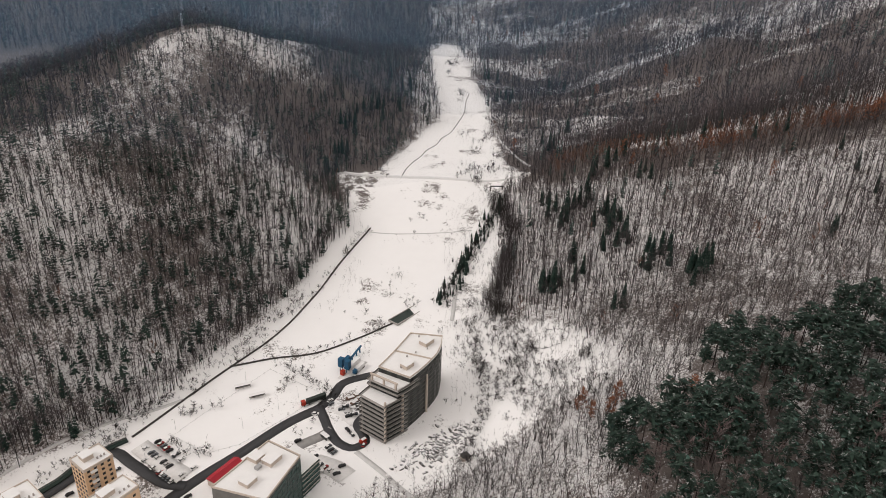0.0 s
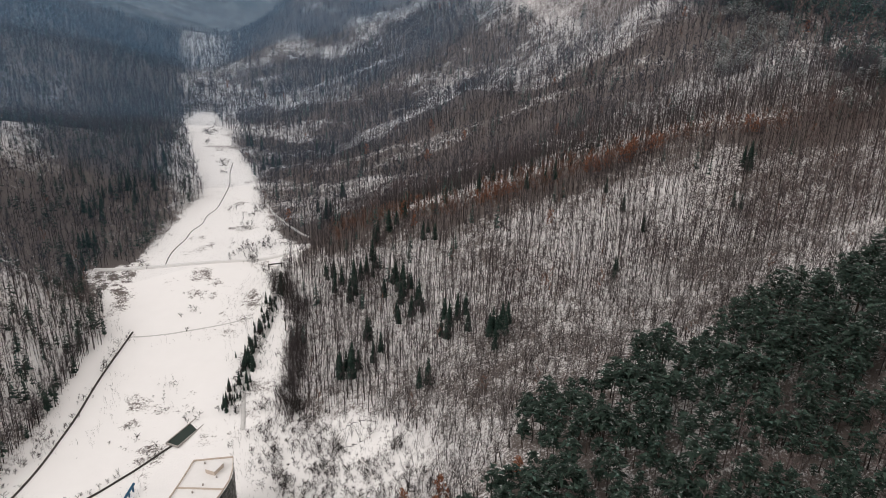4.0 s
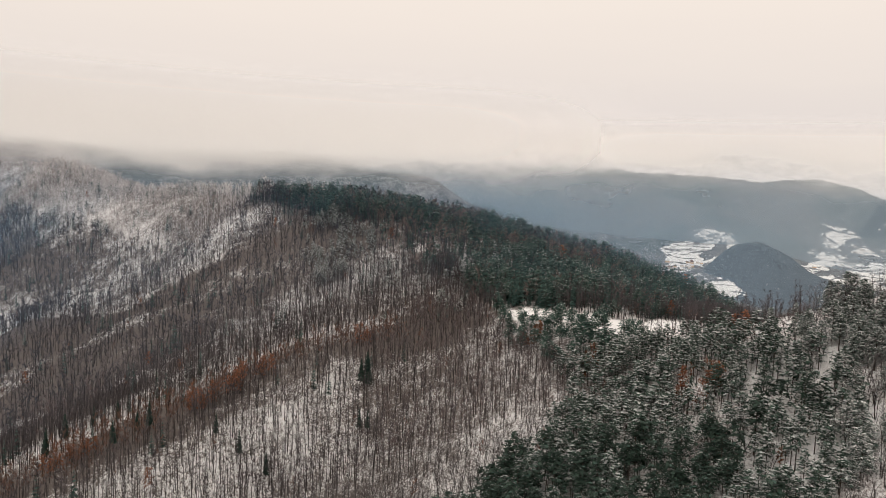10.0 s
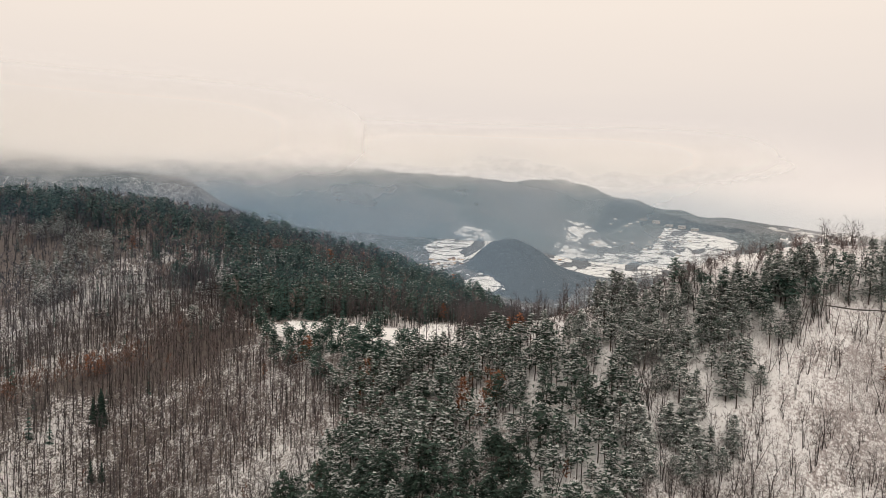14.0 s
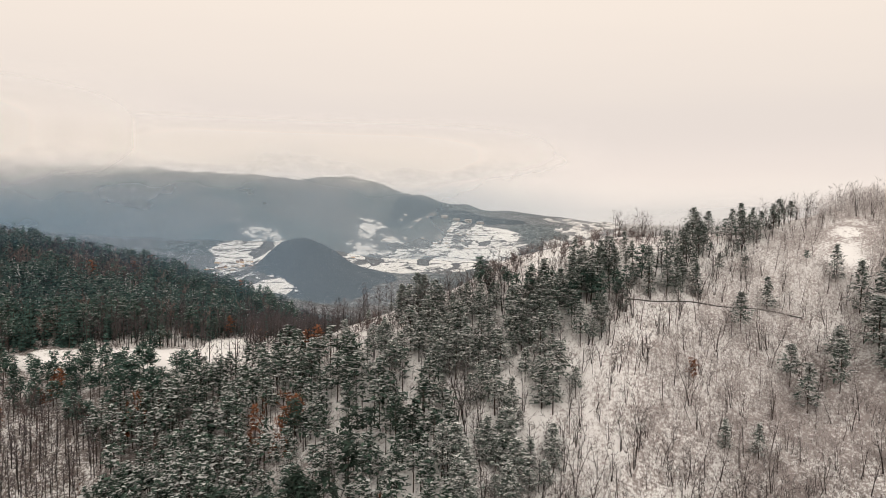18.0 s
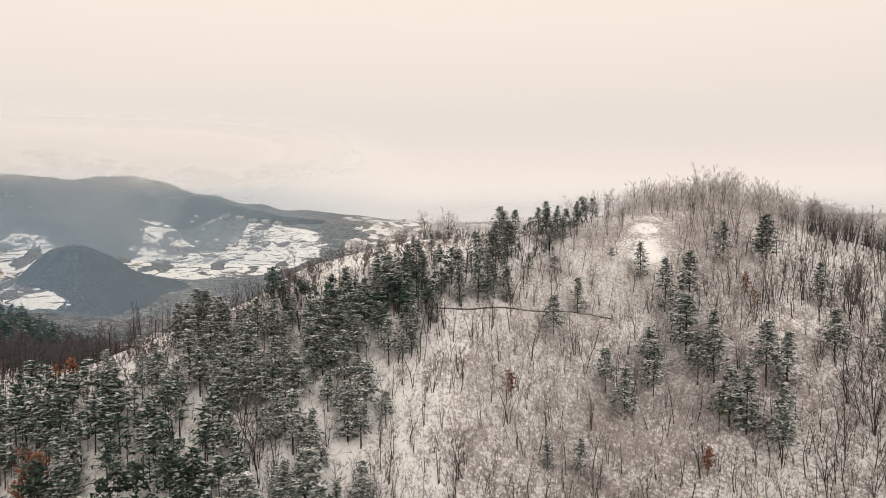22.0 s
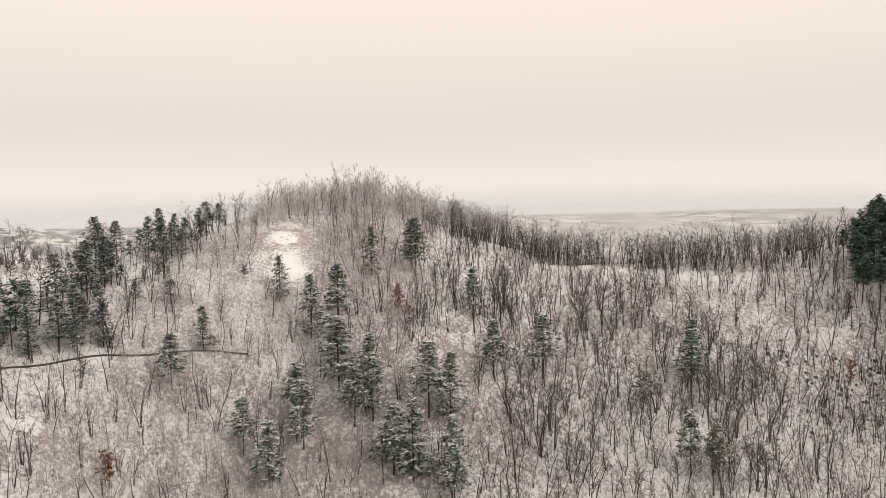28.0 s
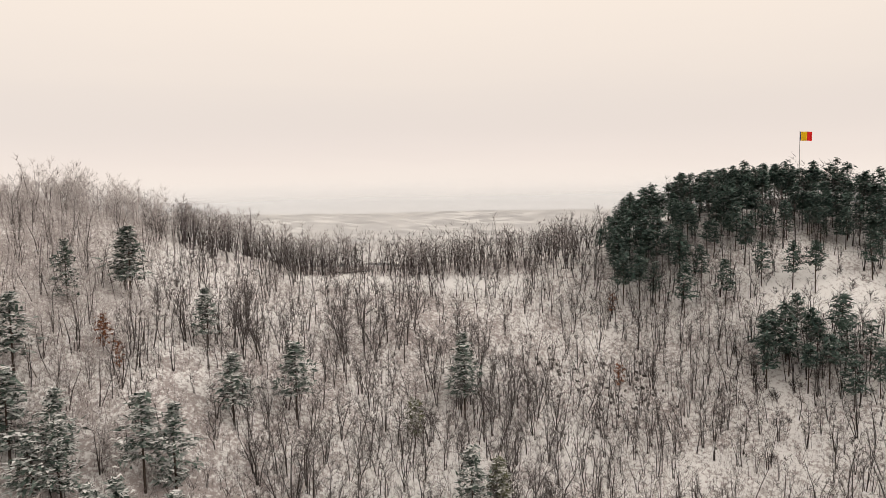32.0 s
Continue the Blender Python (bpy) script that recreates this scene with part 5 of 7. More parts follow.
    m &= ~((x3 < -40) & (y3 < 390)) & ~((x3 > -46) & (x3 < 8) & (y3 > 316) & (y3 < 384))
    wood("scrub", SAPLING, x3[m], y3[m], 0.3 + 0.7 * rs.rand(int(m.sum())) ** 2, [BARK, BARK], "low leafless scrub poking through snow", 17)
    return spots


SPOTS = plant()
bare_grove = Grove("bare_tree", BARE_NEAR, BARK, TWIGS, "dark leafless crooked tree on a snowy slope", "leafless trees of the bowl")
for x, y, k in SPOTS["bare"]:
    bare_grove.tree(x, y, k)
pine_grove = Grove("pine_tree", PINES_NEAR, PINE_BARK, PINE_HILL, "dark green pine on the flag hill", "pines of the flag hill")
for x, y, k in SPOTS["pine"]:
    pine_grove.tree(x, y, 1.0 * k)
snow_grove = Grove("snowy_pine", LADEN, PINE_BARK, PINE_SNOW, "green pine with snow on its boughs", "snowy pines of the bowl")
for x, y, k in SPOTS["snowy"]:
    snow_grove.tree(x, y, 1.05 * k)
UPPER_PINES = [(465, 109), (480, 95), (480, 81), (490, 80), (508, 80), (409, 75), (486, 72), (407, 63), (516, 59), (468, 55), (534, 51), (501, 45), (439, 42), (556, 42), (533, 42), (480, 40), (426, 39), (573, 28), (431, 25), (440, 23), (503, 15), (428, 8), (490, 6)]
LOWER_PINES = [(442, 6), (409, 5), (450, 5), (467, 4), (426, 2), (404, 1), (433, -1), (391, -5), (466, -7), (397, -9), (418, -15), (415, -22), (486, -34), (502, -39), (422, -47), (486, -56), (492, -58), (453, -62), (416, -66), (357, -74), (386, -115), (393, -125)]
for k, (x, y) in enumerate(UPPER_PINES + LOWER_PINES):
    if x <= 495:
        snow_grove.tree(x, y, (0.95 if y > 60 else 1.25 if k < len(UPPER_PINES) else 1.5) + 0.1 * (k * 3 % 5))
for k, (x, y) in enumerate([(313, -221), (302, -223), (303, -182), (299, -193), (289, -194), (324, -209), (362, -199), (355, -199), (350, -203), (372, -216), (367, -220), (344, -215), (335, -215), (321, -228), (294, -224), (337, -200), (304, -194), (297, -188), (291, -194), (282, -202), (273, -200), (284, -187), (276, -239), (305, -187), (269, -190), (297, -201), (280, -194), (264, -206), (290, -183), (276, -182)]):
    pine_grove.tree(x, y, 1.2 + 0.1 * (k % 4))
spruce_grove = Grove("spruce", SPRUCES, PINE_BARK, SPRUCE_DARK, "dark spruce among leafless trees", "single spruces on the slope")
rs = np.random.RandomState(77)
slope_spruces = [(150, 455, 7, 9), (168, 430, 7, 9), (126, 494, 6, 10), (98, 556, 4, 8), (86, 585, 3, 6), (85, 455, 6, 9), (72, 458, 4, 4), (118, 412, 2, 3), (358, 456, 2, 2), (292, 499, 1, 1), (289, 519, 1, 1), (294, 474, 1, 1), (253, 437, 2, 3), (382, 487, 3, 3), (117, 513, 2, 6), (138, 531, 3, 8), (97, 482, 2, 5), (160, 415, 2, 4), (111, 559, 3, 6), (200, 600, 4, 20), (250, 585, 4, 20), (134, 606, 6, 8), (150, 608, 4, 8), (166, 566, 3, 8)]
valley_spruces = [(100, 705, 3, 6), (112, 738, 3, 7), (78, 912, 5, 9), (152, 930, 4, 10), (62, 1000, 4, 8), (-72, 830, 5, 8), (-88, 795, 5, 8), (-102, 755, 5, 9), (-104, 690, 5, 6), (-108, 650, 5, 5), (-62, 905, 4, 8), (118, 566, 5, 7), (124, 530, 6, 7)]
for cx, cy, n, wide in slope_spruces + valley_spruces:
    for k in range(n):
        spruce_grove.tree(cx + rs.randn() * wide, cy + rs.randn() * wide, 0.95 + 0.6 * rs.rand())
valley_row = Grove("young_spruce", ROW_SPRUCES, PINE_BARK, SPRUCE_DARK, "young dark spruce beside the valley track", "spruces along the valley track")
for k in range(120):
    u = k / 119
    valley_row.tree(-2 + 54 * u + rs.randn() * 3.0 + 3 * math.sin(9 * u), 462 + 160 * u + rs.randn() * 4, 0.25 + 0.55 * rs.rand() ** 2)
for k in range(60):
    x, y = 20 + 85 * rs.rand(), 255 + 165 * rs.rand()
    if inside(x, y, SCRUB) and not (x < 48 and 300 < y < 390):
        bare_grove.tree(x, y, 0.5 + 0.4 * rs.rand())
SHOULDER_PINES = [(491, 165), (482, 159), (483, 152), (477, 145), (477, 137), (468, 132), (472, 125), (465, 119), (474, 111), (477, 106), (491, 97), (498, 178)]
rim_grove = Grove("broad_pine", RIM_PINES, PINE_BARK, PINE_GREEN, "broad dark green pine beside the snowy shoulder", "broad pines of the shoulder")
for k, (x, y) in enumerate(UPPER_PINES + LOWER_PINES):
    if x > 495:
        rim_grove.tree(x, y, 0.58 + 0.05 * (k % 4))
for k, (x, y) in enumerate(SHOULDER_PINES):
    rim_grove.tree(x, y, 0.95 + 0.12 * (k % 4))
    rim_grove.tree(x - 7, y + 5 - 3 * (k % 3), 0.85 + 0.1 * (k % 3))
    rim_grove.tree(x + 6, y + 8 - 4 * (k % 3), 0.8 + 0.1 * (k % 2))
yellow_grove = Grove("yellowing_pine", PINES_NEAR, PINE_BARK, PINE_YELLOW, "yellow-green thinning pine among bare trees", "yellowing pines of the bowl")
for x, y in [(387, -88), (351, -80), (354, -83), (409, 9)]:
    yellow_grove.tree(x, y, 1.1)
oak_grove = Grove("russet_oak", OAKS, BARK, OAK_LEAVES, "russet oak still holding its leaves", "russet oaks")
for x, y in [(350, -164), (364, -192), (458, -29), (461, -31), (435, 82), (399, 18), (450, -29), (436, 83), (398, 19), (423, 263), (435, 272), (421, 256), (496, 285), (381, 206)]:
    oak_grove.tree(x, y, 0.8)


# ---- tinted sheets standing in for low cloud and distance haze ----
def haze_tint(name, tint, base, full, top, gone, most, veil, ends):
    """See-through sheet coloured as haze: a veil below, thickening to cloud from base to full, thinning out again from
    top to gone.
    """
    k = Mat(name)
    t = k.t
    t.nodes.clear()
    p = k.pos()
    xyz = k.add("ShaderNodeSeparateXYZ", [(0, p)]).outputs
    z = xyz[2]
    ang = k.math("ARCTAN2", k.math("ADD", xyz[0], -150.0), k.math("ADD", xyz[1], -80.0))
    side = k.math("MULTIPLY", k.step(ang, radians(ends[0]), radians(ends[0] + 18)), k.step(ang, radians(ends[1]), radians(ends[1] - 18)))
    flat = k.add("ShaderNodeMapping", [(0, p)])
    flat.inputs["Scale"].default_value = (1.0, 1.0, 2.4)
    drift = k.noise(0.0022, 5, 0.55, flat.outputs[0])
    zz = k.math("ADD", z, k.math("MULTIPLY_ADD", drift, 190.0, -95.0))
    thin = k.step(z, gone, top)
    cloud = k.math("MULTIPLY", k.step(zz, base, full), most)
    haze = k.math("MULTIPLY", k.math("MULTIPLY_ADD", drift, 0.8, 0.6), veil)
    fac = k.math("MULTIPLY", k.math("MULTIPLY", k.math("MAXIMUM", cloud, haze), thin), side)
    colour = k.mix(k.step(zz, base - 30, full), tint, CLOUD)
    up, down = k.add("ShaderNodeCombineXYZ", Z=1.0).outputs[0], k.add("ShaderNodeCombineXYZ", Z=-1.0).outputs[0]
    # normals point up and down, so the upright sheet takes light from the sky
    front = k.add("ShaderNodeBsdfDiffuse", [("Color", colour), ("Normal", up)])
    back = k.add("ShaderNodeBsdfTranslucent", [("Color", colour), ("Normal", down)])
    both = k.add("ShaderNodeAddShader", [(0, front.outputs[0]), (1, back.outputs[0])])
    mixer = k.add("ShaderNodeMixShader", [(0, fac), (1, k.add("ShaderNodeBsdfTransparent").outputs[0]), (2, both.outputs[0])])
    t.links.new(mixer.outputs[0], k.add("ShaderNodeOutputMaterial").inputs[0])
    return k.mat


def haze_sheet(radius, start, end, top, mat):
    n = 60
    ang = np.radians(np.linspace(start, end, n))
    x, y = 150 + radius * np.sin(ang), 80 + radius * np.cos(ang)
    rows = np.linspace(-60, top, 14)
    v = np.concatenate([np.stack([x, y, np.full(n, z)], 1) for z in rows])
    i = np.arange(n - 1)[None, :] + n * np.arange(len(rows) - 1)[:, None]
    q = np.stack([i, i + 1, i + n + 1, i + n], 2).reshape(-1, 4)
    ob = tagged(new("haze_sheet", raw_mesh("haze_sheet", v, q, [mat], None, True)), "tinted see-through sheet standing in for distant haze and low cloud", "mist", kind="structure")
    ob.visible_shadow = False
    return ob


# sheet colours: cloud white, and the blue and grey of distance haze
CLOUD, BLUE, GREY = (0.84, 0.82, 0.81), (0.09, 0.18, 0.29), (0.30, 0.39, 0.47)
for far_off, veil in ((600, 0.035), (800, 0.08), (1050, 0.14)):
    haze_sheet(far_off, -60, 74, 330, haze_tint("valley_haze", BLUE, 900, 1000, 220, 330, 0.0, veil, (-60, 74)))
haze_sheet(1400, -60, 62, 500, haze_tint("hill_mist", BLUE, 255, 345, 400, 500, 0.85, 0.24, (-60, 62)))
haze_sheet(1790, -60, 94, 480, haze_tint("hill_cloud", GREY, 285, 390, 390, 480, 0.93, 0.26, (-60, 94)))
haze_sheet(3000, -60, 96, 530, haze_tint("far_cloud", GREY, 310, 430, 420, 530, 0.9, 0.32, (-60, 96)))
haze_sheet(2750, 88, 190, 330, haze_tint("plain_haze", (0.74, 0.73, 0.73), 900, 1000, 150, 330, 0.0, 0.5, (88, 190)))

# ---- the built-up valley mouth ----
CONCRETE = plain("grey_concrete", (0.36, 0.34, 0.32), 0.85)
PALE_RENDER = plain("cream_render", (0.56, 0.485, 0.42), 0.85, 0, 0.08, 0.6)
ROOF_SNOW = plain("roof_snow", (0.82, 0.81, 0.80), 0.8, 0, 0.06, 0.4)
ASPHALT = plain("wet_asphalt", (0.050, 0.050, 0.053), 0.55, 0, 0.35, 0.25)
SLUSH = plain("grey_slush", (0.30, 0.29, 0.28), 0.7, 0, 0.35, 0.3)
TRODDEN = plain("trodden_snow", (0.62, 0.61, 0.60), 0.8, 0, 0.2, 0.3)
WORN_SNOW = plain("rutted_snow", (0.76, 0.745, 0.73), 0.8, 0, 0.22, 0.45)
DARK_GLASS = plain("dark_window_glass", (0.035, 0.036, 0.036), 0.25, 0.0, 0.4, 0.4)
GREEN_GLASS = plain("green_curtain_glass", (0.018, 0.055, 0.048), 0.18, 0.1, 0.5, 0.3)
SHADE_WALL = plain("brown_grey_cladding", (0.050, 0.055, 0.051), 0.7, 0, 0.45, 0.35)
BAND = plain("dark_floor_band", (0.16, 0.155, 0.145), 0.75, 0, 0.3, 0.4)
PEACH_RENDER = plain("peach_render", (0.66, 0.47, 0.31), 0.85, 0, 0.08, 0.6)
RED_ROOF = plain("red_sheet_roof", (0.40, 0.022, 0.036), 0.5)
BLUE_PAINT = plain("blue_machine_paint", (0.012, 0.085, 0.17), 0.45)
RED_PAINT = plain("red_cab_paint", (0.42, 0.045, 0.025), 0.45)
GREEN_PAINT = plain("dark_green_trailer", (0.035, 0.045, 0.040), 0.6)
DARK_STONE = plain("wet_dark_stone", (0.060, 0.056, 0.052), 0.8, 0, 0.4, 0.8)
POND_WATER = plain("green_pond_water", (0.016, 0.030, 0.024), 0.12, 0, 0.2, 0.2)
RUBBER = plain("black_rubber", (0.02, 0.02, 0.02), 0.8)
CAR_PAINTS = [plain("car_paint", c, 0.35, 0.1, 0.05) for c in ((0.02, 0.02, 0.022), (0.05, 0.055, 0.06), (0.62, 0.61, 0.60), (0.28, 0.03, 0.03), (0.12, 0.13, 0.14), (0.72, 0.71, 0.70))]
TILE_BROWN = plain("weathered_planks", (0.16, 0.10, 0.075), 0.85, 0, 0.35, 1.0)
STEEL = plain("galvanised_steel", (0.42, 0.42, 0.42), 0.45, 0.6)


def prism(pts, z0, z1, bm=None):
    """An upright block over a plan outline."""
    bm = bm or bmesh.new()
    lo, hi = [bm.verts.new((x, y, z0)) for x, y in pts], [bm.verts.new((x, y, z1)) for x, y in pts]
    n = len(pts)
    for i in range(n):
        bm.faces.new((lo[i], lo[(i + 1) % n], hi[(i + 1) % n], hi[i]))
    bm.faces.new(hi)
    bm.faces.new(lo[::-1])
    bmesh.ops.recalc_face_normals(bm, faces=bm.faces)
    return bm


def block(cx, cy, z0, lx, ly, lz, turn=0.0, bm=None):
    c, s = math.cos(turn), math.sin(turn)
    return prism([(cx + c * a - s * b, cy + s * a + c * b) for a, b in ((-lx / 2, -ly / 2), (lx / 2, -ly / 2), (lx / 2, ly / 2), (-lx / 2, ly / 2))], z0, z0 + lz, bm)


def thing(name, x, y, z, label, category, group="", turn=0.0):
    ob = new(name)
    ob.empty_display_size = 1.0
    ob.matrix_world = pose(x, y, z, 0, 0, math.degrees(turn))
    return tagged(ob, label, category, group)


def smooth_line(pts, n):
    """A soft curve through points, n stations."""
    p = np.array(pts, float)
    s = np.concatenate([[0], np.cumsum(np.linalg.norm(np.diff(p, axis=0), axis=1))])
    u = np.linspace(0, s[-1], n)
    m = np.gradient(p, s, axis=0)
    k = np.clip(np.searchsorted(s, u) - 1, 0, len(s) - 2)
    h = (s[k + 1] - s[k])[:, None]
    t = ((u - s[k])[:, None]) / h
    return (2 * t**3 - 3 * t**2 + 1) * p[k] + (t**3 - 2 * t**2 + t) * h * m[k] + (-2 * t**3 + 3 * t**2) * p[k + 1] + (t**3 - t**2) * h * m[k + 1]


def ribbon(name, pts, width, mat, lift, label, category, raised=0.0, n=None):
    """A strip laid on the ground along a line; raised gives it upright sides."""
    line = smooth_line(pts, n or max(12, int(sum(math.dist(a, b) for a, b in zip(pts, pts[1:])) / 3)))
    d = np.gradient(line, axis=0)
    d /= np.linalg.norm(d, axis=1)[:, None]
    side = np.stack([d[:, 1], -d[:, 0]], 1) * np.asarray(width)[..., None] / 2
    l, r = line - side, line + side
    zc = np.maximum(np.maximum(at(l[:, 0], l[:, 1]), at(r[:, 0], r[:, 1])), at(line[:, 0], line[:, 1])) + lift
    v = np.concatenate([np.c_[l, zc + raised], np.c_[r, zc + raised], np.c_[l, zc - 0.8], np.c_[r, zc - 0.8]])
    k = len(line)
    i = np.arange(k - 1)
    q = np.concatenate([np.stack([i, i + k, i + k + 1, i + 1], 1), np.stack([i + 2 * k, i, i + 1, i + 2 * k + 1], 1), np.stack([i + k, i + 3 * k, i + 3 * k + 1, i + k + 1], 1)])
    return tagged(new(name, raw_mesh(name, v, q, [mat])), label, category, kind="structure")


# roads, canal and walls
ribbon("road", [(-215, 262), (-190, 296), (-177, 311), (-166, 305), (-154, 298), (-142, 292), (-132, 291)], 6.2, ASPHALT, 0.14, "dark wet asphalt road between snowy verges", "road")
ribbon("road", [(-150, 262), (-136, 284), (-126, 296), (-107, 315), (-84, 340), (-70, 351)], 7.0, ASPHALT, 0.10, "dark wet asphalt road curving past the sports field", "road")
ribbon("road", [(-72, 349), (-64, 362), (-60, 374), (-47, 381), (-38, 384)], 6.2, ASPHALT, 0.17, "dark wet asphalt lane leading to the building site", "road")
ribbon("road", [(-71, 352), (-66, 341), (-61, 330), (-54, 320), (-46, 316), (-40, 320), (-42, 328), (-46, 336), (-43, 344)], 5.6, ASPHALT, 0.20, "dark wet asphalt turning loop before the tower", "road")
ribbon("road", [(-60, 332), (-66, 326), (-72, 322), (-77, 318)], 7.0, SLUSH, 0.12, "slushy drive behind the office block", "road")
ribbon("track", [(-44, 313), (-30, 298), (-20, 287), (-8, 276), (10, 262)], 3.2, TRODDEN, 0.08, "snowy track with grey wheel ruts", "road")
ribbon("canal", [(-172, 322), (-166, 331), (-134, 385), (-114, 418), (-93, 474), (-82, 514), (-63, 572)], 1.05, DARK_STONE, 0.22, "dark stone-lined stream canal along the wood", "canal", 0.25)
ribbon("brook", [(-212, 272), (-204, 284), (-199, 290), (-194, 299), (-188, 306), (-181, 314), (-174, 320)], 4.2, POND_WATER, 0.1, "dark brook running between snowy stone banks", "brook")
ribbon("path", [(-230, 284), (-216, 301), (-206, 312), (-194, 323), (-181, 333), (-167, 342), (-153, 353)], 2.0, TRODDEN, 0.12, "snowy footpath along the foot of the wood", "path")
ribbon("stone_wall", [(-134, 386), (-110, 397), (-81, 405), (-60, 419), (-33, 440)], 0.7, DARK_STONE, 0.2, "dark retaining wall across the snowy field", "wall", 0.7)
ribbon("stream_ditch", [(-42, 664), (-39, 680), (-33, 700), (-26, 718), (-21, 738), (-11, 758), (-6, 780), (3, 798), (9, 822), (14, 846), (20, 878), (22, 915), (27, 955)], 0.8, DARK_STONE, 0.05, "dark stream ditch winding through snow", "ditch", 0.1)
ribbon("dam_crest", [(-97, 660), (-60, 661), (0, 661), (45, 663), (82, 672)], 3.0, ROOF_SNOW, 0.1, "snow-covered crest of the earth dam", "dam", 1.3)
ribbon("dam_foot", [(-68, 566), (-40, 566), (0, 570), (24, 575)], 1.0, TRODDEN, 0.05, "low toe wall of the earth dam", "dam", 0.2)
ribbon("track", [(8, 440), (14, 500), (36, 560), (44, 620), (60, 668)], 3.0, TRODDEN, 0.06, "trodden snowy track up the valley", "road")
ribbon("track", [(48, 900), (52, 820), (64, 740), (84, 690)], 2.6, TRODDEN, 0.06, "snowy forest road along the slope", "road")


ribbon("car_park", [(-166, 317), (-150, 307), (-134, 297)], 11.0, WORN_SNOW, 0.05, "car park of rutted grey snow", "car park")
ribbon("yard", [(-60, 352), (-54, 346), (-47, 338)], 9.0, WORN_SNOW, 0.06, "rutted snowy yard before the tower", "yard")
ribbon("yard", [(-66, 306), (-54, 300), (-46, 293)], 12.0, WORN_SNOW, 0.05, "rutted snowy parking behind the office block", "yard")
ribbon("yard", [(-60, 378), (-56, 388), (-50, 398)], 8.0, WORN_SNOW, 0.05, "muddy snow round the concrete plant", "yard")


def field_fence(corners):
    """A low wire fence: posts with one rail between them."""
    x0, y0 = corners[0]
    ob = thing("field_fence", x0, y0, 0, "low wire fence with thin posts round the sports field", "fence")
    for (ax, ay), (bx, by) in zip(corners, corners[1:]):
        n = int(math.dist((ax, ay), (bx, by)) / 5)
        for k in range(n):
            x, y = ax + (bx - ax) * k / n, ay + (by - ay) * k / n
            part("post", block(x - x0, y - y0, float(at(x, y)) - 0.2, 0.12, 0.12, 1.5), STEEL, ob)
            mx, my = ax + (bx - ax) * (k + 0.5) / n, ay + (by - ay) * (k + 0.5) / n
            part("rail", block(mx - x0, my - y0, float(at(mx, my)) + 0.8, math.dist((ax, ay), (bx, by)) / n, 0.06, 0.1, math.atan2(by - ay, bx - ax)), STEEL, ob)


field_fence([(-150, 325), (-108, 386), (-72, 364), (-84, 346), (-110, 320), (-127, 313), (-150, 325)])

basin = thing("round_basin", 70, 397, float(at(70, 397)), "snow-filled round basin inside a dark wire fence", "basin")
for k in range(20):
    a, q = 6.2832 * k / 20, 6.2832 * (k + 1) / 20
    x, y = 12 * math.cos(a), 9 * math.sin(a)
    part("post", block(x, y, float(at(70 + x, 397 + y)) - float(at(70, 397)) - 0.3, 0.12, 0.12, 1.6), DARK_STONE, basin)
    mx, my = (x + 12 * math.cos(q)) / 2, (y + 9 * math.sin(q)) / 2
    part("rail", block(mx, my, float(at(70 + mx, 397 + my)) - float(at(70, 397)) + 0.3, math.dist((x, y), (12 * math.cos(q), 9 * math.sin(q))), 0.1, 0.25, math.atan2(9 * math.sin(q) - y, 12 * math.cos(q) - x)), DARK_STONE, basin)

pond = thing("settling_pond", -25, 450, float(at(-25, 450)), "small dark green pond in a concrete rim", "pond", turn=0.9)
part("water", block(0, 0, 0.1, 26, 8, 0.35), POND_WATER, pond)
for a, b, lx, ly in ((0, 4.3, 27, 0.6), (0, -4.3, 27, 0.6), (13.3, 0, 0.6, 8), (-13.3, 0, 0.6, 8)):
    part("rim", block(a, b, -0.3, lx, ly, 1.2), CONCRETE, pond)


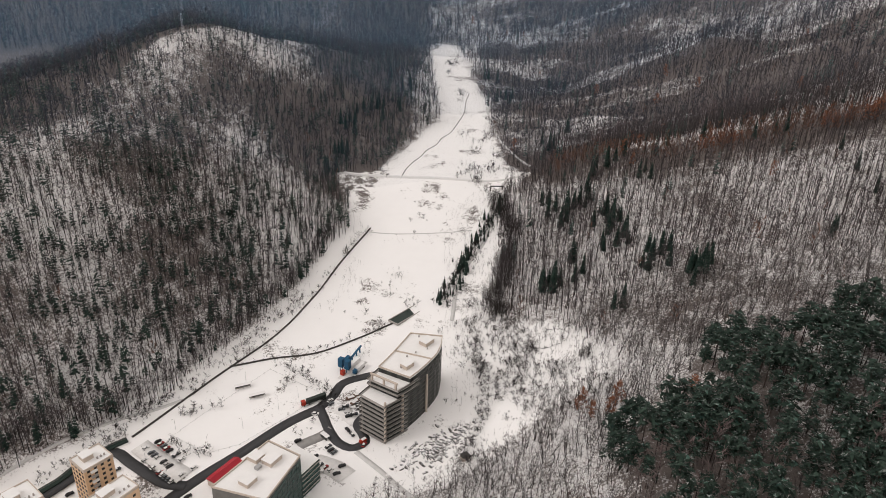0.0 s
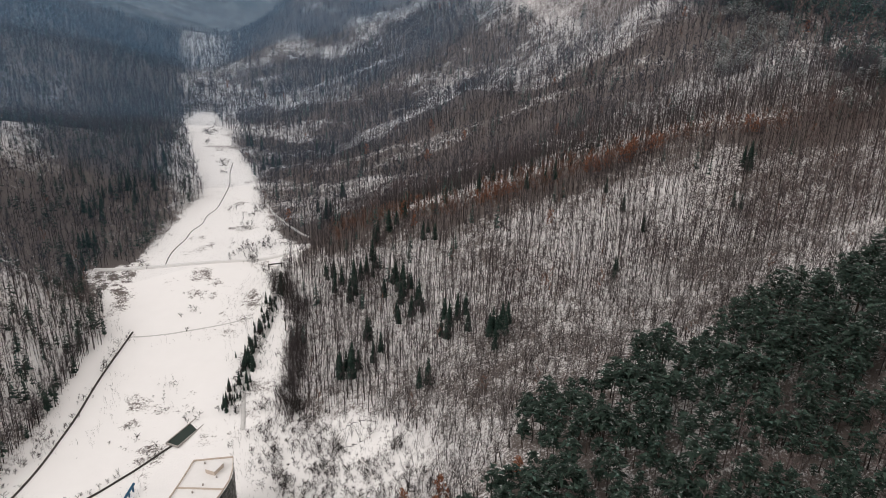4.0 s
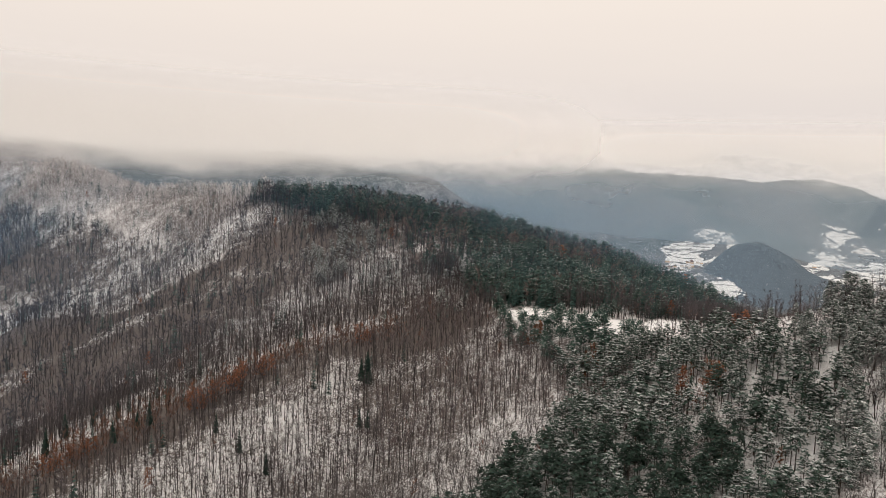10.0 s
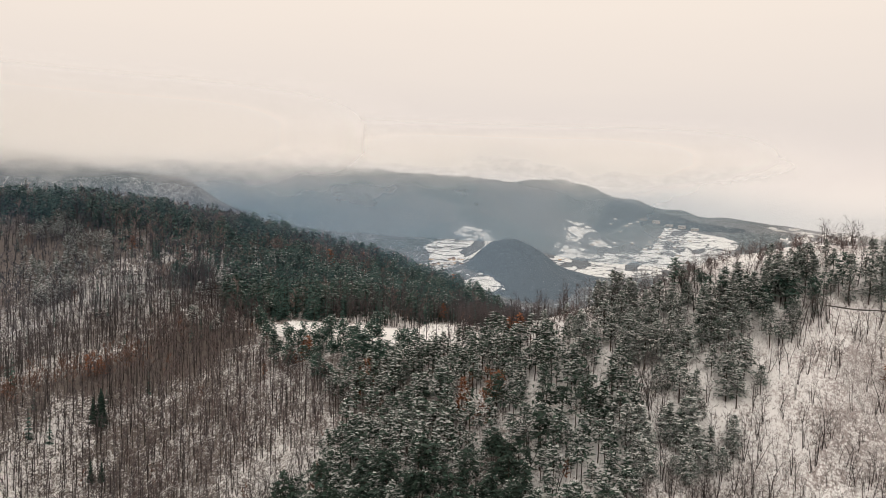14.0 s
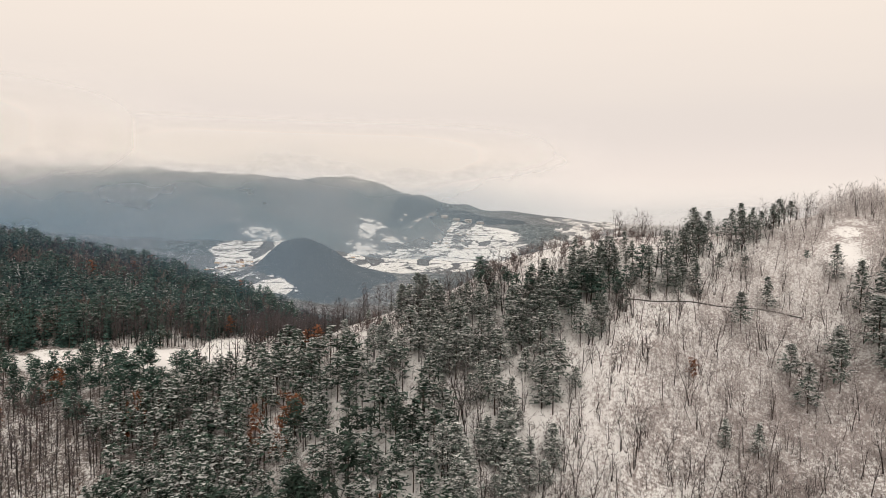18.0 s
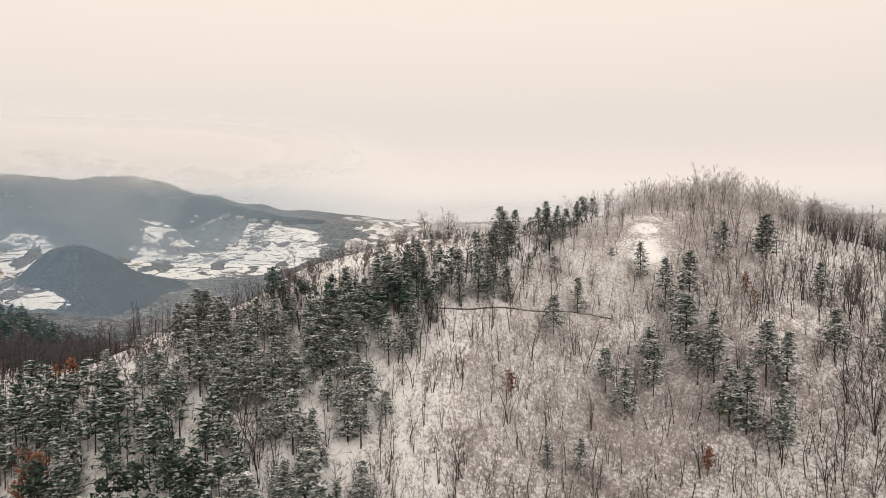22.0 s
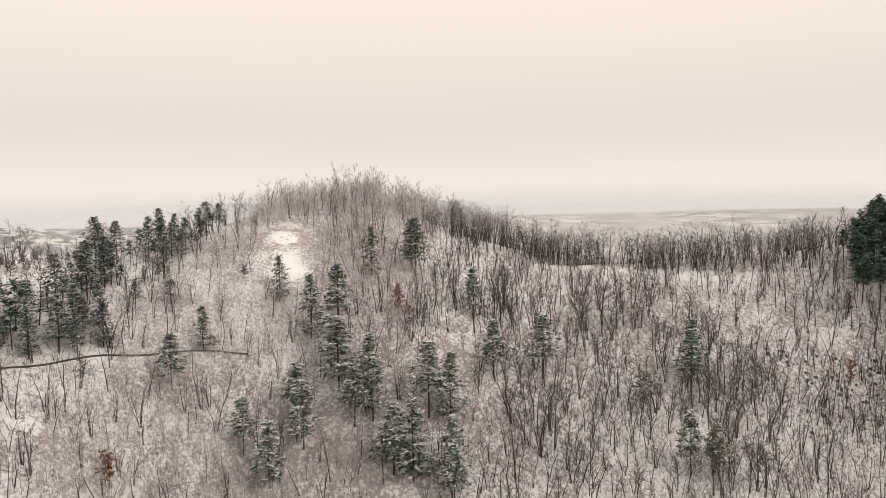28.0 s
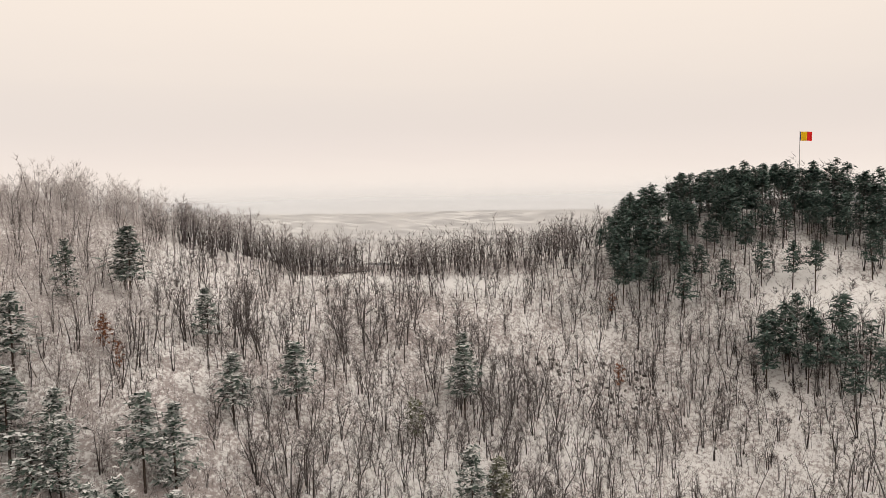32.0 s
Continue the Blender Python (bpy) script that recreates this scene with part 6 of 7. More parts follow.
def high_rise():
    """The tall curved block: storeys with balcony slabs, dark infill, roof huts."""
    z0, step, n = -2.5, 3.05, 12
    east = smooth_line([(-29, 320), (-16, 333.5), (-6, 349), (0, 362), (1.5, 377)], 22)
    west = smooth_line([(-42, 329.5), (-33, 345), (-25.5, 361), (-18, 379)], 22)
    ob = thing("tower_block", -22, 348, z0, "tall curved grey apartment block with balconies and snowy roof", "building")
    loc = lambda p: [(float(x) + 22, float(y) - 348) for x, y in p]

    def outline(grow, first=0):
        mid = (east + west) / 2
        e = mid + (east - mid) * (1 + grow / 8.0)
        w = mid + (west - mid) * (1 + grow / 8.0)
        if grow > 0 and first == 0:
            d = (mid[0] - mid[1]) / np.linalg.norm(mid[0] - mid[1]) * grow
            e, w = np.concatenate([[e[0] + d], e]), np.concatenate([[w[0] + d], w])
        return loc(np.concatenate([e[first:], w[first:][::-1]]))

    for k in range(n):
        first = 0 if k < n - 3 else (3 if k < n - 1 else 6)
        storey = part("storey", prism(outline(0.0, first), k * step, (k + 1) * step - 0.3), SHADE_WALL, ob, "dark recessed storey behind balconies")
        part("floor_band", prism(outline(0.12, first), (k + 1) * step - 0.3, (k + 1) * step), BAND, ob)
        if k < n - 1:
            mid = (east + west) / 2
            f0, f1 = first, first + 6
            e, w = mid + (east - mid) * 1.16, mid + (west - mid) * 1.16
            d = (mid[f0] - mid[f0 + 1]) / np.linalg.norm(mid[f0] - mid[f0 + 1]) * 1.3
            part("balcony_slab", prism(loc(np.concatenate([[e[f0] + d], e[f0:f1], w[f0:f1][::-1], [w[f0] + d]])), (k + 1) * step - 0.32, (k + 1) * step + 0.02), CONCRETE, ob)
            for q in (e, w):
                a, b = q[f0] + d, q[f1 - 1]
                part("balcony_rail", block((a[0] + b[0]) / 2 + 22, (a[1] + b[1]) / 2 - 348, (k + 1) * step, math.dist(a, b), 0.12, 0.9, math.atan2(b[1] - a[1], b[0] - a[0])), BAND, ob)
        # windows along the long east front and the south end
        for i in range(first, 20, 2):
            a, b = east[i], east[i + 1]
            d = (b - a) / np.linalg.norm(b - a)
            c = (a + b) / 2 + np.array([d[1], -d[0]]) * 0.06
            ang = math.atan2(d[1], d[0])
            part("window", block(c[0] + 22, c[1] - 348, k * step + 0.7, np.linalg.norm(b - a) * 0.72, 0.16, 1.7, ang), DARK_GLASS, storey)
        for i in (0, 1, 2):
            a = west[first] + (east[first] - west[first]) * (i + 0.5) / 3
            d = (east[first] - west[first]) / np.linalg.norm(east[first] - west[first])
            c = a + np.array([d[1], -d[0]]) * 0.08
            part("window", block(c[0] + 22, c[1] - 348, k * step + 0.5, 3.4, 0.16, 2.0, math.atan2(d[1], d[0])), DARK_GLASS, storey)
    top = n * step
    part("roof", prism(outline(0.2, 6), top, top + 0.4), ROOF_SNOW, ob, "flat roof under snow")
    part("terrace", prism(loc([west[0], east[0], east[3], west[3]]), (n - 3) * step + 0.02, (n - 3) * step + 0.3), ROOF_SNOW, ob, "snow-covered terrace")
    part("terrace", prism(loc([west[3], east[3], east[6], west[6]]), (n - 1) * step + 0.02, (n - 1) * step + 0.3), ROOF_SNOW, ob, "snow-covered terrace")
    for line, off in ((east, -0.35), (west, 0.35)):
        for i in range(6, 21, 3):
            a, b = line[i], line[min(i + 3, 21)]
            d = b - a
            part("parapet", block((a[0] + b[0]) / 2 + 22, (a[1] + b[1]) / 2 - 348, top + 0.3, np.linalg.norm(d), 0.35, 1.0, math.atan2(d[1], d[0])), PALE_RENDER, ob)
    for i in (6, 13, 21):
        d = east[i] - west[i]
        c = (east[i] + west[i]) / 2
        part("parapet", block(c[0] + 22, c[1] - 348, top + 0.3, np.linalg.norm(d), 0.35, 1.0, math.atan2(d[1], d[0])), PALE_RENDER, ob)
    for i, u, sx, sy in ((9, 0.62, 6.5, 5.0), (18, 0.6, 7.5, 5.5)):
        c = west[i] + (east[i] - west[i]) * u
        hut = part("roof_hut", block(c[0] + 22, c[1] - 348, top + 0.4, sx, sy, 2.6, 0.9), PALE_RENDER, ob, "cream lift house on the roof")
        part("hut_roof", block(c[0] + 22, c[1] - 348, top + 3.0, sx + 0.5, sy + 0.5, 0.3, 0.9), ROOF_SNOW, hut)
    rs = np.random.RandomState(3)
    for i in range(7):
        c = west[8 + i * 2] + (east[8 + i * 2] - west[8 + i * 2]) * (0.25 + 0.5 * rs.rand())
        part("roof_vent", block(c[0] + 22, c[1] - 348, top + 0.4, 0.8, 0.8, 0.9), CONCRETE, ob)
    # cream portal frame over the upper terrace
    for u in (0.06, 0.5, 0.94):
        c = west[3] + (east[3] - west[3]) * u
        part("portal_post", block(c[0] + 22, c[1] - 348, (n - 1) * step, 1.0, 1.0, step + 1.2, 0.9), PALE_RENDER, ob)
    a, b = west[3], east[3]
    part("portal_beam", block((a[0] + b[0]) / 2 + 22, (a[1] + b[1]) / 2 - 348, n * step + 0.6, np.linalg.norm(b - a), 1.0, 0.9, math.atan2(b[1] - a[1], b[0] - a[0])), PALE_RENDER, ob)
    for p in (east[0], east[4], east[11]):
        part("pilaster", block(p[0] + 22.6, p[1] - 348.4, 0, 1.0, 1.0, (n - 2) * step, 0.8), PALE_RENDER, ob, "pale concrete pilaster")
    part("plinth", prism(outline(1.3), -1.5, 0.3), CONCRETE, ob)


high_rise()


def office_block():
    """The lower block with a green glass front and a snowy flat roof."""
    ob = thing("office_block", -84, 268, -9, "flat-roofed block with green glass front and cream roof huts", "building", turn=0)
    plan = [(-20, -12), (-1, 21), (17, 11), (7, -19)]
    h = 34.0
    part("body", prism(plan, 0, h), BAND, ob)
    grow = lambda k: [(x * k, y * k) for x, y in plan]
    part("roof", prism(grow(0.97), h, h + 0.25), ROOF_SNOW, ob, "flat roof under snow")
    for a, b in zip(plan, plan[1:] + plan[:1]):
        d = math.hypot(b[0] - a[0], b[1] - a[1])
        part("parapet", block((a[0] + b[0]) / 2, (a[1] + b[1]) / 2, h, d + 0.3, 0.4, 1.0, math.atan2(b[1] - a[1], b[0] - a[0])), PALE_RENDER, ob)
    for x, y, sx, sy in ((4, 7, 8, 6), (-4, -8, 6.5, 6), (-4, 8, 6, 6)):
        hut = part("roof_hut", block(x, y, h + 0.2, sx, sy, 2.4, 1.05), PALE_RENDER, ob, "cream roof hut")
        part("hut_roof", block(x, y, h + 2.6, sx + 0.4, sy + 0.4, 0.3, 1.05), ROOF_SNOW, hut)
    part("chiller", block(-1.5, 1.5, h + 0.2, 3.0, 2.2, 1.6, 1.05), STEEL, ob, "grey roof cooling unit")
    for (a, b), mat in (((plan[1], plan[2]), GREEN_GLASS), ((plan[2], plan[3]), GREEN_GLASS)):
        d, ang = math.hypot(b[0] - a[0], b[1] - a[1]), math.atan2(b[1] - a[1], b[0] - a[0])
        nx, ny = -math.sin(ang), math.cos(ang)
        if nx * (a[0] + b[0]) + ny * (a[1] + b[1]) < 0:
            nx, ny = -nx, -ny
        for k in range(10):
            for j in range(7):
                u = (j + 0.5) / 7
                part("pane", block(a[0] + (b[0] - a[0]) * u + nx * 0.12, a[1] + (b[1] - a[1]) * u + ny * 0.12, 1.0 + k * 3.2, d / 7 - 0.35, 0.2, 2.6, ang), mat, ob)
    part("annex", prism([(17.2, 11), (1, 20.5), (9, 33), (24, 23)], 0, 22), GREEN_GLASS, ob, "lower green glass wing")
    for k in range(7):
        part("floor_band", prism([(17.6, 10.4), (0.4, 20.4), (9, 33.6), (24.6, 23.2)], 2.6 + k * 3.0, 2.9 + k * 3.0), CONCRETE, ob)
    part("annex_roof", prism([(17.2, 11), (1, 20.5), (9, 33), (24, 23)], 22, 22.3), ROOF_SNOW, ob)


office_block()


def flats(x, y, z, w, d, h, turn, label):
    """A cream apartment house with rows of windows and a stair hut."""
    ob = thing("apartment_house", x, y, z, label, "building", "cream apartment houses", turn)
    wall = part("wall", block(0, 0, 0, w, d, h), PEACH_RENDER, ob)
    part("roof", block(0, 0, h, w - 0.4, d - 0.4, 0.3), ROOF_SNOW, ob, "flat roof under snow")
    for a, b, lx, ly in ((0, d / 2, w + 0.3, 0.4), (0, -d / 2, w + 0.3, 0.4), (w / 2, 0, 0.4, d), (-w / 2, 0, 0.4, d)):
        part("parapet", block(a, b, h, lx, ly, 0.9), PALE_RENDER, ob)
    part("cornice", block(0, 0, h - 0.5, w + 0.7, d + 0.7, 0.35), PALE_RENDER, ob)
    for k in range(3):
        part("chimney", block(w * (0.1 + 0.12 * k), -d * 0.25, h + 0.2, 0.7, 0.7, 1.3), CONCRETE, ob)
    hut = part("stair_hut", block(-w * 0.12, d * 0.1, h + 0.2, w * 0.34, d * 0.38, 2.8), PALE_RENDER, ob)
    part("hut_roof", block(-w * 0.12, d * 0.1, h + 3.0, w * 0.34 + 0.5, d * 0.38 + 0.5, 0.3), ROOF_SNOW, hut)
    for k in range(int(h / 3)):
        for side in (-1, 1):
            for j in range(4):
                part("window", block((j - 1.5) * w / 4.3, side * (d / 2 + 0.03), 0.9 + k * 3, 1.5, 0.14, 1.4), DARK_GLASS, wall)
                part("window", block(side * (w / 2 + 0.03), (j - 1.5) * d / 4.3, 0.9 + k * 3, 0.14, 1.5, 1.4), DARK_GLASS, wall)
            part("balcony", block(-w * 0.2, side * (d / 2 + 0.6), 0.1 + k * 3, 3.2, 1.2, 1.0), ROOF_SNOW if k % 2 else CONCRETE, ob)


flats(-171, 278, -10, 15, 13, 30, 0.93, "cream apartment house with snowy flat roof and balconies")
flats(-152, 257, -11, 20, 12, 29, 1.02, "long cream apartment house with snowy flat roof")
flats(-194, 252, -12, 16, 16, 30, 0.9, "cream apartment house with a stair hut on its roof")

shed = thing("market_hall", -112, 296.5, -7.0, "low hall with a red sheet-metal roof", "building", turn=1.03)
part("wall", block(0, 0, 0, 19, 6, 4.5), PALE_RENDER, shed)
roof = bmesh.new()
vs = [roof.verts.new(c) for c in ((-10, -3.6, 4.5), (10, -3.6, 4.5), (10, 3.6, 4.5), (-10, 3.6, 4.5), (-10, 0, 6.2), (10, 0, 6.2))]
for f in ((0, 1, 5, 4), (2, 3, 4, 5), (0, 4, 3), (1, 2, 5), (3, 2, 1, 0)):
    roof.faces.new([vs[i] for i in f])
part("roof", roof, RED_ROOF, shed, "red sheet-metal gable roof")
hut = thing("garden_hut", 16, 306, float(at(16, 306)), "small pale hut with a dark sloping roof", "hut", turn=0.5)
part("wall", block(0, 0, -0.6, 4.2, 3.6, 3.2), PALE_RENDER, hut)
part("roof", block(0, 0, 2.6, 4.8, 4.2, 0.35), DARK_STONE, hut, "dark felt roof")
part("door", block(0, -1.84, -0.3, 1.0, 0.1, 2.0), SHADE_WALL, hut)
for x, y in ((-121, 368), (-110, 360)):
    sh = thing("team_shelter", x, y, float(at(x, y)), "long low shelter beside the snowy pitch", "shelter", "pitch shelters", 0.45)
    part("back_wall", block(0, 1.0, 0, 9.5, 0.2, 2.4), SHADE_WALL, sh)
    part("roof", block(0, 0.2, 2.4, 10, 2.6, 0.25), ROOF_SNOW, sh)
    for k in (-4.5, 0, 4.5):
        part("post", block(k, -0.8, 0, 0.2, 0.2, 2.4), STEEL, sh)
    part("bench", block(0, 0.5, 0, 8.5, 0.5, 0.5), CONCRETE, sh)


def car_parts(ob, mat, snowy):
    body = bmesh.new()
    block(0, 0, 0.32, 4.3, 1.75, 0.62, 0, body)
    bmesh.ops.bevel(body, geom=list(body.edges), offset=0.12, segments=1, affect="EDGES")
    part("body", body, mat, ob)
    cab = bmesh.new()
    lo = [(-1.7, -0.8), (0.95, -0.8), (0.95, 0.8), (-1.7, 0.8)]
    hi = [(-1.35, -0.66), (0.25, -0.66), (0.25, 0.66), (-1.35, 0.66)]
    a, b = [cab.verts.new((x, y, 0.92)) for x, y in lo], [cab.verts.new((x, y, 1.46)) for x, y in hi]
    for i in range(4):
        cab.faces.new((a[i], a[(i + 1) % 4], b[(i + 1) % 4], b[i]))
    cab.faces.new(b)
    part("cabin", cab, DARK_GLASS, ob)
    part("roof_panel", block(-0.55, 0, 1.46, 1.66, 1.36, 0.12 if snowy else 0.05), ROOF_SNOW if snowy else mat, ob)
    for x in (-1.35, 1.35):
        for y in (-0.82, 0.82):
            w = bmesh.new()
            bmesh.ops.create_cone(w, cap_ends=True, segments=12, radius1=0.32, radius2=0.32, depth=0.2, matrix=pose(x, y, 0.32, 90))
            part("wheel", w, RUBBER, ob)


car_models = []
rs = np.random.RandomState(8)


def park(x, y, turn, k, group="parked cars"):
    z = float(at(x, y)) + 0.22
    colours = ("black", "dark grey", "white", "red", "grey", "pale silver")
    for model, kind in car_models:
        if kind == k:
            c = copy_thing(model, pose(x, y, z, 0, 0, math.degrees(turn)))
            return c
    ob = thing("car", x, y, z, "parked " + colours[k] + " car " + ("with snow on its roof" if k % 2 else "on trodden snow"), "car", group, turn)
    car_parts(ob, CAR_PAINTS[k], k % 2 == 1)
    car_models.append((ob, k))
    return ob


for row, (ax, ay, bx, by) in enumerate(((-167, 312, -139, 293), (-163, 316, -135, 297), (-158, 321, -130, 302))):
    for j in range(13):
        if rs.rand() < 0.72:
            u = (j + 0.5) / 13
            park(ax + (bx - ax) * u, ay + (by - ay) * u, 0.95 + 0.05 * rs.randn(), rs.randint(6))
near_cars = [(-72, 345, 0.1, 5), (-65, 357, 0.9, 2), (-64, 354, 1.0, 4), (-52, 343, 0.4, 0), (-49, 345, 0.3, 1), (-58, 314, 0.9, 0), (-56, 312, 0.9, 4), (-60, 317, 0.9, 1), (-52, 295, 0.5, 0), (-50, 301, 0.6, 0), (-40, 318, 1.2, 3), (-78, 322, 0.7, 0), (-172, 300, 0.9, 1), (-178, 292, 0.9, 0), (-183, 285, 0.9, 4)]
road_cars = [(-48, 327, 2.2, 1), (-51, 331, 2.2, 0), (-62, 302, 0.9, 1), (-59, 300, 0.9, 3), (-56, 298, 0.9, 5), (-66, 309, 0.9, 0), (-57, 349, 0.3, 4), (-55, 352, 0.3, 1), (-128, 283, 0.9, 0), (-134, 279, 0.9, 1), (-140, 274, 0.9, 4), (-186, 288, 0.9, 2), (-190, 283, 0.9, 0), (-196, 276, 0.9, 1)]
for x, y, turn, k in near_cars + road_cars:
    park(x, y, turn, k)

truck = thing("articulated_lorry", -75, 356, float(at(-75, 356)) + 0.25, "red-cabbed lorry with a long dark green trailer", "lorry", turn=0.62)
part("trailer", block(1.8, 0, 1.0, 12.5, 2.5, 2.4), GREEN_PAINT, truck, "long dark green trailer")
part("chassis", block(0, 0, 0.6, 16, 1.2, 0.4), RUBBER, truck)
cab = part("cab", block(-6.6, 0, 0.7, 2.4, 2.45, 2.7), RED_PAINT, truck, "red driver's cab")
part("windscreen", block(-7.85, 0, 2.0, 0.1, 2.1, 1.0), DARK_GLASS, cab)
for x in (-6.4, -3.2, 4.5, 5.8, 7.1):
    for y in (-1.1, 1.1):
        w = bmesh.new()
        bmesh.ops.create_cone(w, cap_ends=True, segments=12, radius1=0.5, radius2=0.5, depth=0.35, matrix=pose(x, y, 0.5, 90))
        part("wheel", w, RUBBER, truck)

rig = thing("concrete_plant", -58, 391, float(at(-58, 391)), "blue concrete-mixing plant with silo and conveyor", "machine", turn=1.1)
for y in (-2.5, 2.5):
    part("silo", block(-5, y, 3, 3.2, 3.2, 6), BLUE_PAINT, rig)
    for x in (-6.3, -3.7):
        part("leg", block(x, y, 0, 0.35, 0.35, 3), BLUE_PAINT, rig)
part("mixer", block(0.5, 3.2, 1.5, 9, 2.6, 3.4), BLUE_PAINT, rig)
part("hopper", block(2.5, -2.2, 1.0, 11, 2.8, 3.0), ROOF_SNOW, rig, "pale snow-capped aggregate hopper")
conv = bmesh.new()
block(0, 0, 0, 14, 1.1, 0.9, 0, conv)
conv.transform(pose(11, 2.4, 3.4, 0, -14))
part("conveyor", conv, BLUE_PAINT, rig)
for x in (7, 12, 16):
    part("support", block(x, 2.4, 0, 0.3, 1.0, 3.2 + (x - 7) * 0.2), BLUE_PAINT, rig)
part("control_cabin", block(-8.5, -1, 0, 2.6, 2.4, 2.8), RED_PAINT, rig, "small red control cabin")

mixer = thing("delivery_lorry", -51, 388, float(at(-51, 388)) + 0.1, "white box lorry parked at the concrete plant", "lorry", turn=1.1)
part("box", block(0.8, 0, 0.9, 8.5, 2.5, 2.6), ROOF_SNOW, mixer)
part("cab", block(-5.0, 0, 0.6, 2.2, 2.4, 2.5), BLUE_PAINT, mixer, "blue driver's cab")
part("chassis", block(-0.5, 0, 0.5, 10.5, 1.1, 0.4), RUBBER, mixer)
for x in (-4.8, 2.6, 3.9):
    for y in (-1.1, 1.1):
        w = bmesh.new()
        bmesh.ops.create_cone(w, cap_ends=True, segments=12, radius1=0.5, radius2=0.5, depth=0.35, matrix=pose(x, y, 0.4, 90))
        part("wheel", w, RUBBER, mixer)

for k, (x, y, turn) in enumerate(((-53, 360, 0.5), (-49, 363, 0.5), (-46, 359, 0.4), (-50, 356, 0.9), (-43, 352, 0.3))):
    stack = thing("timber_stack", x, y, float(at(x, y)), "stack of brown planks under a crust of snow", "timber", "timber stacks of the building site", turn)
    for j in range(5):
        part("plank", block(0, -0.9 + 0.45 * j, 0.05, 5.5, 0.4, 0.9 + 0.1 * (j % 2)), TILE_BROWN, stack)
    part("snow_cap", block(0.3, 0, 1.06, 4.4, 1.9, 0.14), ROOF_SNOW, stack)
skip = thing("red_container", -41, 321, float(at(-41, 321)), "small red steel container beside the turning loop", "container", turn=0.8)
part("body", block(0, 0, 0.1, 4.2, 2.0, 2.0), RED_PAINT, skip)
part("snow_cap", block(0.4, 0, 2.1, 3.0, 1.8, 0.14), ROOF_SNOW, skip)
for x, y, turn in ((-62, 296, 0.5), (-63, 325, 2.4)):
    bay = thing("bus_shelter", x, y, float(at(x, y)), "low shelter with a snowy roof beside the road", "shelter", "road shelters", turn)
    part("wall", block(0, 1.0, 0, 5.5, 0.2, 2.3), SHADE_WALL, bay)
    part("roof", block(0, 0, 2.3, 6, 2.6, 0.3), ROOF_SNOW, bay)
    for k in (-2.6, 2.6):
        part("post", block(k, -1.0, 0, 0.16, 0.16, 2.3), STEEL, bay)

gantry = thing("dam_gantry", 48, 642, float(at(48, 642)), "dark steel gantry at the end of the dam", "gantry", turn=0.1)
part("beam", block(0, 0, 4.0, 12, 1.0, 0.8), DARK_STONE, gantry)
for x in (-5.5, 5.5):
    part("post", block(x, 0, -1, 0.8, 0.8, 5.0), DARK_STONE, gantry)


SNOWY_STONE = needles("snow_capped_rubble", (0.04, 0.038, 0.036), (0.12, 0.112, 0.105), 0.25)


def rubble(cx, cy, spread_x, spread_y, count, seed, turn=0.0, slab=False):
    """A heap of broken stones, or of slabs and beams, lying on the ground."""
    rs = np.random.RandomState(seed)
    bm = bmesh.new()
    for k in range(count):
        a, b = rs.randn() * spread_x, rs.randn() * spread_y
        x, y = cx + a * math.cos(turn) - b * math.sin(turn), cy + a * math.sin(turn) + b * math.cos(turn)
        size = rs.uniform(0.35, 1.15)
        if slab:
            g = bmesh.ops.create_cube(bm, size=1.0)
            turned, shape = Euler((rs.randn() * 0.25, rs.randn() * 0.25, turn + rs.choice([0, 1.57]) + rs.randn() * 0.35)), (size * 2.6, size * rs.uniform(0.5, 1.3), size * 0.7, 1)
        else:
            g = bmesh.ops.create_icosphere(bm, subdivisions=1, radius=1.0)
            turned, shape = Euler(tuple(rs.rand(3) * 6)), (size, size * rs.uniform(0.6, 1.0), size * 0.6, 1)
        m = Matrix.Translation((x, y, float(at(x, y)) + 0.15 * size)) @ turned.to_matrix().to_4x4() @ Matrix.Diagonal(shape)
        bmesh.ops.transform(bm, matrix=m, verts=g["verts"])
    me = bpy.data.meshes.new("rubble")
    bm.to_mesh(me)
    bm.free()
    me.materials.append(SNOWY_STONE)
    return me


tagged(new("rubble", rubble(2, 316, 12, 4.5, 240, 5, 0.75, True)), "dark rubble heap half under snow beside the tower", "rubble", kind="stuff")
tagged(new("log_pile", rubble(6, 1090, 5, 14, 80, 9)), "heap of dark logs and stones in the upper valley", "logs", kind="stuff")
tagged(new("stone_heap", rubble(16, 955, 4, 8, 50, 10)), "heap of dark stones beside the ditch", "stones", kind="stuff")
tagged(new("building_rubble", rubble(-46, 352, 5, 3, 45, 6, 0.4, True)), "builders' rubble and timber beside the lane", "rubble", kind="stuff")
outcrop = new("rock_outcrop", rubble(350, -161, 16, 7, 70, 7))
tagged(outcrop, "dark rocks showing through snow on the slope", "rocks", kind="stuff")

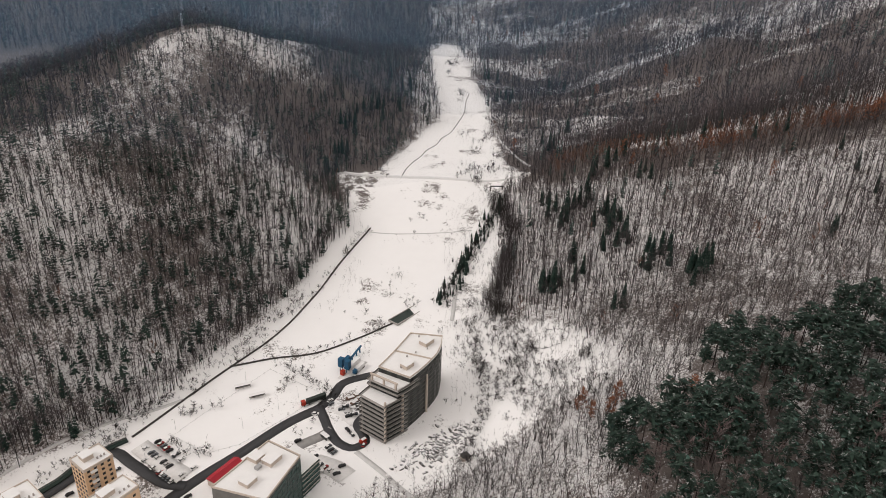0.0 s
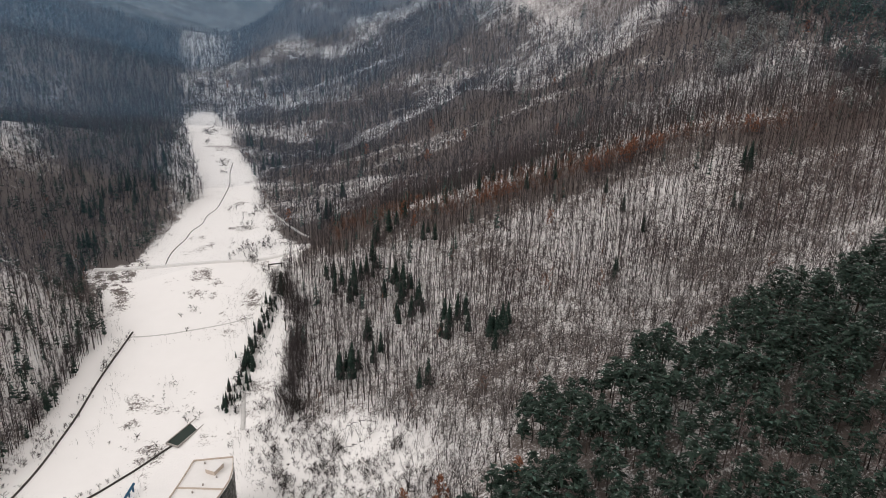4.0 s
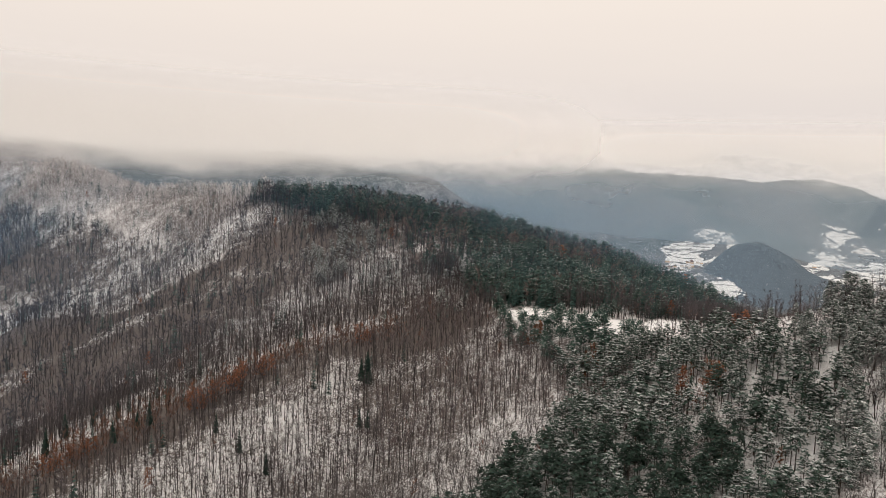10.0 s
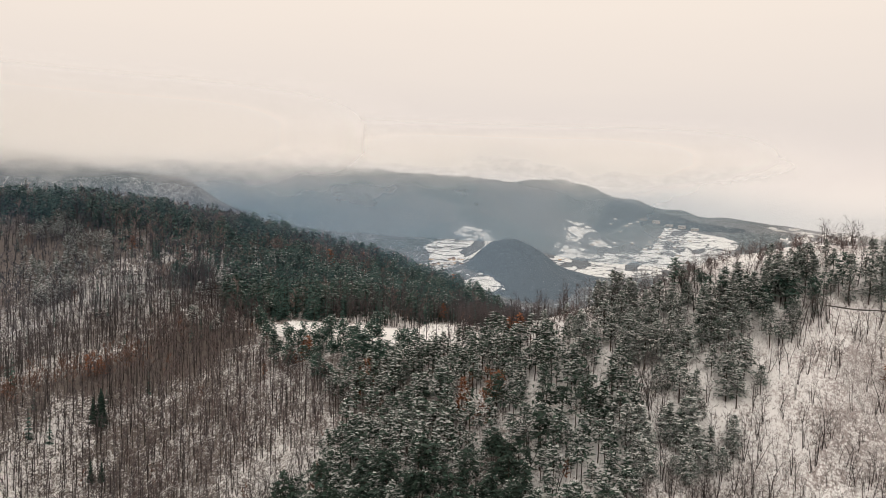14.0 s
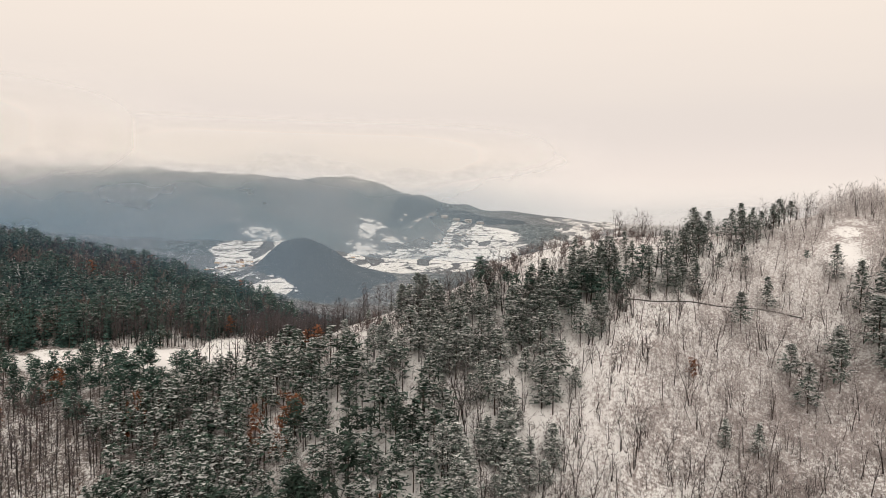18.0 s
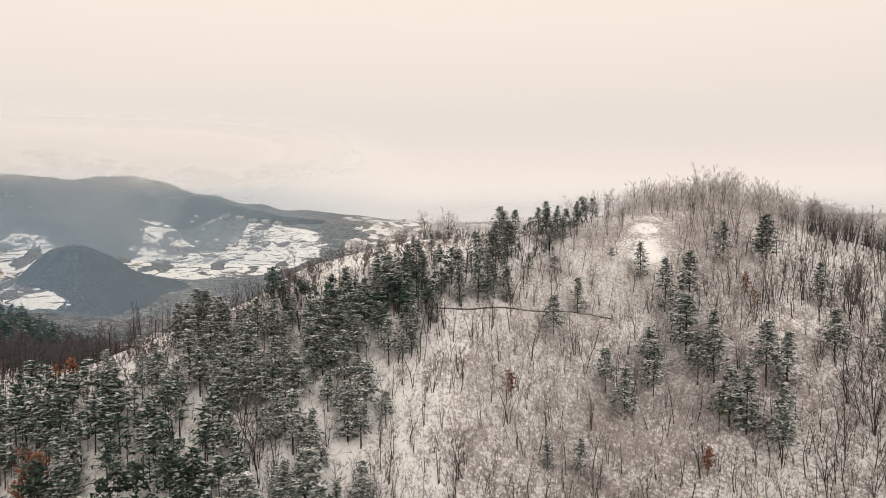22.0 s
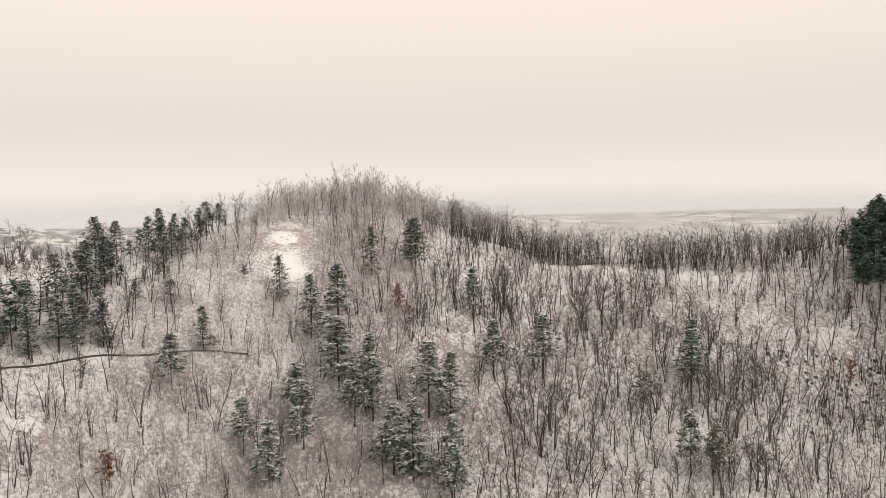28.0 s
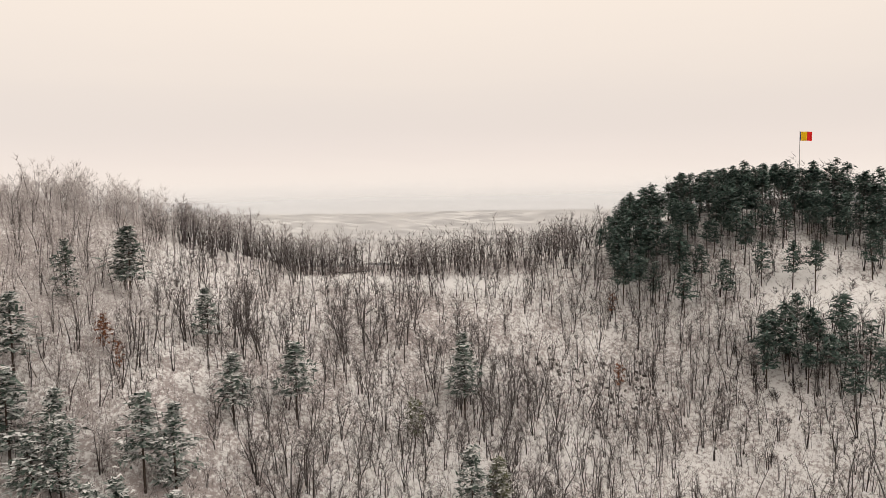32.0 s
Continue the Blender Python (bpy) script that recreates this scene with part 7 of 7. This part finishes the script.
for x, y in ((-128, 318), (-112, 333), (-95, 350), (-150, 330), (-120, 372), (-160, 309), (-145, 300), (-85, 360)):
    lamp = thing("street_lamp", x, y, float(at(x, y)), "thin grey steel lamp post beside the road", "street lamp", "lamp posts of the valley road", rs.rand() * 6)
    pole = bmesh.new()
    bmesh.ops.create_cone(pole, cap_ends=True, segments=8, radius1=0.11, radius2=0.06, depth=8, matrix=pose(0, 0, 4))
    part("pole", pole, STEEL, lamp)
    part("arm", block(0.7, 0, 7.9, 1.5, 0.08, 0.08), STEEL, lamp)
    part("lamp_head", block(1.5, 0, 7.82, 0.6, 0.22, 0.12), CONCRETE, lamp)

# mast on the western ridge
mast = thing("radio_mast", -264, 738, float(at(-264, 738)), "slim grey lattice mast on the ridge top", "mast")
for a in range(3):
    leg = bmesh.new()
    block(1.0 * math.cos(a * 2.094), 1.0 * math.sin(a * 2.094), 0, 0.18, 0.18, 17, 0, leg)
    part("leg", leg, STEEL, mast)
for k in range(6):
    part("cross_ring", block(0, 0, 2 + k * 2.8, 1.7, 1.7, 0.15), STEEL, mast)

ribbon("hill_path", [(475, 107), (477, 93), (482, 75), (482, 62), (482, 47), (479, 35), (474, 26)], 0.4, DARK_STONE, 0.05, "narrow path cut into the frosted slope", "path", 0.3)

# the flag on its hill
FLAG_YELLOW, FLAG_RED, FLAG_BLUE = (plain(n, c, 0.7, 0, 0.05) for n, c in (("yellow_cloth", (0.92, 0.66, 0.04)), ("red_cloth", (0.78, 0.03, 0.03)), ("blue_cloth", (0.02, 0.05, 0.30))))
flag_z = float(at(313, -303))
flag = thing("flagpole", 313, -303, flag_z, "tall steel flagpole flying a tricolour flag on the hilltop", "flagpole", turn=-2.5)
tip = 309.5 - flag_z
pole = bmesh.new()
bmesh.ops.create_cone(pole, cap_ends=True, segments=10, radius1=0.24, radius2=0.12, depth=tip, matrix=pose(0, 0, tip / 2))
part("pole", pole, STEEL, flag)


def cloth_strip(x0, x1):
    """A waving stripe of the flag, hung from the top of the pole."""
    bm = bmesh.new()
    rows = []
    for i in range(7):
        x = x0 + (x1 - x0) * i / 6
        rows.append([bm.verts.new((x, 0.4 * math.sin(x * 1.3), tip - 4.7 + 4.4 * j / 3 - 0.04 * x)) for j in range(4)])
    for a, b in zip(rows, rows[1:]):
        for j in range(3):
            bm.faces.new((a[j], b[j], b[j + 1], a[j + 1]))
    bmesh.ops.solidify(bm, geom=list(bm.faces), thickness=0.03)
    return bm


cloth = part("flag", cloth_strip(0.15, 0.7), FLAG_BLUE, flag, "blue, yellow and red cloth in the wind")
part("yellow_stripe", cloth_strip(0.7, 3.4), FLAG_YELLOW, cloth)
part("red_stripe", cloth_strip(3.4, 6.2), FLAG_RED, cloth)


# ---- the far village and the blocks on the terrace ----
def far_house(x, y, w, d, h, turn, wall_mat, roof_mat, label):
    ob = thing("house", x, y, float(at(x, y)) - 0.5, label, "house", "houses of the far village", turn)
    part("wall", block(0, 0, 0, w, d, h), wall_mat, ob)
    bm = bmesh.new()
    vs = [bm.verts.new(c) for c in ((-w * 0.55, -d * 0.58, h), (w * 0.55, -d * 0.58, h), (w * 0.55, d * 0.58, h), (-w * 0.55, d * 0.58, h), (-w * 0.55, 0, h + d * 0.42), (w * 0.55, 0, h + d * 0.42))]
    for f in ((0, 1, 5, 4), (2, 3, 4, 5), (0, 4, 3), (1, 2, 5), (3, 2, 1, 0)):
        bm.faces.new([vs[i] for i in f])
    part("roof", bm, roof_mat, ob)
    return ob


rs = np.random.RandomState(91)
TILE_ROOF = plain("brown_tile_roof", (0.20, 0.12, 0.095), 0.8)
for k in range(64):
    u = rs.rand()
    x, y = 2420 + 520 * u + rs.randn() * 45, 1180 - 230 * u + rs.randn() * 55
    snowy = rs.rand() < 0.7
    far_house(x, y, 9 + 7 * rs.rand(), 8 + 3 * rs.rand(), 4 + 3 * rs.rand(), rs.rand() * 3.1, PALE_RENDER if rs.rand() < 0.6 else PEACH_RENDER, ROOF_SNOW if snowy else TILE_ROOF, "small house with a snowy roof in the far village" if snowy else "small house with a brown tiled roof in the far village")
for k in range(26):
    x, y = 3350 + 600 * rs.rand(), 420 + 420 * rs.rand()
    far_house(x, y, 12 + 8 * rs.rand(), 9, 5 + 2 * rs.rand(), rs.rand() * 3.1, PALE_RENDER, ROOF_SNOW, "pale farmhouse among snowy fields")
for k in range(5):
    x, y = 3960 + 22 * k, 690 - 62 * k
    ob = thing("apartment_slab", x, y, float(at(x, y)) - 1, "long yellowish apartment slab on the far terrace", "building", "slabs on the far terrace", -1.25)
    part("wall", block(0, 0, 0, 36, 13, 13 + 4 * (k % 2)), PALE_RENDER, ob)
    part("roof", block(0, 0, 13 + 4 * (k % 2), 37, 14, 0.6), ROOF_SNOW, ob)
    for j in range(4):
        part("window_band", block(0, 6.55, 1.2 + 3.3 * j, 33, 0.2, 1.4), DARK_GLASS, ob)
        part("window_band", block(0, -6.55, 1.2 + 3.3 * j, 33, 0.2, 1.4), DARK_GLASS, ob)
